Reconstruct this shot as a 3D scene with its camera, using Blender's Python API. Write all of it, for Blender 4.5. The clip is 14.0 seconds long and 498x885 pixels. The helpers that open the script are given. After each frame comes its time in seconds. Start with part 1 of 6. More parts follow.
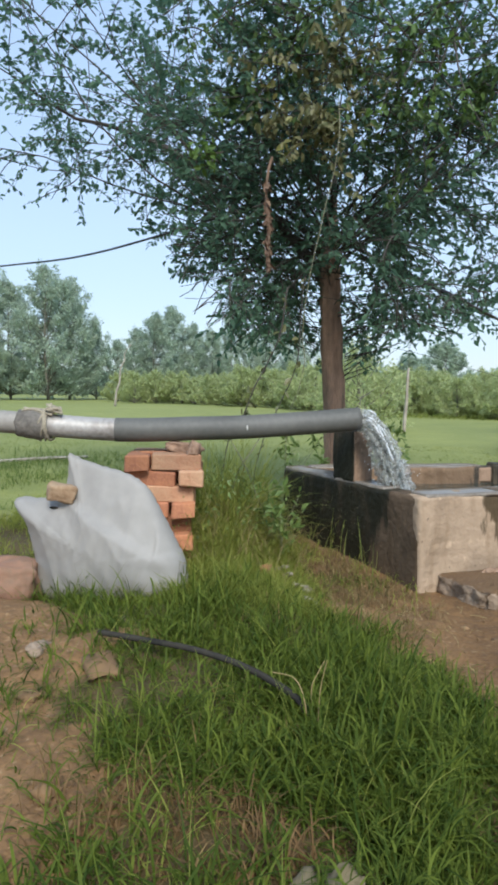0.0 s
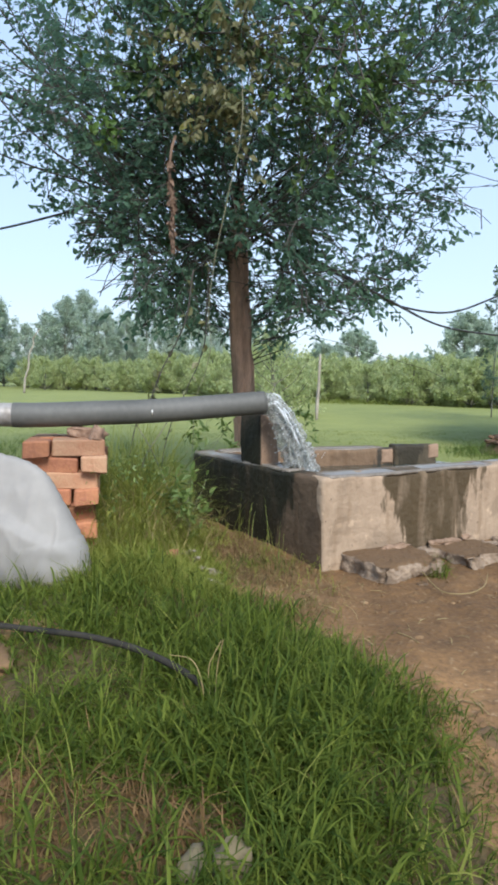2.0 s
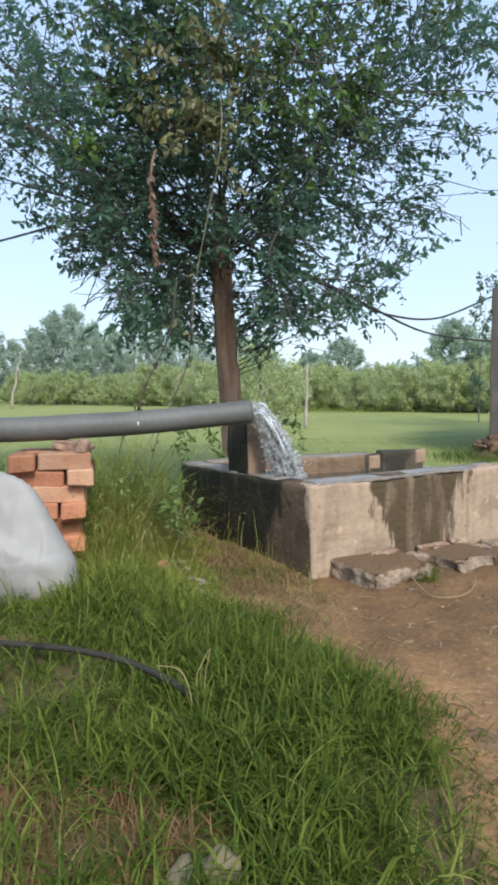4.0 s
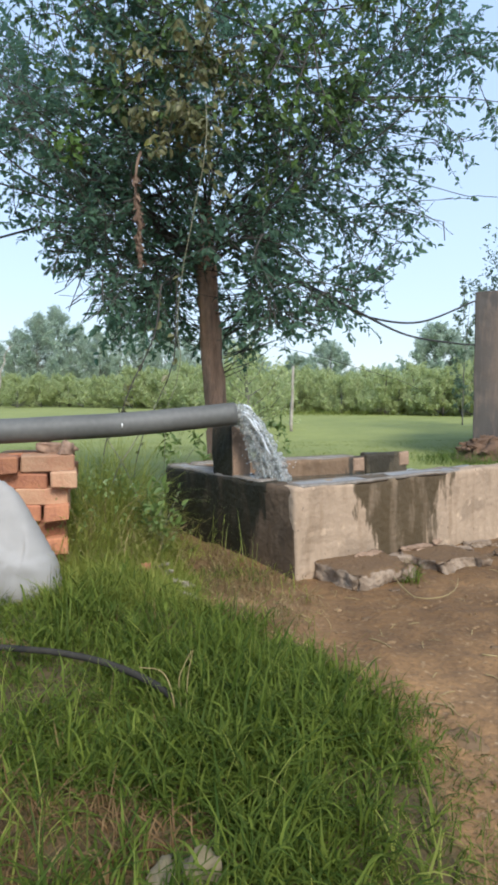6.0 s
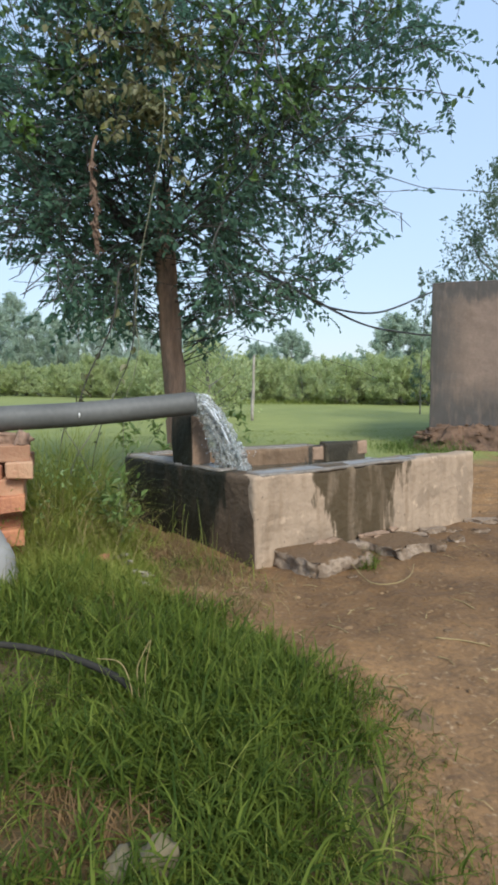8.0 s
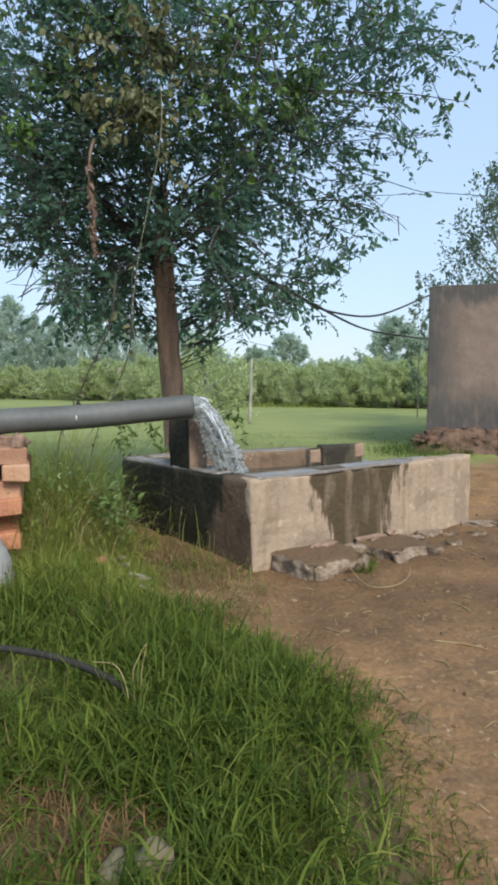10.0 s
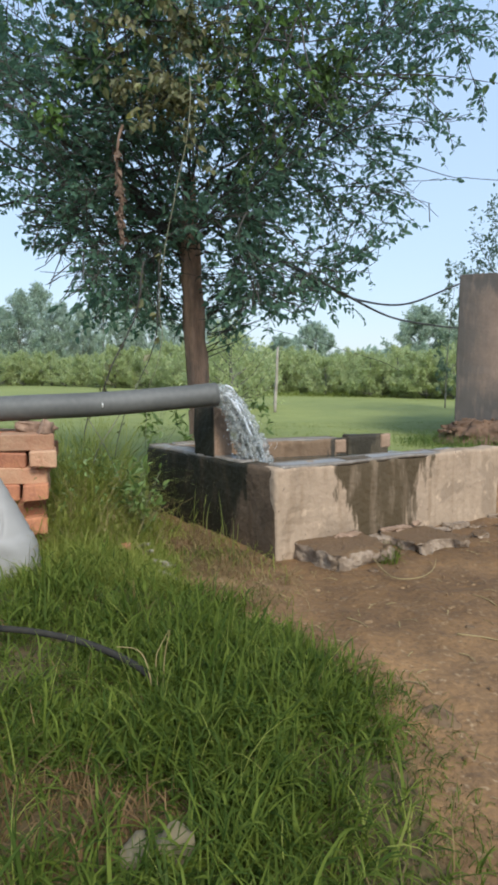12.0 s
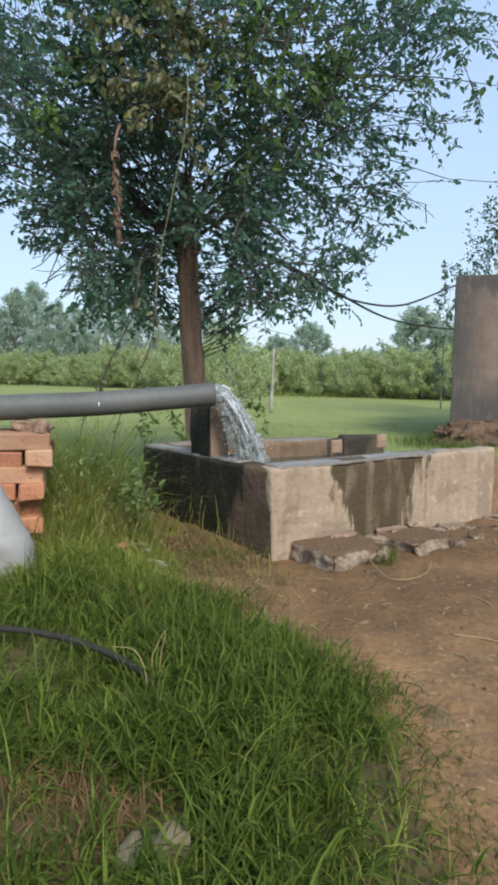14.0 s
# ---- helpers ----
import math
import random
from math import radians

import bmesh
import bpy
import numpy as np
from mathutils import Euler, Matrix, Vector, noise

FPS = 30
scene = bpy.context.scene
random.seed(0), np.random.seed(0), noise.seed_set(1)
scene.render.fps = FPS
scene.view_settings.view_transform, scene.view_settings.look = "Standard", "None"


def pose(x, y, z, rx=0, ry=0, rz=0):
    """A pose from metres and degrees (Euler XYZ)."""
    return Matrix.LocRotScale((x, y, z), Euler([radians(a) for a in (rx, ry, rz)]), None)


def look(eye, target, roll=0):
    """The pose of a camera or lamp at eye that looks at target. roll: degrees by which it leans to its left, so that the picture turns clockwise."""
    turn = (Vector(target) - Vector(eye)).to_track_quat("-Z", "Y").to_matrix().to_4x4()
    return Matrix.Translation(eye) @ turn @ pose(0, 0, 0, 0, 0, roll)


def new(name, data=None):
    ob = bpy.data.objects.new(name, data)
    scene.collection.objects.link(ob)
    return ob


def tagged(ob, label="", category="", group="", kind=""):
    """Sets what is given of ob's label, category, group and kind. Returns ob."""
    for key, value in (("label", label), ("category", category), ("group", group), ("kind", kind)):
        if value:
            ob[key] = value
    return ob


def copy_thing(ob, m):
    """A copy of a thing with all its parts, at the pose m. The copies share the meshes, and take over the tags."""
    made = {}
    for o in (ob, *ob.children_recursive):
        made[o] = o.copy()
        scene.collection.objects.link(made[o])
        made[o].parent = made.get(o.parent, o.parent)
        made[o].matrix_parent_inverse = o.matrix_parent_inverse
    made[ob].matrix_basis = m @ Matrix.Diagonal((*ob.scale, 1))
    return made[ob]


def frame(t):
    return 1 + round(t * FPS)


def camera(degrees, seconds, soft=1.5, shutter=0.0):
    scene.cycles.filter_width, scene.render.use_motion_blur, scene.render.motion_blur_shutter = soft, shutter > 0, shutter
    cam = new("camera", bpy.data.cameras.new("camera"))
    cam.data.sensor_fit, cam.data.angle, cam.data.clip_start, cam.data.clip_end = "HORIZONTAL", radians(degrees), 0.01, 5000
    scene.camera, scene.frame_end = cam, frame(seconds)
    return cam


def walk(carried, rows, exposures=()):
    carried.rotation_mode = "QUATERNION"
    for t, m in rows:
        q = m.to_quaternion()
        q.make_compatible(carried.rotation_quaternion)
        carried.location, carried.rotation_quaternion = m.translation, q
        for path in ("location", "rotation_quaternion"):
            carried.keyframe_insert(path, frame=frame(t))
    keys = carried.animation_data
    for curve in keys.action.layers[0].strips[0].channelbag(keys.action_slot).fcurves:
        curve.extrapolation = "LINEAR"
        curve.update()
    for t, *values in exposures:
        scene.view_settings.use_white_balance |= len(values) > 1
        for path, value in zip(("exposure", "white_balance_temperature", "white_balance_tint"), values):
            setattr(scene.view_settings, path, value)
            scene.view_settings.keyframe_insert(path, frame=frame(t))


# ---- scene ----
cam = camera(44.12, 14.0, soft=3.4)
ROWS = [
    (0.0, -0.090, -0.009, 0.903, 85.26, -0.49, 13.30),
    (0.5, -0.069, 0.000, 0.897, 84.36, -0.85, 9.08),
    (1.0, -0.060, 0.011, 0.891, 84.76, -0.48, 8.10),
    (1.5, -0.044, 0.011, 0.889, 84.06, -0.07, 6.73),
    (2.0, -0.036, 0.010, 0.889, 84.08, -0.46, 5.62),
    (4.5, -0.016, 0.004, 0.882, 85.19, 0.96, 4.52),
    (5.0, -0.018, 0.003, 0.882, 85.21, 0.57, 4.49),
    (5.5, -0.018, 0.005, 0.880, 85.32, 0.49, 4.22),
    (6.0, -0.009, 0.001, 0.880, 85.30, 0.68, 3.30),
    (6.5, -0.008, 0.001, 0.879, 84.57, 0.37, 1.26),
    (7.0, -0.001, 0.001, 0.880, 84.12, 0.80, 0.16),
    (7.5, 0.000, -0.000, 0.880, 84.29, 0.60, 0.01),
    (8.0, 0.001, -0.001, 0.881, 84.26, 0.55, -0.28),
    (10.5, 0.005, -0.003, 0.880, 84.58, 0.52, -0.48),
    (11.0, 0.005, -0.004, 0.880, 84.46, 0.42, -0.07),
    (11.5, 0.005, 0.006, 0.878, 83.73, 0.36, 1.63),
    (12.0, 0.004, 0.007, 0.879, 83.51, 0.04, 1.89),
    (12.5, 0.000, 0.004, 0.881, 83.81, -0.27, 2.30),
    (13.0, 0.003, 0.007, 0.878, 83.86, -0.19, 2.18),
    (13.5, 0.001, 0.008, 0.878, 83.66, -0.03, 1.65),
    (14.0, 0.001, 0.007, 0.878, 83.54, -0.22, 1.52),
]
walk(cam, [(t, pose(x, y, z, rx, ry, rz)) for t, x, y, z, rx, ry, rz in ROWS], exposures=[(0.0, 0.84, 5900, 10), (1.0, 0.98, 5900, 12), (6.4, 0.97, 5900, 12), (7.2, 0.80, 5900, 10), (14.0, 0.80, 5900, 10)])

# ---- light ----
SUN_EL, SUN_AZ = 42.0, 156.0          # degrees; azimuth clockwise from +y
world = bpy.data.worlds.new("world")
scene.world = world
world.use_nodes = True
wn = world.node_tree
sky = wn.nodes.new("ShaderNodeTexSky")
sky.sky_type = "NISHITA"
sky.sun_disc = False
sky.sun_elevation, sky.sun_rotation = radians(SUN_EL), radians(SUN_AZ)
sky.air_density, sky.dust_density, sky.ozone_density = 1.3, 0.5, 3.6
wn.nodes["Background"].inputs["Strength"].default_value = 0.170
milky = wn.nodes.new("ShaderNodeMix")
milky.data_type = "RGBA"
milky.inputs["Factor"].default_value = 0.85
# thin haze over the whole sky, greyer towards the horizon
w_tc, w_sep, w_ramp = (wn.nodes.new(k) for k in ("ShaderNodeTexCoord", "ShaderNodeSeparateXYZ", "ShaderNodeValToRGB"))
w_ramp.color_ramp.elements[0].color = (0.214, 0.238, 0.254, 1)
w_ramp.color_ramp.elements[1].position, w_ramp.color_ramp.elements[1].color = 0.62, (0.165, 0.216, 0.292, 1)
w_ramp.color_ramp.elements.new(0.22).color = (0.204, 0.243, 0.282, 1)
w_gain = wn.nodes.new("ShaderNodeVectorMath")
w_gain.operation = "SCALE"
w_gain.inputs["Scale"].default_value = 10.4
wn.links.new(w_tc.outputs["Generated"], w_sep.inputs[0])
wn.links.new(w_sep.outputs["Z"], w_ramp.inputs["Fac"])
wn.links.new(w_ramp.outputs["Color"], w_gain.inputs[0])
wn.links.new(w_gain.outputs[0], milky.inputs["B"])
wn.links.new(sky.outputs[0], milky.inputs["A"])
wn.links.new(milky.outputs["Result"], wn.nodes["Background"].inputs["Color"])
sun = new("sun", bpy.data.lights.new("sun", "SUN"))
sun.data.energy, sun.data.angle, sun.data.color = 2.45, radians(22), (1.0, 0.91, 0.77)
sun.matrix_world = look((math.sin(radians(SUN_AZ)) * 50, math.cos(radians(SUN_AZ)) * 50, 50 * math.tan(radians(SUN_EL))), (0, 0, 0))


# ---- material helpers ----
def mat(name, col, col2=None, rough=0.8, scale=8.0, fine=60.0, bump=0.3, metal=0.0, island=0.0, hue=None, translucent=0.0,
        spec=0.5, coord="Object", dist=0.01):
    m = bpy.data.materials.new(name)
    m.use_nodes = True
    nt = m.node_tree
    N, L = nt.nodes, nt.links
    b = N["Principled BSDF"]
    b.inputs["Roughness"].default_value = rough
    b.inputs["Metallic"].default_value = metal
    b.inputs["Specular IOR Level"].default_value = spec
    tc = N.new("ShaderNodeTexCoord")
    n1, n2 = N.new("ShaderNodeTexNoise"), N.new("ShaderNodeTexNoise")
    n1.inputs["Scale"].default_value, n2.inputs["Scale"].default_value = scale, fine
    n1.inputs["Detail"].default_value, n2.inputs["Detail"].default_value = 4, 5
    for n in (n1, n2):
        L.new(tc.outputs[coord], n.inputs["Vector"])
    col2 = col2 or [c * 0.65 for c in col]
    mix = N.new("ShaderNodeMix")
    mix.data_type = "RGBA"
    mix.inputs["A"].default_value, mix.inputs["B"].default_value = (*col, 1), (*col2, 1)
    add = N.new("ShaderNodeMath")
    add.operation = "MULTIPLY_ADD"
    L.new(n2.outputs["Fac"], add.inputs[0])
    add.inputs[1].default_value = 0.6
    L.new(n1.outputs["Fac"], add.inputs[2])
    ramp = N.new("ShaderNodeMapRange")
    ramp.inputs["From Min"].default_value, ramp.inputs["From Max"].default_value = 0.55, 1.05
    L.new(add.outputs[0], ramp.inputs["Value"])
    fac = ramp.outputs["Result"]
    if island:
        geo = N.new("ShaderNodeNewGeometry")
        im = N.new("ShaderNodeMix")
        im.inputs["Factor"].default_value = island
        L.new(fac, im.inputs["A"])
        L.new(geo.outputs["Random Per Island"], im.inputs["B"])
        fac = im.outputs["Result"]
    L.new(fac, mix.inputs["Factor"])
    out = mix.outputs["Result"]
    if hue:
        oi = N.new("ShaderNodeObjectInfo")
        hs = N.new("ShaderNodeHueSaturation")
        mr = N.new("ShaderNodeMapRange")
        mr.inputs["To Min"].default_value, mr.inputs["To Max"].default_value = 1 - hue, 1 + hue
        L.new(oi.outputs["Random"], mr.inputs["Value"])
        L.new(mr.outputs["Result"], hs.inputs["Value"])
        L.new(out, hs.inputs["Color"])
        out = hs.outputs["Color"]
    L.new(out, b.inputs["Base Color"])
    if bump:
        bp = N.new("ShaderNodeBump")
        bp.inputs["Strength"].default_value, bp.inputs["Distance"].default_value = bump, dist
        L.new(add.outputs[0], bp.inputs["Height"])
        L.new(bp.outputs["Normal"], b.inputs["Normal"])
    if translucent:
        t = N.new("ShaderNodeBsdfTranslucent")
        L.new(out, t.inputs["Color"])
        ms = N.new("ShaderNodeMixShader")
        ms.inputs["Fac"].default_value = translucent
        L.new(b.outputs[0], ms.inputs[1])
        L.new(t.outputs[0], ms.inputs[2])
        L.new(ms.outputs[0], N["Material Output"].inputs["Surface"])
    return m


M_BARK = mat("bark", (0.35, 0.225, 0.15), (0.12, 0.085, 0.06), 0.9, 5, 45, 0.9, dist=0.02)
# fissures run along the trunk
b_nodes, b_links = M_BARK.node_tree.nodes, M_BARK.node_tree.links
b_map = b_nodes.new("ShaderNodeMapping")
b_map.inputs["Scale"].default_value = (3.2, 3.2, 0.45)
b_links.new(b_nodes["Texture Coordinate"].outputs["Object"], b_map.inputs["Vector"])
for node in b_nodes:
    if node.bl_idname == "ShaderNodeTexNoise":
        b_links.new(b_map.outputs["Vector"], node.inputs["Vector"])
# far bark greyed, with distance haze in the colour
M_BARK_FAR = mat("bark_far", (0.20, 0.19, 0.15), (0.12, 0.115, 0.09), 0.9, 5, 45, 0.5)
M_TWIG = mat("twig", (0.072, 0.066, 0.056), (0.04, 0.036, 0.03), 0.85, 20, 80, 0.3)
# leaf colour lifted to carry the veiling haze over the crown
M_LEAF = mat("leaf", (0.090, 0.172, 0.120), (0.150, 0.248, 0.155), 0.75, 3, 30, 0, island=0.7, translucent=0.6, spec=0.1)
M_LEAF_YELLOW = mat("leaf_yellow", (0.24, 0.26, 0.05), (0.17, 0.16, 0.07), 0.5, 3, 30, 0, island=0.8, translucent=0.35)
M_LEAF_DRY = mat("leaf_dry", (0.11, 0.07, 0.046), (0.19, 0.125, 0.08), 0.8, 20, 60, 0, island=0.8)
# pale olive orchard leaves, lightened further so that haze is in the colour
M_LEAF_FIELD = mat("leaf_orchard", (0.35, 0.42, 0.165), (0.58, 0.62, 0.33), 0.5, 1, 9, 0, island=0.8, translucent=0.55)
# distance haze mixed into the leaf colour of far trees and horizon wood
M_LEAF_FAR_HAZE = mat("leaf_far_haze", (0.35, 0.44, 0.335), (0.52, 0.60, 0.47), 0.6, 1, 9, 0, island=0.6, translucent=0.55)
M_LEAF_ROAD = mat("leaf_roadside", (0.10, 0.16, 0.10), (0.20, 0.26, 0.17), 0.6, 1, 9, 0, island=0.7, translucent=0.5)
M_GRASS = mat("grass_blade", (0.032, 0.063, 0.009), (0.170, 0.215, 0.032), 0.6, 2, 12, 0, island=0.85, translucent=0.4, spec=0.15)
M_GRASS2 = mat("bank_blade", (0.15, 0.195, 0.03), (0.40, 0.42, 0.10), 0.6, 2, 12, 0, island=0.8, translucent=0.52, spec=0.15)
M_FIELD = mat("field_blade", (0.17, 0.215, 0.045), (0.29, 0.32, 0.085), 0.55, 2, 12, 0, island=0.7, translucent=0.5, spec=0.2)
M_ROUGH = mat("rough_blade", (0.06, 0.105, 0.02), (0.18, 0.24, 0.06), 0.6, 2, 12, 0, island=0.8, translucent=0.45, spec=0.15)
M_THATCH = mat("dead_mat", (0.21, 0.14, 0.05), (0.09, 0.065, 0.025), 0.85, 12, 60, 0, island=0.85)
M_RUST = mat("rust_grass", (0.105, 0.056, 0.017), (0.17, 0.105, 0.036), 0.8, 12, 60, 0, island=0.8)
M_STRAW = mat("straw", (0.40, 0.32, 0.135), (0.20, 0.14, 0.06), 0.8, 12, 60, 0, island=0.8)
M_BRICK = mat("brick", (0.45, 0.20, 0.095), (0.28, 0.115, 0.065), 0.9, 11, 70, 0.7, hue=0.3)
M_BRICK_PALE = mat("brick_pale", (0.42, 0.265, 0.155), (0.36, 0.18, 0.10), 0.9, 11, 70, 0.7, hue=0.2)
M_PVC = mat("pvc_grey", (0.125, 0.125, 0.112), (0.075, 0.076, 0.068), 0.62, 3, 40, 0.12)
M_STEEL = mat("steel_worn", (0.44, 0.425, 0.395), (0.22, 0.20, 0.175), 0.5, 7, 50, 0.3, metal=0.25)
M_STEEL_DULL = mat("steel_dull", (0.30, 0.285, 0.25), (0.19, 0.18, 0.16), 0.65, 7, 50, 0.3)
M_RUBBER = mat("hose_black", (0.022, 0.022, 0.020), (0.05, 0.045, 0.035), 0.85, 12, 60, 0.3, spec=0.12)
M_CLOTH = mat("rag", (0.40, 0.36, 0.27), (0.22, 0.195, 0.14), 0.95, 14, 90, 0.8)
M_WRAP = mat("wrap", (0.19, 0.175, 0.15), (0.085, 0.078, 0.066), 0.9, 12, 70, 0.8)
M_BAG = mat("polythene", (0.43, 0.412, 0.378), (0.36, 0.345, 0.316), 0.62, 4, 16, 0.15, translucent=0.3)
M_WOOD = mat("driftwood", (0.36, 0.24, 0.16), (0.15, 0.09, 0.06), 0.9, 12, 60, 0.8)
M_CABLE = mat("cable_black", (0.02, 0.02, 0.022), (0.035, 0.035, 0.035), 0.6, 8, 40, 0)
M_POST = mat("concrete_post", (0.44, 0.40, 0.33), (0.2, 0.175, 0.145), 0.9, 4, 30, 0.4)
M_STONE = mat("broken_concrete", (0.35, 0.27, 0.19), (0.17, 0.12, 0.078), 0.95, 14, 60, 1.0, dist=0.02)
M_MUDSTONE = mat("mud_lump", (0.22, 0.135, 0.062), (0.135, 0.08, 0.036), 0.95, 5, 30, 0.8)
M_CRUMB = mat("earth_crumb", (0.11, 0.066, 0.03), (0.30, 0.19, 0.092), 0.95, 5, 30, 0.6, island=0.8)
M_REDSOIL = mat("red_soil", (0.18, 0.108, 0.064), (0.075, 0.046, 0.028), 0.95, 5, 30, 0.8)
M_WORNBRICK = mat("worn_brick", (0.29, 0.155, 0.095), (0.20, 0.13, 0.085), 0.95, 7, 40, 0.8)
M_TANBRICK = mat("brick_tan", (0.36, 0.265, 0.165), (0.25, 0.16, 0.09), 0.95, 9, 70, 0.6)
M_DULLSTONE = mat("dull_stone", (0.20, 0.165, 0.095), (0.11, 0.095, 0.05), 0.95, 6, 40, 0.6)
M_TAPE = mat("white_mark", (0.7, 0.7, 0.66), (0.5, 0.5, 0.46), 0.7, 20, 60, 0)


# ---- geometry helpers ----
def part(name, bm, material, parent=None, label="", smooth=True):
    me = bpy.data.meshes.new(name)
    bm.to_mesh(me)
    bm.free()
    if smooth:
        me.polygons.foreach_set("use_smooth", [True] * len(me.polygons))
    me.materials.append(material)
    ob = new(name, me)
    ob.parent = parent
    if label:
        tagged(ob, label)
    return ob


def part_np(name, verts, faces, material, parent=None, label="", smooth=False):
    me = bpy.data.meshes.new(name)
    me.from_pydata(np.asarray(verts).tolist(), [], np.asarray(faces).tolist() if isinstance(faces, np.ndarray) else faces)
    if smooth:
        me.polygons.foreach_set("use_smooth", [True] * len(me.polygons))
    me.materials.append(material)
    ob = new(name, me)
    ob.parent = parent
    if label:
        tagged(ob, label)
    return ob


def thing(name, m, label, category, group="", kind=""):
    ob = new(name)
    ob.empty_display_size = 0.1
    ob.matrix_world = m
    return tagged(ob, label, category, group, kind)


def smoothstep(a, b, x):
    t = np.clip((x - a) / (b - a), 0, 1)
    return t * t * (3 - 2 * t)


def wob(p, scale, amp, seed=0.0):
    """A small random push for a point, from smooth noise."""
    return noise.noise_vector(Vector(p) * scale + Vector((seed, seed * 1.7, seed * 0.3))) * amp


def tube_np(points, radii, sides=8, cap=True):
    """Vertices and faces of a tube along points."""
    pts = [Vector(p) for p in points]
    verts, faces = [], []
    ref = Vector((0, 0, 1))
    first = (pts[1] - pts[0]).normalized()
    if abs(first.z) > 0.9:
        ref = Vector((1, 0, 0))
    side = first.cross(ref).normalized()
    for i, p in enumerate(pts):
        d = (pts[min(i + 1, len(pts) - 1)] - pts[max(i - 1, 0)]).normalized()
        side = (side - d * side.dot(d)).normalized()
        up = d.cross(side)
        for k in range(sides):
            a = 2 * math.pi * k / sides
            verts.append(p + (side * math.cos(a) + up * math.sin(a)) * radii[i])
    for i in range(len(pts) - 1):
        for k in range(sides):
            a, b = i * sides + k, i * sides + (k + 1) % sides
            faces.append((a, b, b + sides, a + sides))
    if cap:
        faces.append(tuple(range(sides - 1, -1, -1)))
        faces.append(tuple(range((len(pts) - 1) * sides, len(pts) * sides)))
    return verts, faces


def join_np(pieces):
    verts, faces, n = [], [], 0
    for v, f in pieces:
        verts.extend(v)
        faces.extend(tuple(i + n for i in q) for q in f)
        n += len(v)
    return verts, faces


def spline(points, n):
    """Catmull-Rom through points, n samples."""
    p = [np.array(points[0]) * 2 - np.array(points[1])] + [np.array(q, float) for q in points] + [np.array(points[-1]) * 2 - np.array(points[-2])]
    out = []
    for s in np.linspace(0, len(points) - 1, n):
        i = min(int(s), len(points) - 2)
        t = s - i
        a, b, c, d = p[i:i + 4]
        out.append(0.5 * ((2 * b) + (c - a) * t + (2 * a - 5 * b + 4 * c - d) * t * t + (3 * b - a - 3 * c + d) * t ** 3))
    return out


def unit(a):
    return a / np.maximum(np.linalg.norm(a, axis=-1, keepdims=True), 1e-9)


def leaves_np(pos, along, normal, length, width):
    """Folded oval leaves, six corners and two faces each."""
    n = len(pos)
    along = unit(along)
    side = unit(np.cross(normal, along))
    up = np.cross(along, side)
    L, Wd = np.reshape(length * np.ones(n), (n, 1)), np.reshape(width * np.ones(n), (n, 1))
    v = np.empty((n, 6, 3))
    v[:, 0] = pos
    v[:, 1] = pos + along * L * 0.32 + side * Wd * 0.5 + up * Wd * 0.16
    v[:, 2] = pos + along * L * 0.72 + side * Wd * 0.36 + up * Wd * 0.05
    v[:, 3] = pos + along * L - up * L * 0.12
    v[:, 4] = pos + along * L * 0.72 - side * Wd * 0.36 + up * Wd * 0.05
    v[:, 5] = pos + along * L * 0.32 - side * Wd * 0.5 + up * Wd * 0.16
    base = (np.arange(n) * 6)[:, None]
    f = np.concatenate([base + [0, 1, 2, 3], base + [0, 3, 4, 5]], 0)
    return v.reshape(-1, 3), f


def blades_np(rng, pos, height, width, lean=0.5, segs=4, way=None):
    """Bent grass blades rising from pos."""
    n = len(pos)
    az = rng.uniform(0, 2 * np.pi, n) if way is None else way + rng.normal(0, 0.5, n)
    out = np.stack([np.cos(az), np.sin(az), np.zeros(n)], 1)
    face = az + rng.normal(np.pi / 2, 0.5, n)
    side = np.stack([np.cos(face), np.sin(face), np.zeros(n)], 1)
    tilt = np.abs(rng.normal(0, 0.55, n)) * min(lean, 1.0)
    bend = np.abs(rng.normal(lean, lean * 0.55, n)) * 1.2
    swerve = rng.normal(0, 0.45, n)[:, None]
    side0 = np.stack([-out[:, 1], out[:, 0], np.zeros(n)], 1)
    v = np.empty((n, segs * 2 + 1, 3))
    c = np.array(pos, float)
    step = height / segs
    for k in range(segs + 1):
        s = k / segs
        w = (width * (1 - s ** 1.8) * (0.55 + 0.9 * s * (1.3 - s)) * 0.6)[:, None]
        if k < segs:
            v[:, 2 * k], v[:, 2 * k + 1] = c - side * w, c + side * w
        else:
            v[:, 2 * segs] = c
        a = tilt + bend * (s + 0.5 / segs)
        out = unit(out + swerve * side0 * (1.6 / segs))
        c = c + (out * np.sin(a)[:, None] + np.array([0, 0, 1.0]) * np.cos(a)[:, None]) * step[:, None]
    m = segs * 2 + 1
    base = np.arange(n) * m
    faces = []
    for k in range(segs - 1):
        faces += np.stack([base + 2 * k, base + 2 * k + 1, base + 2 * k + 3, base + 2 * k + 2], 1).tolist()
    faces += np.stack([base + 2 * segs - 2, base + 2 * segs - 1, base + 2 * segs], 1).tolist()
    return v.reshape(-1, 3), faces


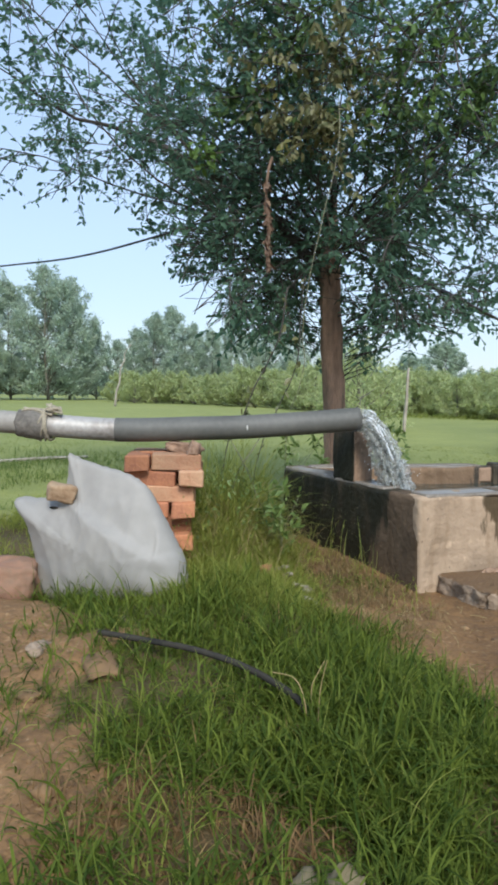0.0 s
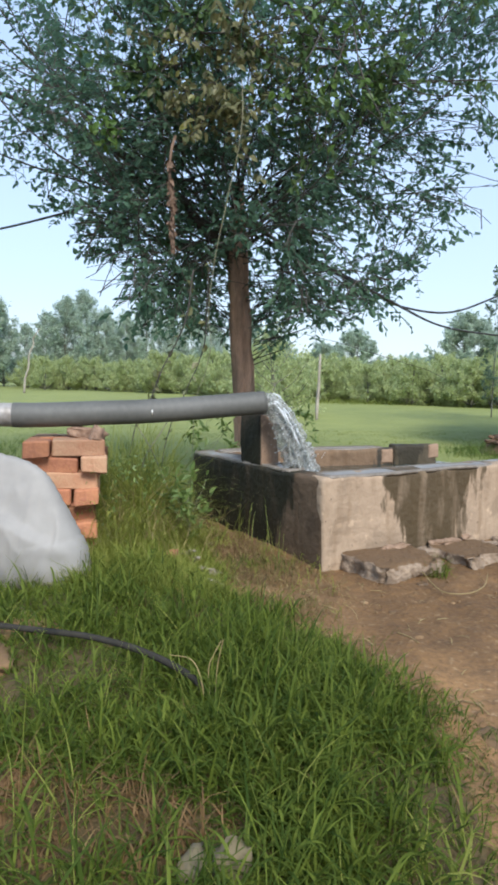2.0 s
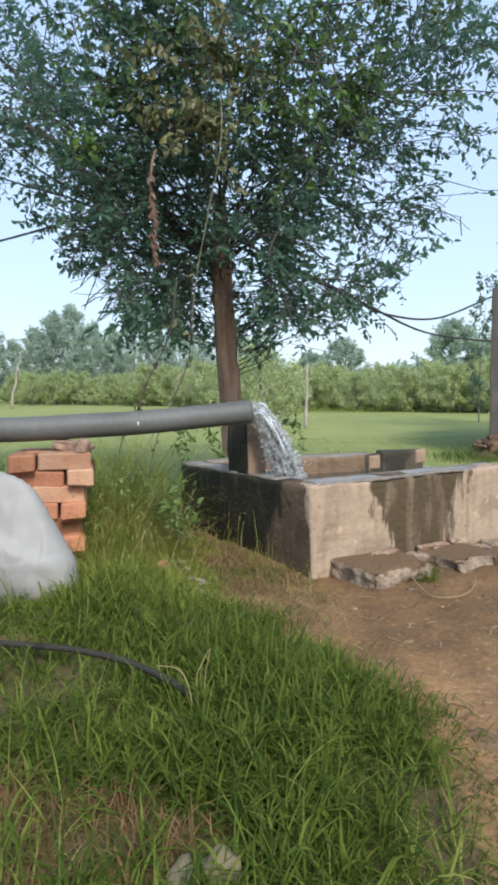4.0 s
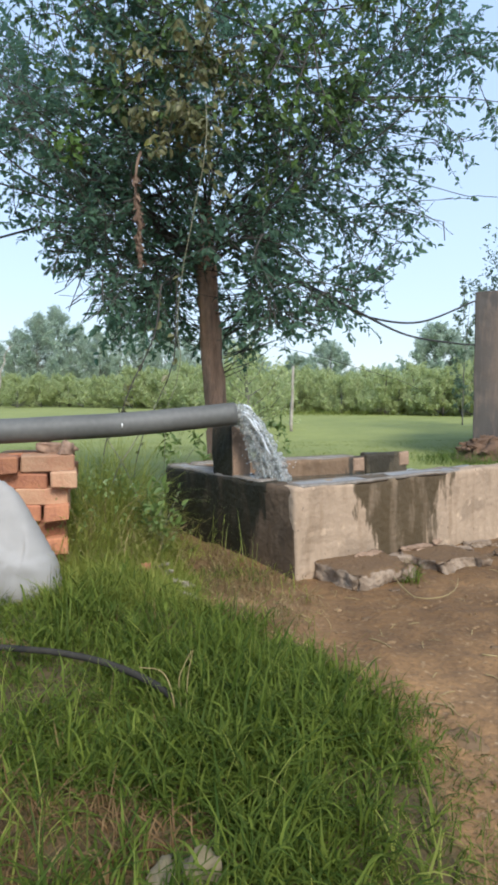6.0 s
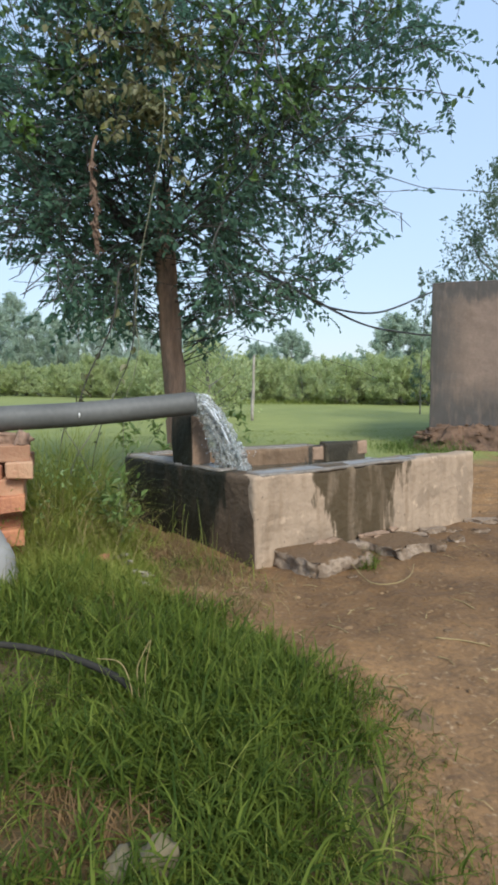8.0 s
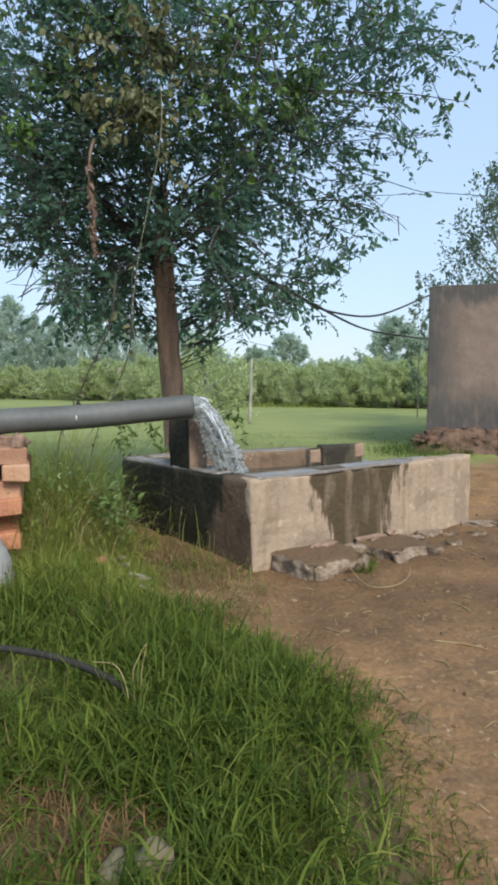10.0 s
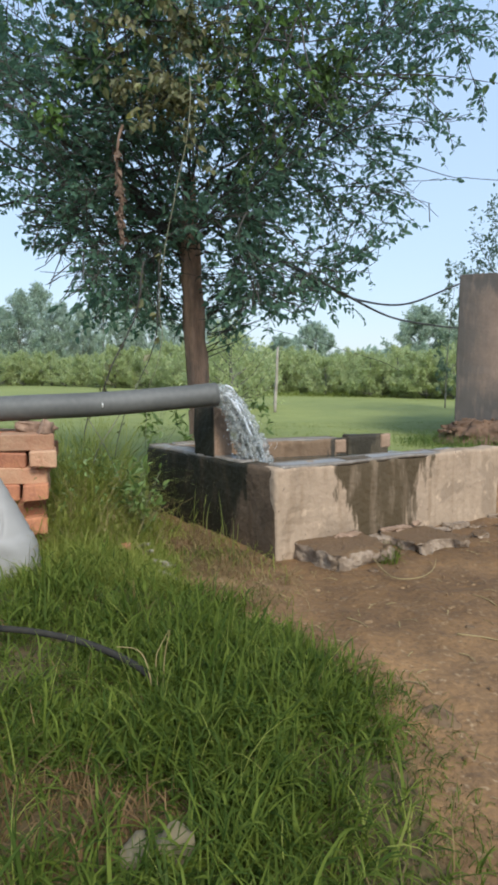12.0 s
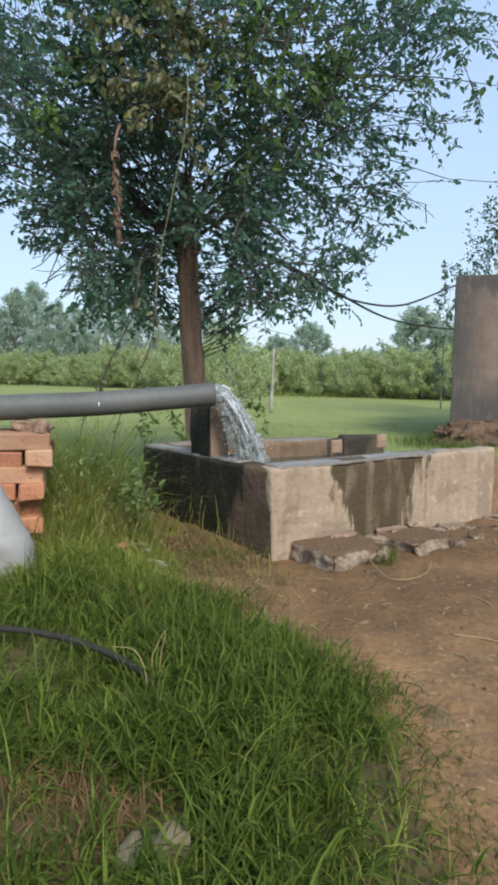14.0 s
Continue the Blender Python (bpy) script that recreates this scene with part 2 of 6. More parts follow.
def vnoise(x, y, scale, seed=0):
    """Smooth value noise on arrays, 0 to 1."""
    x, y = np.asarray(x, float) * scale, np.asarray(y, float) * scale
    xi, yi = np.floor(x), np.floor(y)
    fx, fy = x - xi, y - yi
    fx, fy = fx * fx * (3 - 2 * fx), fy * fy * (3 - 2 * fy)

    def h(a, b):
        s = np.sin(a * 127.1 + b * 311.7 + seed * 74.7) * 43758.5453
        return s - np.floor(s)
    return (h(xi, yi) * (1 - fx) + h(xi + 1, yi) * fx) * (1 - fy) + (h(xi, yi + 1) * (1 - fx) + h(xi + 1, yi + 1) * fx) * fy


# ---- ground ----
EDGE_Y = [0.0, 0.96, 1.13, 1.34, 1.60, 1.84, 2.06, 2.42, 2.74, 3.62, 3.9]
EDGE_X = [0.22, 0.32, 0.35, 0.34, 0.29, 0.15, 0.0, -0.36, -0.48, -0.66, -0.8]
BARE_Y = [0.0, 0.95, 1.2, 1.5, 1.9, 2.1, 2.3]
BARE_X = [-0.2, -0.57, -0.76, -0.90, -0.95, -1.3, -3.0]
C0, C1, C2, C3 = (0.04, 2.843), (1.40, 3.735), (0.85, 4.38), (-0.764, 3.777)


def grassy(x, y):
    """1 where grass grows, 0 on bare soil."""
    x, y = np.asarray(x, float), np.asarray(y, float)
    xe = np.interp(y, EDGE_Y, EDGE_X)
    n = (vnoise(x, y, 5, 1) - 0.5) * 0.16 + (vnoise(x, y, 14, 2) - 0.5) * 0.07
    g = smoothstep(0.05, -0.05, x - xe + n)
    xb = np.interp(y, BARE_Y, BARE_X)
    g = g * (0.12 + 0.88 * smoothstep(-0.08, 0.12, x - xb + n * 2.8))
    far = smoothstep(5.6, 6.6, y - 0.25 * x + n * 4)          # the field behind the yard
    west = smoothstep(4.0, 4.3, y) * smoothstep(0.8, 0.2, x)
    north = smoothstep(4.35, 4.6, y - 0.55 * (x - 0.85)) * smoothstep(2.0, 1.2, x)
    return np.clip(np.maximum.reduce([g, far, west, north]), 0, 1) * smoothstep(0.55, 0.8, y + 0.3 * smoothstep(3, 5, y))


def gz(x, y):
    """Height of the ground."""
    x, y = np.asarray(x, float), np.asarray(y, float)
    xe = np.interp(y, EDGE_Y, EDGE_X)
    near = smoothstep(4.3, 3.6, y) * smoothstep(-0.6, 0.3, y)
    bank = 0.10 * smoothstep(0.05, -0.45, x - xe) * near * (1 - 0.7 * smoothstep(-0.8, -1.25, x) * smoothstep(1.9, 2.3, y))
    z = bank - 0.045 * smoothstep(0.6, 1.5, x) * smoothstep(2.4, 3.4, y) * smoothstep(7, 5, y)
    q = (x - C0[0]) * -0.652 + (y - C0[1]) * 0.757
    z = np.maximum(z, 0.025 * smoothstep(-0.06, 0.46, q) * smoothstep(1.8, 2.4, y) * smoothstep(4.6, 3.6, y) * smoothstep(0.25, 0.0, x))
    z = z + 0.07 * np.exp(-((x + 0.93) ** 2 + (y - 1.66) ** 2) / 0.03)
    local = smoothstep(12, 6, np.hypot(x, y - 2))
    z = z + local * ((vnoise(x, y, 3, 3) - 0.5) * 0.03 + (vnoise(x, y, 9, 4) - 0.5) * 0.013 + (vnoise(x, y, 21, 5) - 0.5) * 0.009 + (vnoise(x, y, 40, 6) - 0.5) * 0.007)
    ruts = smoothstep(0.9, 1.5, x) * smoothstep(3.4, 4.2, y - 0.4 * (x - 1)) * smoothstep(7, 5.5, y)
    z = z + ruts * 0.02 * np.sin((y + 0.25 * x) * 26 + 3 * vnoise(x, y, 2, 9))
    return z + 0.03 * (vnoise(x, y, 0.4, 8) - 0.5) * (1 - local)


def axis(a, b, step, far, growth=1.22):
    mid = list(np.arange(a, b, step))
    lo, hi, s = [], [], step
    while (a - (lo[-1] if lo else a)) < far:
        s *= growth
        lo.append((lo[-1] if lo else a) - s)
    s = step
    while ((hi[-1] if hi else b) - b) < far:
        s *= growth
        hi.append((hi[-1] if hi else mid[-1]) + s)
    return np.array(lo[::-1] + mid + hi)


gx, gy = axis(-2.6, 2.8, 0.022, 2500), axis(0.3, 5.6, 0.022, 2500)
GX, GY = np.meshgrid(gx, gy)
gv = np.stack([GX, GY, gz(GX, GY)], -1).reshape(-1, 3)
nx = len(gx)
idx = np.arange(nx * len(gy)).reshape(len(gy), nx)
gf = np.stack([idx[:-1, :-1], idx[:-1, 1:], idx[1:, 1:], idx[1:, :-1]], -1).reshape(-1, 4)


def ground_material():
    m = mat("ground", (0.295, 0.166, 0.066), (0.135, 0.075, 0.030), 0.92, 4.2, 52, 1.0, coord="Object", dist=0.012)
    N, L = m.node_tree.nodes, m.node_tree.links
    b = N["Principled BSDF"]
    soil = b.inputs["Base Color"].links[0].from_socket
    tc = N["Texture Coordinate"]
    # crumbs and dust: dark and pale flecks at two sizes
    for scale, lo, hi, colour, amount in ((24, 0.55, 0.68, (0.11, 0.062, 0.026, 1), 0.42), (75, 0.56, 0.66, (0.09, 0.052, 0.023, 1), 0.5), (48, 0.60, 0.70, (0.40, 0.28, 0.15, 1), 0.6)):
        ns, rs, ms = (N.new(k) for k in ("ShaderNodeTexNoise", "ShaderNodeMapRange", "ShaderNodeMix"))
        ns.inputs["Scale"].default_value, ns.inputs["Detail"].default_value = scale, 6
        L.new(tc.outputs["Object"], ns.inputs["Vector"])
        rs.inputs["From Min"].default_value, rs.inputs["From Max"].default_value, rs.inputs["To Max"].default_value = lo, hi, amount
        L.new(ns.outputs["Fac"], rs.inputs["Value"])
        ms.data_type = "RGBA"
        ms.inputs["B"].default_value = colour
        L.new(rs.outputs["Result"], ms.inputs["Factor"])
        L.new(soil, ms.inputs["A"])
        soil = ms.outputs["Result"]
    # grass seen from afar: three scales of green
    n1, n2, n3 = (N.new("ShaderNodeTexNoise") for _ in range(3))
    for n, s in ((n1, 0.12), (n2, 1.1), (n3, 14.0)):
        n.inputs["Scale"].default_value, n.inputs["Detail"].default_value = s, 6
        L.new(tc.outputs["Object"], n.inputs["Vector"])
    r = N.new("ShaderNodeValToRGB")
    r.color_ramp.elements[0].position, r.color_ramp.elements[0].color = 0.30, (0.115, 0.145, 0.030, 1)
    r.color_ramp.elements[1].position, r.color_ramp.elements[1].color = 0.70, (0.27, 0.29, 0.075, 1)
    s1 = N.new("ShaderNodeMath")
    s1.operation = "ADD"
    s2 = N.new("ShaderNodeMath")
    s2.operation = "MULTIPLY_ADD"
    L.new(n1.outputs["Fac"], s1.inputs[0])
    L.new(n2.outputs["Fac"], s1.inputs[1])
    L.new(s1.outputs[0], s2.inputs[0])
    s2.inputs[1].default_value = 0.36
    s3 = N.new("ShaderNodeMath")
    s3.operation = "MULTIPLY"
    s3.inputs[1].default_value = 0.34
    L.new(n3.outputs["Fac"], s3.inputs[0])
    L.new(s3.outputs[0], s2.inputs[2])
    L.new(s2.outputs[0], r.inputs["Fac"])
    a = N.new("ShaderNodeAttribute")
    a.attribute_name = "grassy"
    mx = N.new("ShaderNodeMix")
    mx.data_type = "RGBA"
    L.new(a.outputs["Fac"], mx.inputs["Factor"])
    # damp soil is darker and smoother
    d = N.new("ShaderNodeAttribute")
    d.attribute_name = "damp"
    dm = N.new("ShaderNodeMix")
    dm.data_type = "RGBA"
    dm.blend_type = "MULTIPLY"
    dm.inputs["B"].default_value = (0.66, 0.63, 0.56, 1)
    L.new(d.outputs["Fac"], dm.inputs["Factor"])
    L.new(soil, dm.inputs["A"])
    # dead thatch and humus under the long grass, darkened for shade between blades
    h = N.new("ShaderNodeAttribute")
    h.attribute_name = "thatch_shade"
    hm = N.new("ShaderNodeMix")
    hm.data_type = "RGBA"
    hm.inputs["B"].default_value = (0.072, 0.056, 0.020, 1)
    L.new(h.outputs["Fac"], hm.inputs["Factor"])
    L.new(dm.outputs["Result"], hm.inputs["A"])
    L.new(hm.outputs["Result"], mx.inputs["A"])
    L.new(r.outputs["Color"], mx.inputs["B"])
    L.new(mx.outputs["Result"], b.inputs["Base Color"])
    return m


ground = part_np("ground", gv, gf, ground_material(), smooth=True)
tagged(ground, "brown trodden earth yard running into a flat green grass field", "ground", kind="structure")
GRASSY = (grassy(GX, GY) * smoothstep(3.9, 4.6, GY + 0.6 * smoothstep(-1.6, -2.4, GX))).ravel()
DAMP = (smoothstep(3.4, 2.7, GY - 0.5 * GX) * smoothstep(1.4, 2.15, GY - 0.35 * GX) * smoothstep(-0.5, 0.3, GX)
        * smoothstep(0.1, 0.5, vnoise(GX, GY, 2.2, 11) + 0.25 * smoothstep(0.4, 1.4, GX)))
DAMP = np.maximum(DAMP, 0.95 * smoothstep(-0.15, 0.25, (GX - C0[0]) * -0.652 + (GY - C0[1]) * 0.757) * smoothstep(2.2, 2.8, GY) * smoothstep(4.6, 3.9, GY) * smoothstep(0.3, 0.0, GX)).ravel()
THATCH_SHADE = (0.85 * smoothstep(0.3, 0.8, grassy(GX, GY)) * smoothstep(5.0, 4.2, GY)).ravel()
for key, values in (("grassy", GRASSY), ("damp", DAMP), ("thatch_shade", THATCH_SHADE)):
    at = ground.data.attributes.new(key, "FLOAT", "POINT")
    at.data.foreach_set("value", values.astype(np.float32))


# ---- water tank ----
TOP = 0.433


def plaster(name, dry, wet, stains, rough=0.9, edge=0.018, relief=0.9, band=None, blotch=1.0, foot=None):
    """Old cement plaster; stains: (start, end, seed) wet runs along the wall's own x."""
    m = mat(name, dry, [c * 0.72 for c in dry], rough, 3.5, 30, relief, dist=0.016, spec=0.25)
    N, L = m.node_tree.nodes, m.node_tree.links
    b = N["Principled BSDF"]
    base = b.inputs["Base Color"].links[0].from_socket
    tc = N["Texture Coordinate"]
    sep = N.new("ShaderNodeSeparateXYZ")
    L.new(tc.outputs["Object"], sep.inputs[0])
    mp = N.new("ShaderNodeMapping")
    mp.inputs["Scale"].default_value = (6, 6, 1.5)
    L.new(tc.outputs["Object"], mp.inputs["Vector"])
    n = N.new("ShaderNodeTexNoise")
    n.inputs["Scale"].default_value, n.inputs["Detail"].default_value = 1.6, 7
    n.inputs["Roughness"].default_value = 0.62
    L.new(mp.outputs[0], n.inputs["Vector"])

    def math_node(op, a, c):
        k = N.new("ShaderNodeMath")
        k.operation = op
        for i, v in ((0, a), (1, c)):
            if isinstance(v, (int, float)):
                k.inputs[i].default_value = v
            else:
                L.new(v, k.inputs[i])
        return k.outputs[0]

    # worn, paler and darker blotches with hard edges, and pits
    for scale, lo_, hi_, colour, amount in ((5.5, 0.52, 0.60, [c * 0.62 for c in dry], 0.75), (13.0, 0.60, 0.66, [c * 1.35 for c in dry], 0.6), (38.0, 0.66, 0.72, [c * 0.4 for c in dry], 0.8)):
        nb = N.new("ShaderNodeTexNoise")
        nb.inputs["Scale"].default_value, nb.inputs["Detail"].default_value = scale, 6
        L.new(tc.outputs["Object"], nb.inputs["Vector"])
        rb = N.new("ShaderNodeMapRange")
        rb.inputs["From Min"].default_value, rb.inputs["From Max"].default_value, rb.inputs["To Max"].default_value = lo_, hi_, amount * blotch
        L.new(nb.outputs["Fac"], rb.inputs["Value"])
        mb = N.new("ShaderNodeMix")
        mb.data_type = "RGBA"
        mb.inputs["B"].default_value = (*colour, 1)
        L.new(rb.outputs["Result"], mb.inputs["Factor"])
        L.new(base, mb.inputs["A"])
        base = mb.outputs["Result"]
    if blotch == 1.0:                                   # rain streaks down the face
        ms2, ns2, rs2, xs2 = (N.new(k) for k in ("ShaderNodeMapping", "ShaderNodeTexNoise", "ShaderNodeMapRange", "ShaderNodeMix"))
        ms2.inputs["Scale"].default_value = (22, 22, 2.2)
        L.new(tc.outputs["Object"], ms2.inputs["Vector"])
        ns2.inputs["Scale"].default_value, ns2.inputs["Detail"].default_value = 1.0, 8
        L.new(ms2.outputs[0], ns2.inputs["Vector"])
        rs2.inputs["From Min"].default_value, rs2.inputs["From Max"].default_value, rs2.inputs["To Max"].default_value = 0.48, 0.70, 0.55
        L.new(ns2.outputs["Fac"], rs2.inputs["Value"])
        xs2.data_type = "RGBA"
        xs2.inputs["B"].default_value = (dry[0] * 0.58, dry[1] * 0.54, dry[2] * 0.48, 1)
        L.new(rs2.outputs["Result"], xs2.inputs["Factor"])
        L.new(base, xs2.inputs["A"])
        base = xs2.outputs["Result"]
    L.new(base, b.inputs["Base Color"])
    total = None
    for lo, hi, soft in stains:
        wav = math_node("MULTIPLY", math_node("SUBTRACT", n.outputs["Fac"], 0.5), 0.40)
        x = math_node("ADD", sep.outputs["X"], wav)
        drop = math_node("MULTIPLY", math_node("SUBTRACT", TOP, sep.outputs["Z"]), soft)
        r1, r2 = N.new("ShaderNodeMapRange"), N.new("ShaderNodeMapRange")
        r1.interpolation_type = r2.interpolation_type = "SMOOTHSTEP"
        L.new(math_node("SUBTRACT", math_node("SUBTRACT", x, lo), drop), r1.inputs["Value"])
        r1.inputs["From Min"].default_value, r1.inputs["From Max"].default_value = -edge, edge
        L.new(math_node("SUBTRACT", math_node("SUBTRACT", hi, x), drop), r2.inputs["Value"])
        r2.inputs["From Min"].default_value, r2.inputs["From Max"].default_value = -edge, edge
        one = math_node("MULTIPLY", r1.outputs["Result"], r2.outputs["Result"])
        total = one if total is None else math_node("MAXIMUM", total, one)
    if band:                                            # a dark stained band under the top edge
        r3, r4 = N.new("ShaderNodeMapRange"), N.new("ShaderNodeMapRange")
        r3.interpolation_type = r4.interpolation_type = "SMOOTHSTEP"
        zz = math_node("ADD", sep.outputs["Z"], math_node("MULTIPLY", math_node("SUBTRACT", n.outputs["Fac"], 0.5), 0.5))
        L.new(zz, r3.inputs["Value"])
        L.new(sep.outputs["Z"], r4.inputs["Value"])
        r3.inputs["From Min"].default_value, r3.inputs["From Max"].default_value = band[0] - 0.10, band[0] + 0.10
        r4.inputs["From Min"].default_value, r4.inputs["From Max"].default_value = band[1] + 0.04, band[1] - 0.02
        total = math_node("MAXIMUM", total, math_node("MULTIPLY", r3.outputs["Result"], r4.outputs["Result"]))
    if foot:                                            # darker towards the ground
        r6 = N.new("ShaderNodeMapRange")
        r6.interpolation_type = "SMOOTHSTEP"
        L.new(math_node("ADD", sep.outputs["Z"], math_node("MULTIPLY", math_node("SUBTRACT", n.outputs["Fac"], 0.5), 0.5)), r6.inputs["Value"])
        r6.inputs["From Min"].default_value, r6.inputs["From Max"].default_value, r6.inputs["To Min"].default_value, r6.inputs["To Max"].default_value = foot[0], foot[1], 1.0, 0.0
        total = math_node("MAXIMUM", total, r6.outputs["Result"])
    if total is not None:
        # paler dried patches inside the wet runs
        n5 = N.new("ShaderNodeTexNoise")
        n5.inputs["Scale"].default_value, n5.inputs["Detail"].default_value = 2.3, 8
        L.new(mp.outputs[0], n5.inputs["Vector"])
        r5 = N.new("ShaderNodeMapRange")
        r5.inputs["From Min"].default_value, r5.inputs["From Max"].default_value = 0.50, 0.72
        r5.inputs["To Min"].default_value, r5.inputs["To Max"].default_value = 0.95, 0.5
        L.new(n5.outputs["Fac"], r5.inputs["Value"])
        fac = math_node("MULTIPLY", total, r5.outputs["Result"])
        mx = N.new("ShaderNodeMix")
        mx.data_type = "RGBA"
        L.new(fac, mx.inputs["Factor"])
        L.new(base, mx.inputs["A"])
        wm = N.new("ShaderNodeMix")
        wm.data_type = "RGBA"
        wm.inputs["A"].default_value, wm.inputs["B"].default_value = (*wet, 1), (wet[0] * 0.45, wet[1] * 0.47, wet[2] * 0.45, 1)
        L.new(n.outputs["Fac"], wm.inputs["Factor"])
        L.new(wm.outputs["Result"], mx.inputs["B"])
        L.new(mx.outputs["Result"], b.inputs["Base Color"])
        rr = N.new("ShaderNodeMapRange")
        rr.inputs["To Min"].default_value, rr.inputs["To Max"].default_value = rough, 0.62
        L.new(fac, rr.inputs["Value"])
        L.new(rr.outputs["Result"], b.inputs["Roughness"])
    return m


M_FRONT = plaster("plaster_front", (0.41, 0.308, 0.21), (0.088, 0.062, 0.030), [(0.34, 0.98, 0.40), (0.50, 0.80, -0.06), (0.86, 0.96, 0.04), (1.03, 1.07, 0.12)])
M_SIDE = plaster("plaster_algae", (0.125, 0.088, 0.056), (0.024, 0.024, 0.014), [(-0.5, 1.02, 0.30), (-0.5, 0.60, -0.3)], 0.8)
M_BACK = plaster("plaster_back", (0.21, 0.14, 0.085), (0.05, 0.044, 0.033), [(1.08, 1.7, 0.0)], 0.8)
M_COPING = plaster("plaster_coping", (0.10, 0.082, 0.054), (0.045, 0.038, 0.024), [(0.0, 0.2, 0.3)], 0.85)
M_RIM = mat("wet_rim", (0.27, 0.24, 0.20), (0.13, 0.11, 0.085), 0.34, 9, 50, 0.3)
M_PALE = plaster("plaster_pale", (0.33, 0.225, 0.15), (0.2, 0.14, 0.1), [])


def wall_block(length, thick, z0, z1, seed=0.0, z2=None, worn=0.012):
    """A plastered wall: x along, y into the tank; finely cut, with soft and uneven edges."""
    bm = bmesh.new()
    nxs, nzs, nys = max(2, int(length / 0.05)), max(2, int((z1 - z0) / 0.05)), 3
    bmesh.ops.create_cube(bm, size=1)
    bmesh.ops.scale(bm, vec=(length, thick, z1 - z0), verts=bm.verts)
    bmesh.ops.translate(bm, vec=(length / 2, thick / 2, (z0 + z1) / 2), verts=bm.verts)
    bmesh.ops.bevel(bm, geom=bm.edges[:], offset=min(0.022, thick * 0.3, length * 0.3), segments=3, affect="EDGES", profile=0.6)
    for ax, n, size in ((0, nxs, length), (2, nzs, z1 - z0)):
        for k in range(1, n):
            co, no = Vector((0, 0, 0)), Vector((0, 0, 0))
            co[ax] = size * k / n + (z0 if ax == 2 else 0)
            no[ax] = 1
            bmesh.ops.bisect_plane(bm, geom=bm.verts[:] + bm.edges[:] + bm.faces[:], plane_co=co, plane_no=no)
    for v in bm.verts:
        if z2 is not None and v.co.z > (z0 + z1) / 2:
            v.co.z += (z2 - z1) * smoothstep(0.1, 1.0, v.co.x / length)
        v.co += wob(v.co, 5, worn, seed) + wob(v.co, 17, worn * 0.4, seed + 3)
    return bm


def along(a, b, z=0.0):
    """The pose at a with its x axis towards b."""
    return pose(a[0], a[1], z, 0, 0, math.degrees(math.atan2(b[1] - a[1], b[0] - a[0])))


def dist2(a, b):
    return math.hypot(a[0] - b[0], a[1] - b[1])


def build_tank():
    tank = thing("water_tank", pose(C0[0], C0[1], 0), "low water tank with stained tan plaster, one side dark with algae", "water tank")
    inv = Matrix.Translation((-C0[0], -C0[1], 0))
    T = 0.13
    front = part("front_wall", wall_block(dist2(C0, C1), T, -0.12, TOP, 1), M_FRONT, tank, "tan plaster with dark wet runs")
    front.matrix_basis = inv @ along(C0, C1)
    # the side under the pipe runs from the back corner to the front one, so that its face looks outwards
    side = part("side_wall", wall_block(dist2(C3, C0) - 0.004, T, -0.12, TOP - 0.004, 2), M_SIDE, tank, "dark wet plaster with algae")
    side.matrix_basis = inv @ along(C3, C0)
    back = part("back_wall", wall_block(dist2(C3, C2) - 0.22, T, -0.12, TOP + 0.006, 3), M_BACK, tank)
    back.matrix_basis = inv @ along(C3, C2) @ pose(0.14, -T, 0)
    right = part("end_wall", wall_block(dist2(C1, C2) - 0.1, T, -0.12, TOP - 0.03, 4, z2=0.335), M_RIM, tank, "low end wall, wet on top")
    right.matrix_basis = inv @ along(C1, C2) @ pose(0.08, 0.0, 0)
    # wet rims on the tops of the front and side walls
    for a, b, l0, l1, w in ((C0, C1, 0.03, 1.12, 0.125), ):
        bm = wall_block(l1 - l0, w, TOP - 0.012, TOP + 0.007, 5, worn=0.006)
        rim = part("rim", bm, M_RIM, front, "wet shining cement rim")
        rim.matrix_basis = pose(l0, 0.004, 0)
    rim = part("rim", wall_block(dist2(C3, C0) - 0.3, 0.12, TOP - 0.014, TOP + 0.004, 6, worn=0.006), M_RIM, side, "wet shining cement rim")
    rim.matrix_basis = pose(0.02, 0.006, 0)
    # pale stub ends on the back wall
    for s, w, h, y in ((1.24, 0.085, 0.0, -0.010), (1.567, 0.08, 0.03, -0.028)):
        bm = wall_block(w, 0.05, TOP - 0.085 + h, TOP + 0.006 + h, 8 + s)
        st = part("stub", bm, M_PALE, back, "pale broken plaster end")
        st.matrix_basis = pose(s - 0.14, y, 0)
    bm = wall_block(0.305, 0.11, 0.12, TOP + 0.03, 9)
    st = part("coping", bm, M_COPING, back, "raised dark wall piece")
    st.matrix_basis = pose(1.19, -0.02, 0)
    rim = part("rim", wall_block(1.1, 0.1, TOP - 0.006, TOP + 0.011, 7, worn=0.004), M_RIM, back, "wet shining cement rim")
    rim.matrix_basis = pose(0.02, 0.015, 0)
    # pillar that bears the outlet
    L = dist2(C3, C0)
    pm = inv @ along(C3, C0) @ pose(L - 0.70, 0.0, 0)
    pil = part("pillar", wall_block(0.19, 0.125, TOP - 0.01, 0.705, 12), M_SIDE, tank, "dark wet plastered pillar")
    pil.matrix_basis = pm
    face = part("pillar_face", wall_block(0.012, 0.115, TOP + 0.0, 0.70, 13, worn=0.004), M_PALE, pil, "bare tan plaster face")
    face.matrix_basis = pose(0.186, 0.004, 0)
    return tank


build_tank()
M_WATER = bpy.data.materials.new("water")
M_WATER.use_nodes = True
wb = M_WATER.node_tree.nodes["Principled BSDF"]
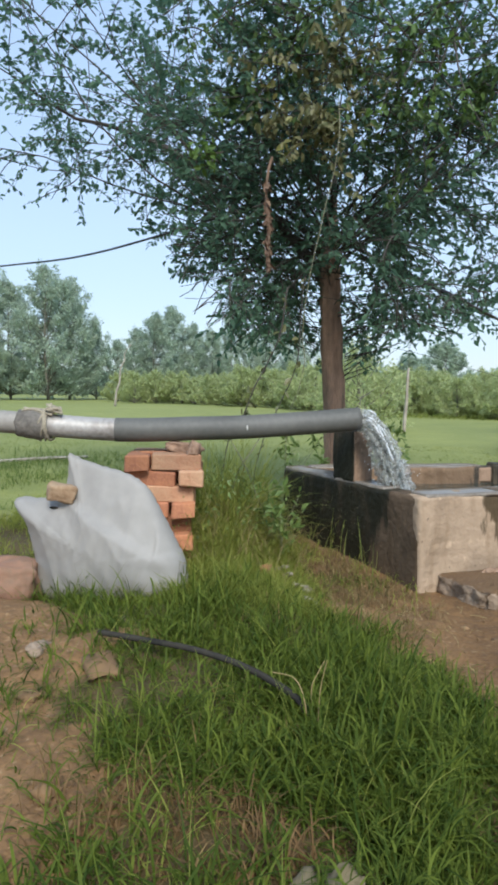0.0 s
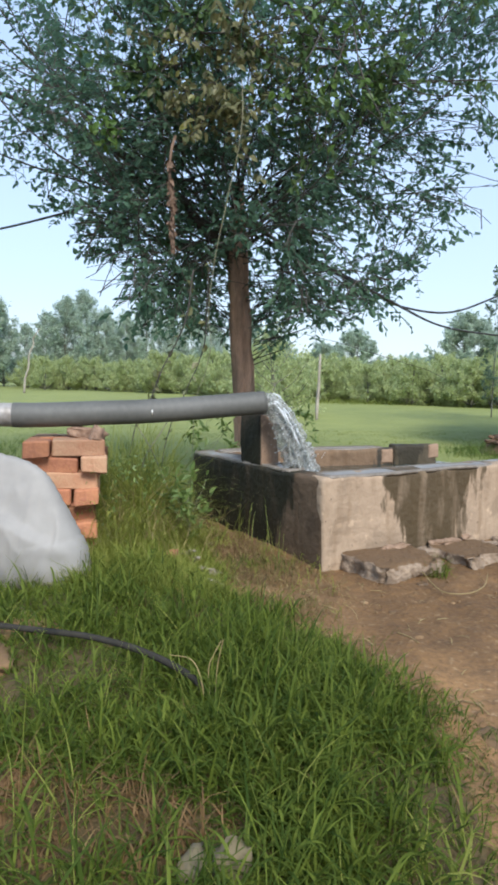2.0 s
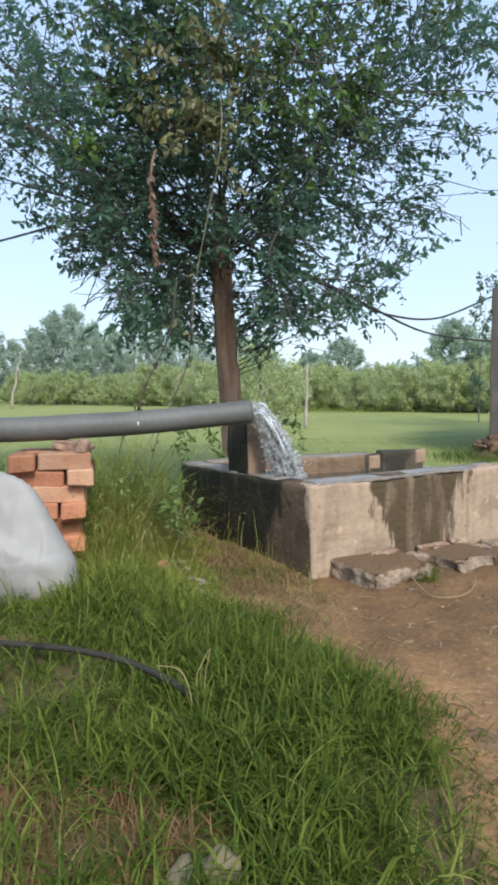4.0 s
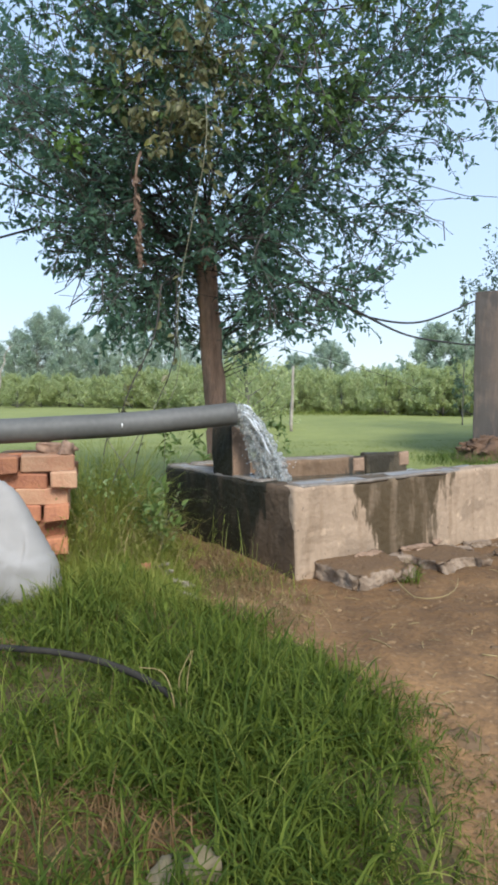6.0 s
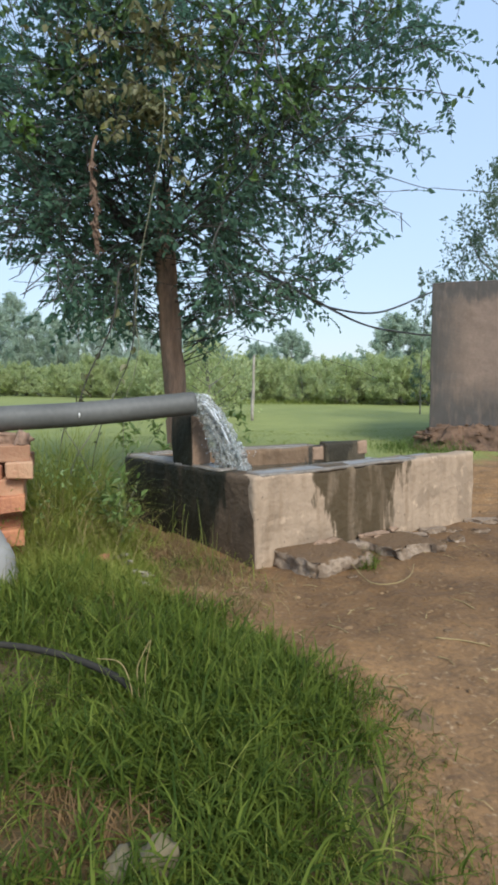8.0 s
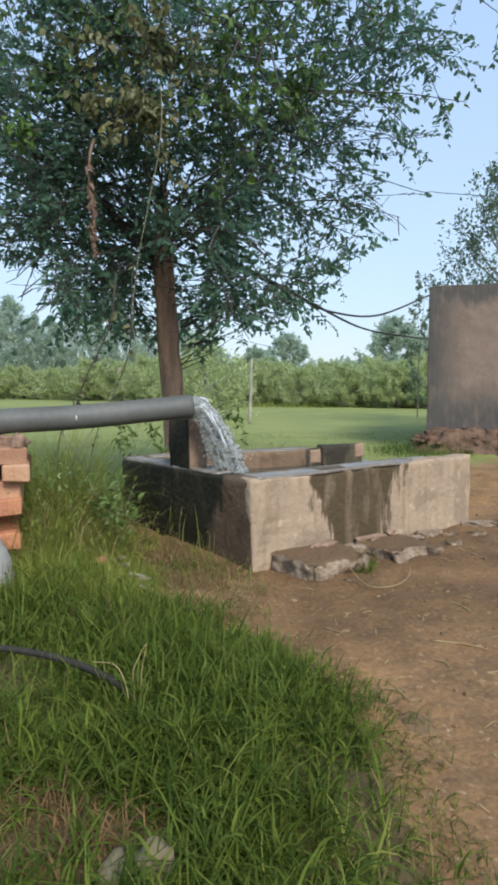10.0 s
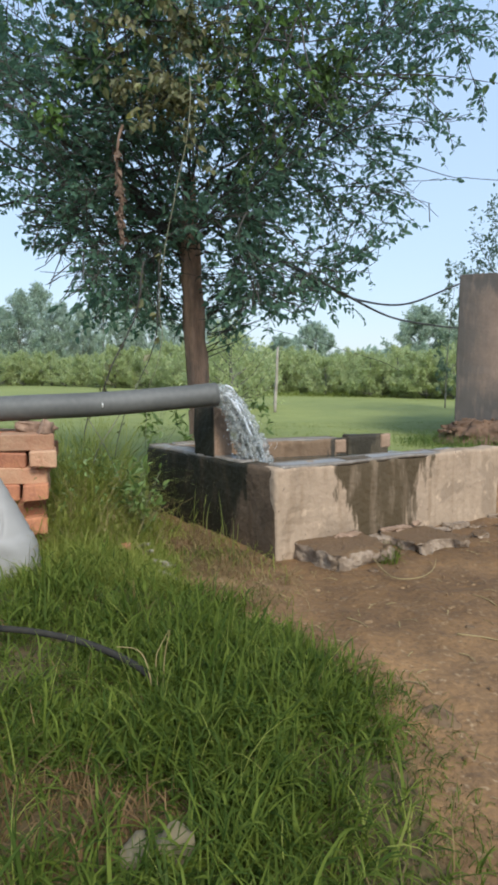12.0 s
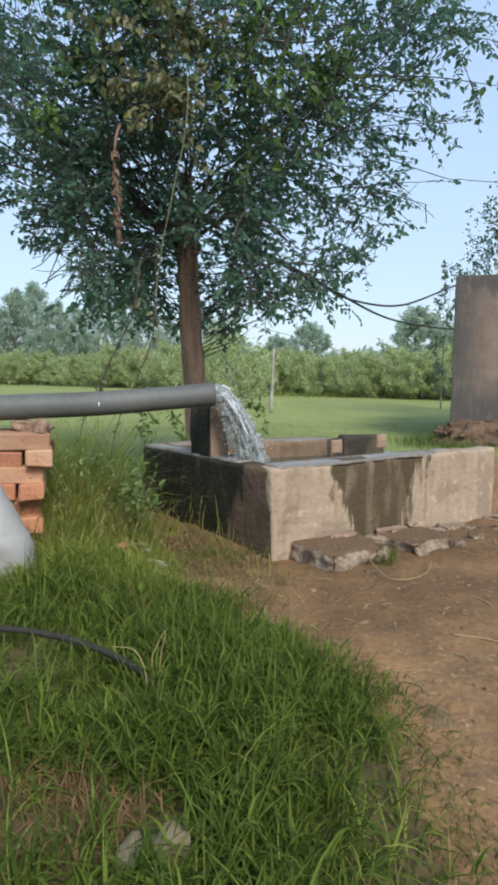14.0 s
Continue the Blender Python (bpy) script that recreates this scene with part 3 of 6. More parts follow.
wb.inputs["Base Color"].default_value = (0.045, 0.055, 0.045, 1)
wb.inputs["Roughness"].default_value = 0.06
wv = M_WATER.node_tree.nodes.new("ShaderNodeTexNoise")
wv.inputs["Scale"].default_value, wv.inputs["Detail"].default_value = 14, 3
wbp = M_WATER.node_tree.nodes.new("ShaderNodeBump")
wbp.inputs["Strength"].default_value, wbp.inputs["Distance"].default_value = 0.35, 0.03
M_WATER.node_tree.links.new(wv.outputs["Fac"], wbp.inputs["Height"])
M_WATER.node_tree.links.new(wbp.outputs["Normal"], wb.inputs["Normal"])
bm = bmesh.new()
mid = np.mean([C0, C1, C2, C3], axis=0)
bm.faces.new([bm.verts.new((*(mid + (np.array(c) - mid) * 0.93), 0.335)) for c in (C0, C1, C2, C3)])
tagged(part("water", bm, M_WATER, smooth=False), "dark rippled water filling the tank", "water", kind="structure")

# broken plinth along the front of the tank
U = (np.array(C1) - np.array(C0)) / dist2(C0, C1)
V = np.array((-U[1], U[0]))


def at_front(s, d):
    """A place s metres along the tank's front and d metres out from it."""
    p = np.array(C0) + U * s - V * d
    return float(p[0]), float(p[1])


def rock(size, seed, cuts=3, rough=0.2, flat=0.0):
    bm = bmesh.new()
    bmesh.ops.create_cube(bm, size=1)
    bmesh.ops.subdivide_edges(bm, edges=bm.edges[:], cuts=cuts, use_grid_fill=True)
    for v in bm.verts:
        r = v.co.copy()
        ball = r.normalized() * 0.62
        v.co = r.lerp(ball, 0.35 - flat * 0.2)
        v.co += wob(r, 1.6, rough, seed) + wob(r, 4.5, rough * 0.4, seed + 9)
        v.co = Vector((v.co.x * size[0], v.co.y * size[1], v.co.z * size[2]))
    return bm


def muddy(name, base):
    """A copy of a stone material with dried mud on its upper faces."""
    m = base.copy()
    m.name = name
    N, L = m.node_tree.nodes, m.node_tree.links
    b = N["Principled BSDF"]
    col = b.inputs["Base Color"].links[0].from_socket
    geo, sep, rise, nz, mx = (N.new(k) for k in ("ShaderNodeNewGeometry", "ShaderNodeSeparateXYZ", "ShaderNodeMapRange", "ShaderNodeTexNoise", "ShaderNodeMix"))
    nz.inputs["Scale"].default_value, nz.inputs["Detail"].default_value = 11, 6
    add = N.new("ShaderNodeMath")
    add.operation = "ADD"
    L.new(geo.outputs["Normal"], sep.inputs[0])
    L.new(sep.outputs["Z"], add.inputs[0])
    L.new(nz.outputs["Fac"], add.inputs[1])
    L.new(add.outputs[0], rise.inputs["Value"])
    rise.inputs["From Min"].default_value, rise.inputs["From Max"].default_value = 1.05, 1.3
    mx.data_type = "RGBA"
    mx.inputs["B"].default_value = (0.135, 0.080, 0.036, 1)
    L.new(rise.outputs["Result"], mx.inputs["Factor"])
    L.new(col, mx.inputs["A"])
    L.new(mx.outputs["Result"], b.inputs["Base Color"])
    return m


M_SLAB = muddy("muddy_concrete", M_STONE)
ang = math.degrees(math.atan2(U[1], U[0]))
plinth = thing("plinth", pose(*at_front(0.3, 0.1), 0, 0, 0, ang), "broken concrete plinth along the foot of the tank", "plinth")


def slab(length, depth, height, seed, cut=0.06):
    """A broken slab with a ragged front edge."""
    bm = bmesh.new()
    bmesh.ops.create_cube(bm, size=1)
    bmesh.ops.scale(bm, vec=(length, depth, height), verts=bm.verts)
    bmesh.ops.bevel(bm, geom=bm.edges[:], offset=0.008, segments=1, affect="EDGES")
    for ax, size in ((0, length), (1, depth), (2, height)):
        for k in range(1, max(2, int(size / 0.022))):
            co, no = Vector((0, 0, 0)), Vector((0, 0, 0))
            co[ax], no[ax] = size * k / max(2, int(size / 0.022)) - size / 2, 1
            bmesh.ops.bisect_plane(bm, geom=bm.verts[:] + bm.edges[:] + bm.faces[:], plane_co=co, plane_no=no)
    for v in bm.verts:
        edge = smoothstep(-depth * 0.1, -depth * 0.5, v.co.y) + 0.6 * smoothstep(length * 0.3, length * 0.5, abs(v.co.x))
        w = wob(v.co, 9, cut, seed) + wob(v.co, 24, cut * 0.6, seed + 4) + wob(v.co, 60, cut * 0.3, seed + 7)
        w.y = w.y + abs(noise.noise(v.co * 16 + Vector((seed, 0, 0)))) * cut * 0.8
        v.co += Vector((w.x, w.y, w.z * 0.4)) * (0.25 + 0.75 * min(1, edge))
    return bm


for s, d, size, seed in ((0.31, 0.14, (0.40, 0.30, 0.105), 1), (0.79, 0.19, (0.30, 0.32, 0.07), 2)):
    x, y = at_front(s, d)
    m = pose(x, y, float(gz(x, y)) + size[2] * 0.2, 0, random.uniform(-2, 2), ang + random.uniform(-4, 4))
    sl = part("slab", slab(*size, seed, 0.05), M_SLAB, plinth, "broken concrete with mud on top")
    sl.matrix_basis = plinth.matrix_world.inverted() @ m
for s, d, w in ((0.92, 0.06, 0.13), (1.03, 0.09, 0.1), (0.62, 0.05, 0.17), (0.95, 0.22, 0.1), (1.02, 0.25, 0.06), (1.17, 0.06, 0.12), (1.12, 0.26, 0.13),
                (1.30, 0.11, 0.08), (1.42, 0.2, 0.1), (0.15, 0.25, 0.05), (0.28, 0.36, 0.04), (1.62, 0.06, 0.16), (1.75, 0.12, 0.2)):
    x, y = at_front(s, d)
    st = part("stone", rock((w, w * 0.6, w * 0.3), s * 31 + d, 6, 0.3), M_STONE if d < 0.1 else M_SLAB)
    st.matrix_world = pose(x, y, float(gz(x, y)) + w * 0.02, 0, 0, random.uniform(-30, 60))
    tagged(st, "pale chip of broken concrete in trodden mud", "stone", "stones by the tank")

for s, w in ((0.36, 0.07), (0.44, 0.10), (0.55, 0.12), (0.69, 0.08), (0.78, 0.11), (0.89, 0.06)):
    x, y = at_front(s, 0.035)
    fl = part("flake", rock((w, w * 0.45, 0.022), s * 53, 5, 0.35), M_PALE)
    fl.matrix_world = pose(x, y, float(gz(x, y)) + (0.075 if s < 0.5 else 0.012 if s < 0.66 else 0.052), 14, 0, ang + random.uniform(-12, 12))
    tagged(fl, "pale flake of fallen plaster at the foot of the tank", "flake", "plaster flakes")

# ---- delivery pipe ----
PIPE_R = 0.0575
AX = spline([(-2.40, 2.46, 0.772), (-1.92, 2.56, 0.752), (-1.40, 2.70, 0.716), (-1.02, 2.81, 0.724), (-0.78, 2.89, 0.732), (-0.50, 3.00, 0.752), (-0.262, 3.098, 0.772)], 60)
AX = [Vector(p) for p in AX]
pipe = thing("delivery_pipe", pose(-1.4, 2.7, 0.716), "grey plastic pipe joined to worn steel pipe with a rag", "pipe")
PO = pipe.matrix_world.inverted()


def near_x(x):
    return min(range(len(AX)), key=lambda i: abs(AX[i].x - x))


def open_pipe(name, pts, r_out, r_in, material, label):
    """A pipe with an open mouth at its last point."""
    pts = [PO @ p for p in pts]
    end, d = pts[-1], (pts[-1] - pts[-2]).normalized()
    inner = [end - d * s for s in (0.0, 0.05, 0.15)]
    v1, f1 = tube_np(pts, [r_out] * len(pts), 32, False)
    v2, f2 = tube_np(inner, [r_in] * 3, 32, False)
    n = len(v1)
    faces = f1 + [tuple(i + n for i in reversed(q)) for q in f2]
    bm = bmesh.new()
    vs = [bm.verts.new(v) for v in v1 + v2]
    for q in faces:
        bm.faces.new([vs[i] for i in q])
    bm.edges.ensure_lookup_table()
    last = [e for e in bm.edges if e.is_boundary and (e.verts[0].co - end).length < r_out * 1.05]
    bmesh.ops.bridge_loops(bm, edges=last)
    return part(name, bm, material, pipe, label)


i_joint, i_rag = near_x(-1.375), near_x(-1.70)
plastic = open_pipe("plastic_pipe", AX[i_joint:], PIPE_R, PIPE_R - 0.006, M_PVC, "matt dark grey plastic pipe")
v, f = tube_np([PO @ p for p in AX[i_rag - 2:i_joint + 2]], [PIPE_R - 0.003] * (i_joint + 4 - i_rag), 32)
part_np("steel_pipe", v, f, M_STEEL, pipe, "worn silver steel pipe", smooth=True)
v, f = tube_np([PO @ p for p in AX[:i_rag + 1]], [PIPE_R - 0.004] * (i_rag + 1), 32)
part_np("grey_pipe", v, f, M_STEEL_DULL, pipe, "dull grey steel pipe", smooth=True)
cp = [AX[i_rag] + (AX[i_rag + 1] - AX[i_rag]).normalized() * s for s in np.linspace(-0.135, 0.01, 12)]
v, f = tube_np([PO @ p for p in cp], [PIPE_R + 0.002 + 0.012 * math.sin(math.pi * (j + 0.5) / 12) ** 0.4 for j in range(12)], 40)
v = [p + wob(p, 30, 0.006, 2) for p in v]
wrap = part_np("collar", v, f, M_WRAP, pipe, "dark grey cloth wrapping", smooth=True)
pieces = []
rng = np.random.default_rng(3)
for k in range(5):
    c = AX[i_rag] + Vector((0.010 * (k - 3), 0, 0))
    d = (AX[i_rag + 1] - AX[i_rag]).normalized()
    s = d.cross(Vector((0, 0, 1))).normalized()
    u = s.cross(d)
    ring = []
    for a in np.linspace(0, 2 * math.pi * (0.8 if k % 3 == 0 else 1.0), 26):
        r = PIPE_R + 0.014 + 0.009 * noise.noise(Vector((a * 1.3, k * 2.1, 0)))
        ring.append(PO @ (c + (s * math.cos(a + k) + u * math.sin(a + k)) * r + d * 0.018 * math.sin(a + k * 1.9)))
    pieces.append(tube_np(ring, [0.005 + 0.005 * noise.noise(Vector((j * 0.9, k, 3))) for j in range(26)], 6))
d = (AX[i_rag + 1] - AX[i_rag]).normalized()
knot = PO @ (AX[i_rag] + Vector((0.03, -0.02, PIPE_R + 0.012)))
for k in range(9):
    y0 = -0.04 + 0.01 * k
    arc = []
    for j in range(9):
        t = j / 8
        px = -0.10 + 0.15 * t
        py = y0 + 0.012 * math.sin(5 * t + k)
        top_z = math.sqrt(max(0.0005, (PIPE_R + 0.016) ** 2 - py * py)) + 0.004 * math.sin(9 * t + 2 * k)
        arc.append(PO @ (AX[i_rag] + d * px + Vector((0, py, top_z))))
    pieces.append(tube_np(arc, [0.0045 + 0.002 * math.sin(j * 1.7 + k) for j in range(9)], 6))
for k in range(10):
    a = k * 1.3
    pieces.append(tube_np([knot + Vector((0.02 * math.cos(a), 0.02 * math.sin(a), 0.004 * k)), knot + Vector((0.02 + 0.03 * math.sin(a * 2.1), 0.03 * math.sin(a), 0.014 - 0.001 * k)),
                           knot + Vector((0.05 * math.sin(a * 1.7) + 0.02, -0.02 * math.cos(a), -0.012))], [0.006, 0.009, 0.004], 6))
v, f = join_np(pieces)
part_np("rag", v, f, M_CLOTH, wrap, "frayed grey rag tied round the joint", smooth=True)
mk = AX[near_x(-0.80)]
bm = bmesh.new()
bmesh.ops.create_cube(bm, size=1)
bmesh.ops.scale(bm, vec=(0.006, 0.004, 0.022), verts=bm.verts)
m = part("paint_mark", bm, M_TAPE, plastic, "small white paint mark")
m.matrix_basis = PO @ pose(mk.x + 0.02, mk.y - PIPE_R + 0.004, mk.z - 0.002, 0, 0, 20)

# water jet: a ragged sheet of clear strands falling from the mouth
M_JET = bpy.data.materials.new("jet")
M_JET.use_nodes = True
jn = M_JET.node_tree
jb = jn.nodes["Principled BSDF"]
jb.inputs["Base Color"].default_value = (0.72, 0.74, 0.71, 1)
jb.inputs["Roughness"].default_value = 0.12
jb.inputs["Specular IOR Level"].default_value = 0.8
jt = jn.nodes.new("ShaderNodeTexNoise")
jt.inputs["Scale"].default_value, jt.inputs["Detail"].default_value = 55, 4
jc = jn.nodes.new("ShaderNodeTexCoord")
jn.links.new(jc.outputs["Object"], jt.inputs["Vector"])
jp = jn.nodes.new("ShaderNodeBump")
jp.inputs["Strength"].default_value, jp.inputs["Distance"].default_value = 1.0, 0.014
jn.links.new(jt.outputs["Fac"], jp.inputs["Height"])
jn.links.new(jp.outputs["Normal"], jb.inputs["Normal"])
j_clear, j_tl, j_m1, j_m2 = (jn.nodes.new(k) for k in ("ShaderNodeBsdfTransparent", "ShaderNodeBsdfTranslucent", "ShaderNodeMixShader", "ShaderNodeMixShader"))
j_tl.inputs["Color"].default_value = (0.70, 0.72, 0.68, 1)
j_m1.inputs["Fac"].default_value = 0.6
jr = jn.nodes.new("ShaderNodeMapRange")
jr.inputs["From Min"].default_value, jr.inputs["From Max"].default_value = 0.35, 0.65
jr.inputs["To Min"].default_value, jr.inputs["To Max"].default_value = 0.3, 0.86
jn.links.new(jt.outputs["Fac"], jr.inputs["Value"])
jn.links.new(jr.outputs["Result"], j_m2.inputs["Fac"])
jn.links.new(jb.outputs[0], j_m1.inputs[1])
jn.links.new(j_tl.outputs[0], j_m1.inputs[2])
jn.links.new(j_m1.outputs[0], j_m2.inputs[1])
jn.links.new(j_clear.outputs[0], j_m2.inputs[2])
jn.links.new(j_m2.outputs[0], jn.nodes["Material Output"].inputs["Surface"])
# white for drops and foam, and for glints painted along the stream
M_DROP = mat("splash", (0.9, 0.92, 0.93), (0.75, 0.79, 0.82), 0.12, 30, 90, 0.3, translucent=0.4)
mouth, out = AX[-1], (AX[-1] - AX[-2]).normalized()
out = Vector((out.x, out.y, 0.05)).normalized()
rng = np.random.default_rng(8)


def fall(p0, v0, t):
    return p0 + v0 * t + Vector((0, 0, -4.9 * t * t))


sidev = out.cross(Vector((0, 0, 1)))
pieces = []
ts = np.linspace(-0.03, 0.31, 70)
jet = thing("water_jet", pose(*mouth), "clear ragged stream of water falling from the pipe into the tank", "water")
jinv = jet.matrix_world.inverted()
for speed, r_, off, seed in ((0.88, 0.034, 0.014, 2), (0.78, 0.036, -0.006, 14), (0.62, 0.032, -0.022, 25)):
    core = [mouth + out * t * 1.05 + Vector((0, 0, off)) if t < 0 else fall(mouth + Vector((0, 0, off)), out * speed, float(t)) for t in ts[:int(66 + 4 * off / 0.012)]]
    v, f = tube_np(core, [r_ + 0.02 * max(0, t) for t in ts[:len(core)]], 40, True)
    v = [p + wob(p, 30, 0.010 + 0.09 * max(0, mouth.z - p.z), seed) + wob(p, 75, 0.006 + 0.03 * max(0, mouth.z - p.z), seed + 3) + wob(p, 160, 0.005 + 0.025 * max(0, mouth.z - p.z), seed + 7) for p in v]
    part_np("stream", [jinv @ p for p in v], f, M_JET, jet, smooth=True)
for k in range(150):
    a = rng.uniform(0, 2 * math.pi)
    r = 0.056 * math.sqrt(rng.uniform(0.5, 1))
    p0 = mouth + sidev * math.cos(a) * r + Vector((0, 0, 1)) * math.sin(a) * r
    v0 = out * rng.uniform(0.58, 1.0) + sidev * rng.normal(0, 0.14)
    t0 = rng.uniform(0.02, 0.27)
    t1 = t0 + rng.uniform(0.03, 0.09)
    pts = [fall(p0, v0, float(t)) + wob(fall(p0, v0, float(t)), 30, 0.006, k) for t in np.linspace(t0, t1, 9)]
    rad = [0.0038 * math.sin(math.pi * (j + 0.5) / 9) + 0.0015 for j in range(9)]
    v, f = tube_np([jinv @ p for p in pts], rad, 7)
    part_np("strand", v, f, M_DROP if k % 3 == 0 else M_JET, jet, smooth=True)
bm = bmesh.new()
land = fall(mouth, out * 1.0, 0.30)
for k in range(110):
    a, r = rng.uniform(0, 2 * math.pi), abs(rng.normal(0, 0.07))
    h = 0.335 + abs(rng.normal(0, 0.045)) * math.exp(-r * 6)
    s = bmesh.ops.create_icosphere(bm, subdivisions=1, radius=rng.uniform(0.002, 0.0065), matrix=Matrix.Translation((land.x + r * math.cos(a), land.y + r * math.sin(a), h)))
for k in range(900):
    t = rng.uniform(0.03, 0.32)
    p = fall(mouth, out * rng.uniform(0.58, 1.0), float(t)) + Vector(rng.normal(0, 0.016 + 0.06 * t, 3).tolist())
    bmesh.ops.create_icosphere(bm, subdivisions=1, radius=rng.uniform(0.0014, 0.0042), matrix=Matrix.Translation(p))
spl = part("water_spray", bm, M_DROP)
tagged(spl, "white drops and foam where the stream strikes", "water spray", kind="stuff")

# ---- brick stack ----
BW, BD, BH = 0.228, 0.110, 0.0725


def brick_mesh(seed, name="brick"):
    bm = bmesh.new()
    bmesh.ops.create_cube(bm, size=1)
    bmesh.ops.scale(bm, vec=(BW, BD, BH), verts=bm.verts)
    bmesh.ops.bevel(bm, geom=bm.edges[:], offset=0.006, segments=1, affect="EDGES")
    for v in bm.verts:
        v.co += wob(v.co, 14, 0.009, seed) + wob(v.co, 40, 0.004, seed + 5)
    me = bpy.data.meshes.new(name)
    bm.to_mesh(me)
    bm.free()
    return me


STACK = (-1.175, 2.80)
s_ang = math.degrees(math.atan2(STACK[0], STACK[1])) * -1 - 4
stack = thing("brick_stack", pose(STACK[0], STACK[1], 0.0, 0, 0, s_ang), "loose stack of orange and tan clay bricks propping the pipe", "brick stack")
kinds = []
for k in range(6):
    me = brick_mesh(k * 3.3)
    me.materials.append(M_BRICK if k < 3 else M_BRICK_PALE)
    kinds.append(me)
rng = np.random.default_rng(21)
z = -0.05
# lean of the courses to the left as they go up, and which kinds show in front
for row in range(9):
    z0 = z + BH / 2
    dx = [-0.06, -0.055, -0.05, -0.042, -0.048, -0.026, -0.026, 0.012, 0.0][row]
    pale = [0, 0, 0, 1, 2, 0, 4, 1, 5][row]
    flip = row % 2
    spots = [(-0.06 if flip else 0.06, -0.115, 0), (0.113 if flip else -0.113, -0.06, 90), (-0.06 if flip else 0.06, 0.115, 0), (-0.113 if not flip else 0.113, 0.17, 90),
             (0.0, 0.0, 0)]
    for j, (x, y, r) in enumerate(spots):
        me = kinds[pale] if j == 0 else kinds[int(rng.integers(0, 6))]
        if j == 1:
            me = kinds[[0, 1, 0, 2, 1, 0, 3, 4, 1][row]]
        ob = new("brick", me)
        ob.parent = stack
        ob.matrix_basis = pose(x + dx + rng.normal(0, 0.004), y + (0.001 if r == 0 else -0.052) + rng.normal(0, 0.004), z0, rng.normal(0, 0.8), rng.normal(1.5, 0.9), r + rng.normal(0, 3.0))
    z += BH + 0.001
STACK_TOP = z
# chunk of wood between the stack and the pipe
bm = rock((0.15, 0.06, 0.05), 4, 5, 0.22)
bmesh.ops.rotate(bm, cent=(0, 0, 0), matrix=Matrix.Rotation(radians(8), 3, "Y"), verts=bm.verts)
wood = part("wood_chunk", bm, M_WOOD)
wood.matrix_world = pose(-1.06, 2.77, STACK_TOP + 0.018, 0, 0, 14)
tagged(wood, "rough splintered brown wood chunk wedged under the pipe", "wood")
wood2 = part("wood_knot", rock((0.05, 0.05, 0.07), 14, 5, 0.4), M_WOOD)
wood2.matrix_world = pose(-1.0, 2.715, STACK_TOP + 0.016, 0, 20, 40)
tagged(wood2, "gnarled reddish brown root knot on the bricks", "wood")

# ---- white sack ----
SACK = [(-1.485, .60), (-1.43, .576), (-1.335, .55), (-1.2, .515), (-1.118, .463), (-1.063, .37), (-.995, .24), (-.947, .135), (-.945, .0), (-1.1, -.06), (-1.24, -.08), (-1.45, -.08),
        (-1.62, -.05), (-1.65, .135), (-1.69, .28), (-1.757, .38), (-1.634, .39), (-1.52, .405), (-1.49, .5)]


def sack():
    bm = bmesh.new()
    n, rings = 128, 40
    loop = spline([(x, 0, z) for x, z in SACK + SACK[:1]], n + 1)[:n]
    loop = [p + np.array([noise.noise(Vector((k * 0.9, 1, 0))), 0, noise.noise(Vector((k * 0.9, 5, 0)))]) * 0.009 for k, p in enumerate(loop)]
    cx, cz = -1.30, 0.17
    layers = []
    for side in (-1, 1):
        prev = None
        for k in range(rings + 1):
            s = k / rings
            row = []
            for p in loop:
                x, z = cx + (p[0] - cx) * s, cz + (p[2] - cz) * s
                d = 0.155 * math.sqrt(max(0, 1 - s ** 2.6)) * (1.0 - 0.5 * smoothstep(0.2, 0.6, z))
                f = 1 - s ** 5
                fold = 0.011 * (0.5 - abs(noise.noise(Vector((x * 9 + z * 4, z * 3 - x * 2, side * 3.1)))) * 2)
                fold += 0.005 * (0.5 - abs(noise.noise(Vector((x * 24 - z * 9, z * 7 + x * 4, side * 5.1)))) * 2)
                lobe = -0.030 * smoothstep(0.0, 0.05, z - (0.40 - 0.55 * (x + 1.48))) if x < -1.05 else 0.0
                q = Vector((x, side * (d + f * (fold + lobe * (side < 0))), z))
                row.append(q)
            layers.append((side, k, row))
    grid = {}
    for side, k, row in layers:
        if k == 0:
            if side == -1:
                grid[(side, 0)] = [bm.verts.new(row[0] * 1.0)] * n
            else:
                grid[(side, 0)] = [bm.verts.new(row[0] * 1.0)] * n
        elif k == rings and side == 1:
            grid[(side, k)] = grid[(-1, rings)]
        else:
            grid[(side, k)] = [bm.verts.new(q) for q in row]
    for side in (-1, 1):
        for k in range(rings):
            a, b = grid[(side, k)], grid[(side, k + 1)]
            for j in range(n):
                j2 = (j + 1) % n
                q = [a[j], a[j2], b[j2], b[j]] if side == 1 else [a[j2], a[j], b[j], b[j2]]
                q = list(dict.fromkeys(q))
                if len(q) > 2:
                    bm.faces.new(q)
    return bm


bag = part("plastic_sack", sack(), M_BAG)
bag.matrix_world = pose(-0.005, 2.31, 0.075) @ Matrix.Scale(0.945, 4)
tagged(bag, "full white polythene sack slumped in the grass by the bricks", "sack")
bpy.context.view_layer.update()
hit, spot, nrm, _ = bag.ray_cast(Vector((-1.52, -2.0, 0.362)), Vector((0, 1, 0)))
bm = bmesh.new()
rim_v = [bm.verts.new((0.017 * math.cos(a) * (1 + 0.5 * math.sin(3 * a)), -0.004 + 0.002 * math.sin(2 * a), 0.009 * math.sin(a))) for a in np.linspace(0, 2 * math.pi, 15)[:-1]]
bm.faces.new(rim_v)
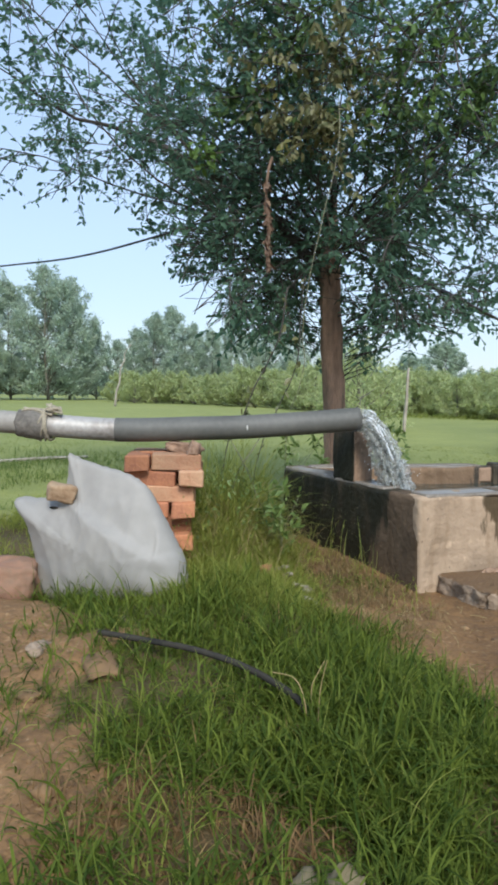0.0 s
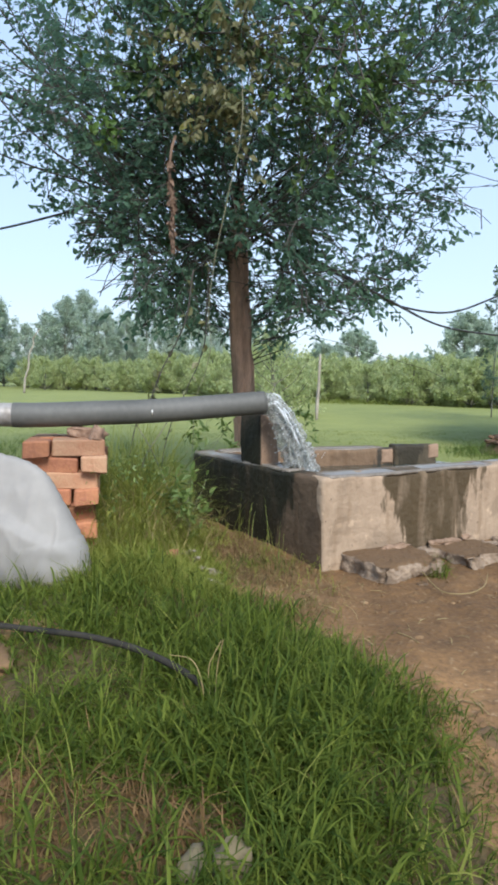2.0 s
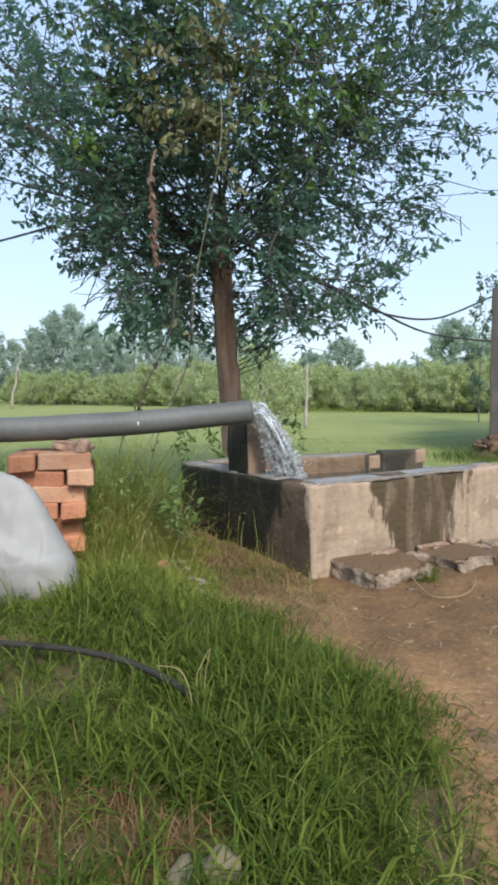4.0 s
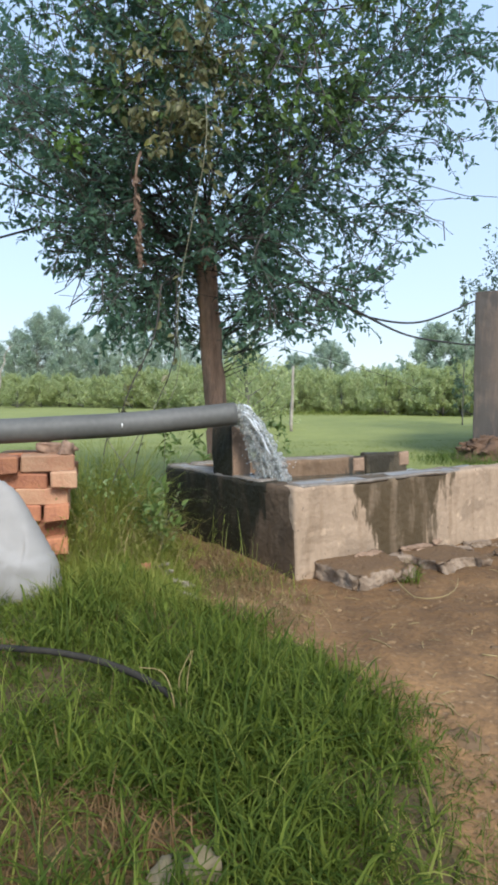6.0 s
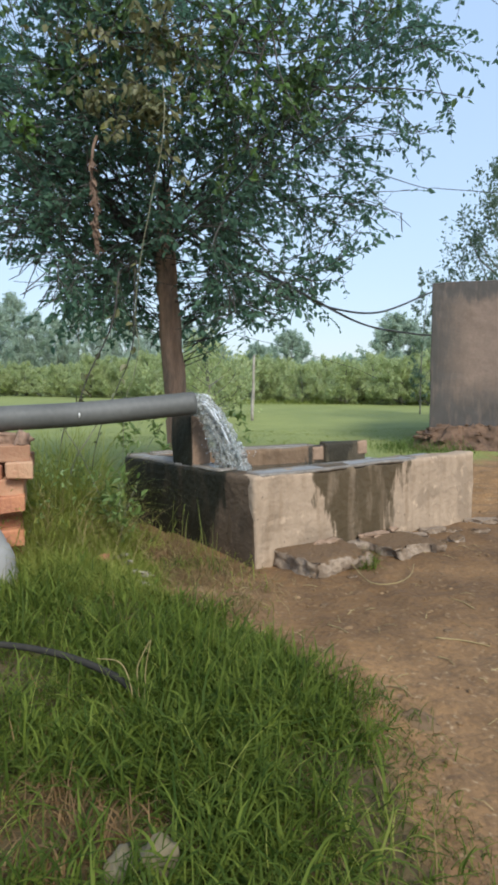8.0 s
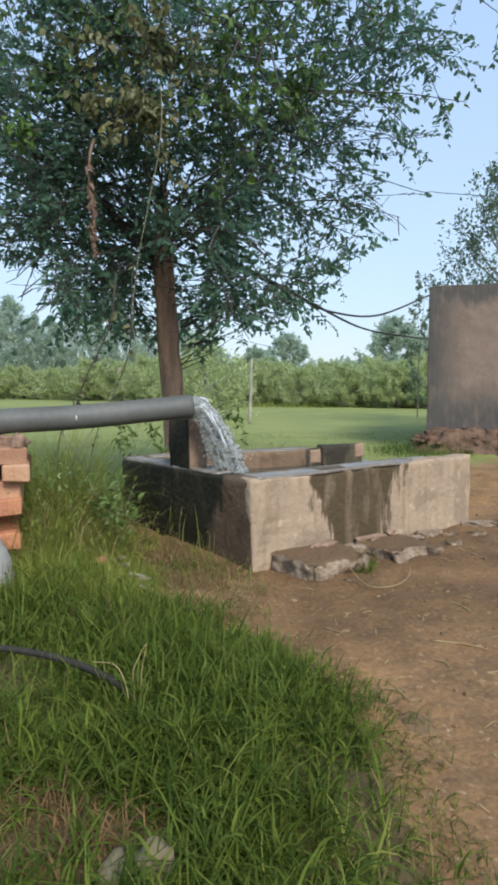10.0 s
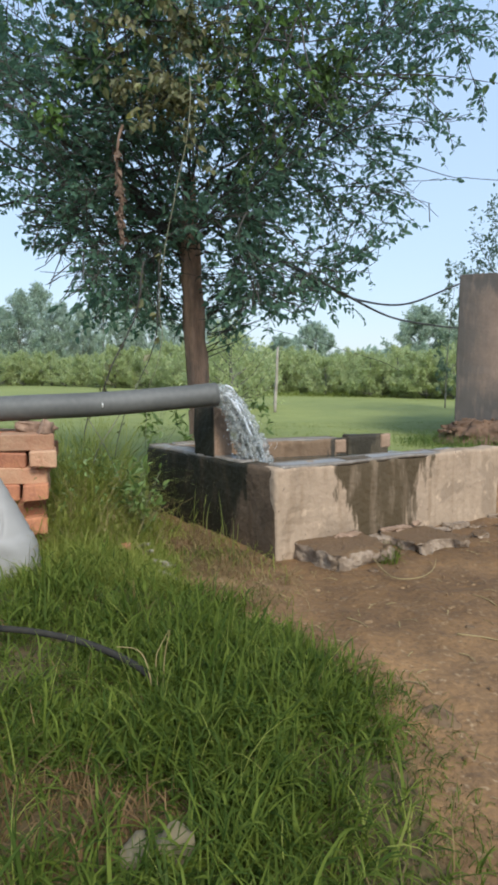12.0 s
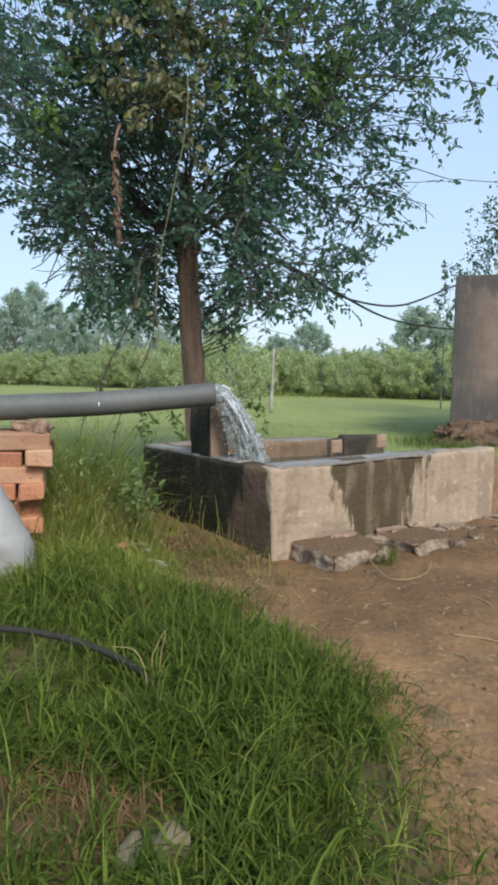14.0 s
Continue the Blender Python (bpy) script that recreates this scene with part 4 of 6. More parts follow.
tear = part("tear", bm, M_RUBBER, bag, "small dark tear in the plastic", smooth=False)
tear.location = spot
chip = part("brick_chunk", rock((0.105, 0.07, 0.066), 6, 5, 0.16, 1), M_TANBRICK)
chip.matrix_world = pose(-1.400, 2.235, 0.484, 6, 10, 28)
tagged(chip, "broken tan brick piece weighing down the sack", "brick")
lump = part("brick_lump", rock((0.26, 0.2, 0.18), 5, 9, 0.2, 1), M_WORNBRICK)
lump.matrix_world = pose(-1.63, 2.2, 0.10, 0, 6, 12)
tagged(lump, "large worn reddish brick block half sunk in earth", "brick")
for x, y, w, h, m in ((-0.86, 1.50, 0.12, 0.35, M_MUDSTONE), (-1.12, 1.6, 0.07, 0.4, M_STONE), (-0.150, 0.915, 0.055, 1.4, M_DULLSTONE), (-0.205, 0.905, 0.06, 0.9, M_DULLSTONE), (0.435, 1.485, 0.10, 0.07, M_MUDSTONE),
                      (-0.74, 1.02, 0.05, 0.5, M_MUDSTONE), (-1.0, 1.36, 0.06, 0.4, M_MUDSTONE), (-0.643, 2.688, 0.06, 0.5, M_BRICK), (-0.98, 1.93, 0.06, 0.5, M_STONE)):
    c = part("clod", rock((w, w * 0.7, w * h), x * 17 + y, 5, 0.28), m)
    c.matrix_world = pose(x, y, float(gz(x, y)) + w * h * 0.15 + (0.05 if m is M_BRICK else 0), 0, 0, random.uniform(0, 180))
    tagged(c, "dry brown clod of earth and rubble", "clod", "clods")
for x, y in ((-0.446, 2.60), (-0.594, 2.819), (-0.490, 2.612), (-0.406, 2.440), (-0.545, 2.730)):
    c = part("scrap", rock((0.06, 0.022, 0.016), x * 31, 5, 0.6), M_CLOTH)
    c.matrix_world = pose(x, y, float(gz(x, y)) + 0.04, 20, 25, random.uniform(0, 180))
    tagged(c, "crumpled scrap of pale plastic in the grass", "litter", "litter")

# pale plastic scrap caught between the bricks
bm = bmesh.new()
rows_ = []
for i in range(9):
    t = i / 8
    w = 0.007 * math.sin(math.pi * (0.15 + 0.8 * t))
    c = Vector((0.004 * math.sin(7 * t), -0.004 * math.sin(9 * t), 0.055 * (t - 0.5)))
    rows_.append((bm.verts.new(c + Vector((-w, 0, 0))), bm.verts.new(c + Vector((0, -0.003, 0))), bm.verts.new(c + Vector((w, 0.001, 0)))))
for a_, b_ in zip(rows_, rows_[1:]):
    bm.faces.new((a_[0], a_[1], b_[1], b_[0]))
    bm.faces.new((a_[1], a_[2], b_[2], b_[1]))
bmesh.ops.solidify(bm, geom=bm.faces[:], thickness=0.001)
rag = part("plastic_scrap", bm, M_TAPE)
rag.matrix_world = pose(-1.123, 2.660, 0.333, 0, 12, 15)
tagged(rag, "white plastic scrap caught between stacked bricks", "litter", "litter")
v, f = tube_np(spline([(-4.951, 6.188, 0.030), (-4.480, 6.767, 0.045), (-4.009, 7.346, 0.030)], 16), [0.022 - 0.0003 * k for k in range(16)], 10)
tagged(part_np("stick", v, f, M_POST, smooth=True), "pale bare pole lying in the grass behind the sack", "pole")

# ---- black hose in the grass ----
hp = spline([(-0.923, 1.609, 0.19), (-0.780, 1.590, 0.19), (-0.618, 1.563, 0.19), (-0.456, 1.495, 0.19), (-0.319, 1.431, 0.165), (-0.262, 1.412, 0.118)], 40)
v, f = tube_np(hp, [0.0088] * 40, 14)
hose = part_np("hose", v, f, M_RUBBER, smooth=True)
tagged(hose, "short black rubber hose lying on the earth bank", "hose")


# ---- building ----
# face darker along its left edge, under the top and towards the ground
M_BUILD = plaster("mud_plaster", (0.275, 0.205, 0.16), (0.115, 0.105, 0.096), [(-0.6, 0.32, -0.03)], edge=0.25, relief=0.2, band=(1.84, 2.12), blotch=0.3, foot=(0.45, 0.95))
M_BUILD2 = mat("grey_plaster", (0.16, 0.14, 0.125), (0.10, 0.094, 0.088), 0.92, 2, 22, 0.5, dist=0.02)
B0, B1 = (2.39, 8.0), (5.2, 7.05)


def building():
    b = thing("pump_house", pose(B0[0], B0[1], 0, 0, 0, math.degrees(math.atan2(B1[1] - B0[1], B1[0] - B0[0]))), "small pump house with grey and tan weathered cement plaster", "building")
    L = dist2(B0, B1)
    for name, l, t, m in (("front_wall", L, 0.23, pose(0, 0, 0)), ("side_wall", 2.4, 0.23, pose(0.0, 0.235, 0, 0, 0, 90) @ pose(0, -0.23, 0)),
                          ("side_wall", 2.4, 0.23, pose(L, 0.235, 0, 0, 0, 90)), ("back_wall", L, 0.23, pose(0, 2.64, 0))):
        bm = bmesh.new()
        bmesh.ops.create_cube(bm, size=1)
        bmesh.ops.scale(bm, vec=(l, t, 2.20), verts=bm.verts)
        bmesh.ops.translate(bm, vec=(l / 2, t / 2, 1.0), verts=bm.verts)
        bmesh.ops.bevel(bm, geom=bm.edges[:], offset=0.008, segments=1, affect="EDGES")
        bmesh.ops.subdivide_edges(bm, edges=[e for e in bm.edges if e.calc_length() > 0.5], cuts=24, use_grid_fill=True)
        for v in bm.verts:
            v.co += wob(v.co, 2.5, 0.008, 4) + wob(v.co, 9, 0.005, 2)
        p = part(name, bm, M_BUILD, b, smooth=False)
        p.matrix_basis = m
    bm = bmesh.new()
    bmesh.ops.create_cube(bm, size=1)
    bmesh.ops.scale(bm, vec=(L - 0.3, 2.5, 0.05), verts=bm.verts)
    bmesh.ops.translate(bm, vec=(L / 2, 1.425, 2.02), verts=bm.verts)
    bmesh.ops.bevel(bm, geom=bm.edges[:], offset=0.015, segments=2, affect="EDGES")
    part("roof", bm, M_BUILD2, b, "flat roof slab")
    return b


building()
rng = np.random.default_rng(5)
rub = thing("rubble_heap", pose(2.7, 7.75, 0), "heap of reddish brown earth and stones against the pump house foot", "rubble")
u = (np.array(B1) - np.array(B0)) / dist2(B0, B1)
out2 = np.array([u[1], -u[0]])
bm = bmesh.new()
rows = []
for i in range(130):
    s = -0.5 + 3.4 * i / 129
    line = []
    for j in range(34):
        d = 0.7 * j / 33 - 0.05
        x, y = np.array(B0) + u * s + out2 * d
        h = 0.27 * smoothstep(0.5, 0.1, d) * smoothstep(-0.35, 0.05, s) * (0.7 + 0.6 * float(vnoise(x, y, 5, 3))) - 0.02
        line.append(bm.verts.new(Vector((x - 2.7, y - 7.75, h)) + (wob((x, y, h), 9, 0.05, 6) + wob((x, y, h), 24, 0.035, 2)) * smoothstep(0, 0.1, h)))
    rows.append(line)
for a_, b_ in zip(rows, rows[1:]):
    for j in range(33):
        bm.faces.new((a_[j], a_[j + 1], b_[j + 1], b_[j]))
part("earth", bm, M_REDSOIL, rub)
for k in range(44):
    s, d, w = rng.uniform(-0.12, 2.6), rng.uniform(0.0, 0.5), rng.uniform(0.04, 0.12)
    x, y = np.array(B0) + u * s + out2 * d
    p = part("stone", rock((w, w * 0.8, w * 0.5), k * 2.7, 4, 0.55), M_REDSOIL, rub)
    p.matrix_basis = pose(x - 2.7, y - 7.75, 0.30 * smoothstep(0.55, 0.05, d) * smoothstep(-0.35, 0.05, s), 0, 0, rng.uniform(0, 180))


# ---- the shade tree ----
HULL_X = [-5.0, -3.6, -3.0, -2.45, -1.95, -1.80, -1.72, -1.45, -1.15, -0.6, 0.0, 0.33, 0.6, 0.84, 1.18, 1.4, 1.79, 2.0, 2.6]
HULL_Z = [2.9, 2.6, 2.4, 2.25, 2.2, 1.75, 1.48, 1.32, 1.24, 1.2, 1.22, 1.28, 1.47, 1.65, 1.95, 2.3, 3.0, 3.3, 4.2]
BASE = np.array([-0.56, 4.6, 0.0])


def in_crown(p, slack=0.0):
    """Inside the crown: above its drooping skirt, which hangs higher and tighter on the yard side."""
    k = p[:, 1] / 4.6
    x, z = p[:, 0] / k, 0.88 + (p[:, 2] - 0.88) / k
    ragged = 0.34 * (vnoise(x, p[:, 1], 2.6, 17) - 0.5) + 0.22 * (vnoise(x, p[:, 1], 7.0, 18) - 0.5)
    return (z > np.interp(x, HULL_X, HULL_Z) + ragged - slack - 0.03) & (p[:, 1] > 3.45) & ((p[:, 1] > 4.55) | (np.abs(p[:, 0] + 0.57) > 0.16) | (p[:, 2] > 1.62))


def shade_tree():
    rng = np.random.default_rng(12)
    tree = thing("shade_tree", pose(*BASE), "broad leafy shade tree with a bare brown trunk and drooping crown", "tree")
    twig, lp, la, ln, ll = [], [], [], [], []
    trunk = spline([(0.06, 0, -0.1), (0.05, 0, 0.25), (0.03, 0, 0.8), (0.0, 0, 1.3), (-0.02, 0, 1.75), (-0.03, 0.05, 2.3)], 22)
    rad = [0.15, 0.13, 0.118, 0.11, 0.107, 0.104, 0.102, 0.1, 0.1, 0.099, 0.098, 0.097, 0.095, 0.095, 0.094, 0.093, 0.092, 0.09, 0.085, 0.08, 0.07, 0.06]
    v, f = tube_np(trunk, [0.81 * r for r in rad], 28)
    v2 = []
    for p in v:
        a = math.atan2(p.y, p.x)
        g = 1 - 0.2 * math.exp(-((a + 1.05 - 0.06 * p.z) / 0.22) ** 2) + 0.07 * math.sin(3 * a + p.z * 0.8) + 0.05 * math.sin(7 * a - p.z)
        q = Vector((p.x * g, p.y * g, p.z)) + wob(p, 9, 0.012, 3) + wob(Vector((p.x * 4, p.y * 4, p.z)), 6, 0.008, 8)
        v2.append(q)
    part_np("trunk", v2, f, M_BARK, tree, "reddish brown fissured bark", smooth=True)
    limbs = []
    for k in range(15):
        az = k * 2.399 + rng.uniform(-0.3, 0.3)
        el = [0.45, 0.6, 0.9, 0.5, 0.75, 1.15][k % 6] + rng.uniform(-0.1, 0.1)
        ln_ = rng.uniform(2.1, 2.9) * (1.0 if math.sin(az) > -0.3 else 0.72)
        d = np.array([math.cos(az) * math.cos(el), math.sin(az) * math.cos(el), math.sin(el)])
        s = np.array([-0.02, 0.02, rng.uniform(1.75, 2.25)])
        limbs.append((s, d, ln_, 0.055))
    # the two long limbs that show against the sky
    limbs += [(np.array([-0.02, 0, 1.75]), np.array([-0.72, -0.1, 0.68]), 3.3, 0.065), (np.array([0, 0, 1.8]), np.array([0.72, 0.05, 0.62]), 2.9, 0.05),
              (np.array([-0.02, 0, 1.7]), np.array([-0.93, 0.1, 0.28]), 3.2, 0.05), (np.array([-0.02, 0, 1.8]), np.array([-0.85, -0.2, 0.5]), 3.3, 0.04),
              (np.array([-0.02, 0, 1.9]), np.array([-0.85, 0.3, 0.42]), 3.3, 0.04), (np.array([-0.02, 0, 2.0]), np.array([-0.6, 0.25, 0.75]), 3.2, 0.04),
              (np.array([-0.02, 0, 1.9]), np.array([-0.77, 0.0, 0.64]), 3.8, 0.05), (np.array([-0.02, 0, 1.95]), np.array([-0.77, 0.25, 0.58]), 3.8, 0.045),
              (np.array([-0.02, 0, 1.85]), np.array([-0.9, 0.05, 0.42]), 3.6, 0.045), (np.array([-0.02, 0, 2.0]), np.array([-0.65, -0.1, 0.75]), 3.6, 0.045),
              (np.array([-0.02, 0, 1.8]), np.array([-0.95, 0.0, 0.32]), 4.4, 0.05), (np.array([-0.02, 0, 1.9]), np.array([-0.93, -0.1, 0.42]), 4.4, 0.045),
              (np.array([-0.02, 0, 1.9]), np.array([-0.9, 0.15, 0.28]), 4.2, 0.045), (np.array([-0.02, 0, 2.0]), np.array([-0.85, 0.0, 0.55]), 4.4, 0.045),
              (np.array([0, 0, 1.95]), np.array([0.78, 0.1, 0.62]), 3.2, 0.045), (np.array([0, 0, 2.0]), np.array([0.7, -0.05, 0.7]), 3.2, 0.045),
              (np.array([0, 0, 1.9]), np.array([0.85, 0.1, 0.45]), 2.8, 0.04), (np.array([0, 0, 2.0]), np.array([0.7, 0.3, 0.66]), 2.8, 0.04),
              (np.array([0, 0, 2.0]), np.array([0.5, -0.3, 0.8]), 2.4, 0.04), (np.array([0, 0, 2.0]), np.array([-0.3, -0.35, 0.85]), 2.4, 0.04)]
    for k in range(18):                                   # thin low boughs that carry the skirt of the crown
        az = k * 2 * math.pi / 18 + rng.uniform(-0.2, 0.2)
        limbs.append((np.array([0, 0, rng.uniform(1.45, 1.75)]), np.array([math.cos(az), 0.8 * math.sin(az), rng.uniform(0.0, 0.28)]), rng.uniform(1.3, 2.1), 0.010))
    for k in range(5):                                    # boughs that close the yard side of the crown
        limbs.append((np.array([0, 0, rng.uniform(1.6, 2.1)]), np.array([-0.8 + 0.4 * k, -0.75, rng.uniform(0.4, 0.8)]), rng.uniform(0.9, 1.3), 0.014))
    for s, d, ln_, r0 in limbs:
        d = d / np.linalg.norm(d)
        pts, p, dd = [s], s.copy(), d.copy()
        n = 12
        for i in range(n):
            dd = dd + rng.normal(0, 0.12, 3) + np.array([0, 0, -0.025 if d[2] < 0.5 else 0.01])
            dd /= np.linalg.norm(dd)
            p = p + dd * ln_ / n
            pts.append(p.copy())
        keep = in_crown(np.array(pts) + BASE, -0.05)
        keep[:3] = True
        stop = int(np.argmin(keep)) if not keep.all() else n + 1
        pts = pts[:stop]
        n = len(pts) - 1
        thin = 0.56 if d[0] < -0.7 and r0 > 0.06 else 0.16
        wood = [tube_np(pts, [thin * r0 * (1 - 0.93 * i / n) + 0.002 for i in range(n + 1)], 8)]
        for b in range(20):
            t = rng.uniform(0.22, 1.0)
            i = min(int(t * n), n - 1)
            bp = pts[i] + (pts[i + 1] - pts[i]) * (t * n - i)
            axis_ = pts[i + 1] - pts[i]
            bd = unit(axis_ / np.linalg.norm(axis_) * 0.6 + unit(rng.normal(0, 1, 3)) * 0.9 + np.array([0, 0, -0.10]))
            bl = rng.uniform(0.55, 1.15) * (1.15 - 0.4 * t)
            mid_ = bp + bd * bl * 0.7 + BASE
            gap = noise.noise(Vector(mid_ * 1.7)) + 0.4 * noise.noise(Vector(mid_ * 4.0))
            if rng.uniform() < (0.12 + 0.34 * smoothstep(2.3, 1.5, mid_[2]) if gap > -0.06 else 0.8 ):
                continue
            bpts, q, e = [bp], bp.copy(), bd.copy()
            for i2 in range(6):
                e = unit(e + rng.normal(0, 0.12, 3) + np.array([0, 0, -0.05]))
                q = q + e * bl / 6
                bpts.append(q.copy())
            keep = in_crown(np.array(bpts) + BASE, -0.08)
            m = int(np.argmin(keep)) if not keep.all() else 7
            if m < 2:
                continue
            wood.append(tube_np(bpts[:m], [0.0032 * (1 - 0.75 * i2 / 6) + 0.0012 for i2 in range(m)], 5, False))
            tip = 3
            for w in range(int(17 * m / 7) + tip):
                t2 = (rng.uniform(0.05, 1.0) if w >= tip else 1.0 - 0.12 * w) * (m - 1)
                i2 = min(int(t2), m - 2)
                tp = bpts[i2] + (bpts[i2 + 1] - bpts[i2]) * (t2 - i2)
                td = unit(unit(bpts[i2 + 1] - bpts[i2]) * 0.7 + unit(rng.normal(0, 1, 3)) * (0.8 if w >= tip else 0.35) + np.array([0, 0, -0.12]))
                tl = rng.uniform(0.16, 0.38)
                if not in_crown((tp + td * tl + BASE)[None], 0.0)[0]:
                    continue
                r = np.linalg.norm((tp - np.array([0.1, 0, 2.2])) * np.array([1, 0.8, 1.15]))
                if rng.uniform() < 0.38 + 0.18 * smoothstep(0.6, 1.5, r) + 0.38 * smoothstep(2.75, 1.7, tp[2]) * smoothstep(0.25, 0.8, abs(tp[0])) + 0.16 * smoothstep(-0.4, -0.9, tp[0]) * smoothstep(2.5, 2.0, tp[2]):
                    continue
                tm = tp + td * tl * 0.5 + rng.normal(0, 0.012, 3)
                te = tp + td * tl + np.array([0, 0, -0.03])
                twig.append(tube_np([tp, tm, te], [0.0028, 0.0022, 0.001], 3, False))
                nl = int(rng.integers(7, 12))
                tt = np.sort(rng.uniform(0.12, 1.0, nl))
                cpos = np.where(tt[:, None] < 0.5, tp + (tm - tp) * tt[:, None] * 2, tm + (te - tm) * (tt[:, None] * 2 - 1))
                sgn = np.where(np.arange(nl) % 2 == 0, 1.0, -1.0)[:, None]
                side = unit(np.cross(td, [0, 0, 1.0]))
                dirs = unit(td * 0.55 + side * sgn * 0.8 + rng.normal(0, 0.35, (nl, 3)) + np.array([0, 0, -0.25]))
                lp.append(cpos)
                la.append(dirs)
                ln.append(rng.normal(0, 0.45, (nl, 3)) + np.array([0, 0, 1.0]))
                ll.append(rng.uniform(0.030, 0.062, nl))
        # long leafy shoots that break the outline beyond the end of the bough
        for w in range(5):
            i = max(1, n - int(rng.integers(0, 4)))
            sp = pts[i] + rng.normal(0, 0.05, 3)
            sd = unit(unit(pts[i] - pts[i - 1]) + rng.normal(0, 0.35, 3) + np.array([0, 0, 0.05]))
            sl = rng.uniform(0.3, 0.6)
            if not in_crown((sp + sd * sl + BASE)[None], 0.16)[0] or not in_crown((sp + BASE)[None], 0.0)[0]:
                continue
            se = sp + sd * sl + np.array([0, 0, -0.04])
            sm = sp + sd * sl * 0.5 + rng.normal(0, 0.015, 3)
            twig.append(tube_np([sp, sm, se], [0.0035, 0.0026, 0.0012], 4, False))
            nl = int(sl / 0.028)
            tt = np.linspace(0.1, 1.0, nl)
            cpos = np.where(tt[:, None] < 0.5, sp + (sm - sp) * tt[:, None] * 2, sm + (se - sm) * (tt[:, None] * 2 - 1))
            sgn = np.where(np.arange(nl) % 2 == 0, 1.0, -1.0)[:, None]
            side = unit(np.cross(sd, rng.normal(0, 1, 3)))
            lp.append(cpos)
            la.append(unit(sd * 0.7 + side * sgn * 0.8 + rng.normal(0, 0.3, (nl, 3)) + np.array([0, 0, -0.15])))
            ln.append(rng.normal(0, 0.6, (nl, 3)) + np.array([0, -0.3, 0.8]))
            ll.append(rng.uniform(0.040, 0.076, nl))
        v, f = join_np(wood)
        part_np("limb", v, f, M_TWIG, tree, smooth=True)
    for k in range(26):
        z0 = rng.uniform(0.95, 1.55)
        a = rng.uniform(-0.9, 0.5) if k % 4 else rng.uniform(2.6, 3.6)
        d = np.array([math.cos(a), 0.5 * math.sin(a) - 0.25, rng.uniform(0.1, 0.75)])
        sl = rng.uniform(0.2, 0.55)
        sp = np.array([0.02 + (0.08 if k % 4 else -0.07), 0.02, z0])
        se = sp + unit(d) * sl + np.array([0, 0, 0.04])
        sm = sp + unit(d) * sl * 0.5 + rng.normal(0, 0.02, 3)
        twig.append(tube_np([sp, sm, se], [0.0045, 0.003, 0.0012], 4, False))
        nl = int(rng.integers(5, 12))
        lp.append(sm + (se - sm) * rng.uniform(-0.4, 1.0, nl)[:, None])
        la.append(d + rng.normal(0, 0.7, (nl, 3)) + np.array([0, 0, -0.5]))
        ln.append(rng.normal(0, 0.6, (nl, 3)) + np.array([0, -0.3, 0.8]))
        ll.append(rng.uniform(0.025, 0.05, nl))
    v, f = join_np(twig)
    tagged(part_np("twig", v, f, M_TWIG, tree), kind="stuff")
    pos, al, nr, le = np.concatenate(lp), np.concatenate(la), np.concatenate(ln), np.concatenate(ll)
    ok = in_crown(pos + BASE, 0.20) | (np.hypot(pos[:, 0], pos[:, 1]) < 0.75)
    pos, al, nr, le = pos[ok], al[ok], nr[ok], le[ok]
    v, f = leaves_np(pos, al, nr, le, le * 0.56)
    crown = part_np("crown", v, f, M_LEAF, tree, "small dark green oval leaves")
    return tree


shade_tree()


# ---- cables ----
def cable(points, r, label, n=40):
    v, f = tube_np(spline(points, n), [r] * n, 6)
    return tagged(part_np("cable", v, f, M_CABLE, smooth=True), label, "cable", "cables")


cable([(-7.5, 7.7, 2.5), (-4.305, 6.0, 2.237), (-2.9, 5.3, 2.15), (-1.505, 4.6, 2.2), (-0.6, 4.55, 2.4)], 0.009, "black electric cable slung to the tree")
cable([(-0.5, 4.6, 2.0), (0.313, 4.6, 1.578), (0.814, 6.0, 1.574), (1.52, 7.0, 1.634), (2.383, 8.0, 1.983), (2.5, 8.05, 1.99)], 0.011, "black electric cable slung to the pump house")
cable([(-0.5, 4.6, 1.95), (0.313, 4.6, 1.57), (1.236, 6.5, 1.454), (2.0, 7.5, 1.43), (2.379, 8.0, 1.442), (2.5, 8.05, 1.45)], 0.011, "black electric cable slung to the pump house")


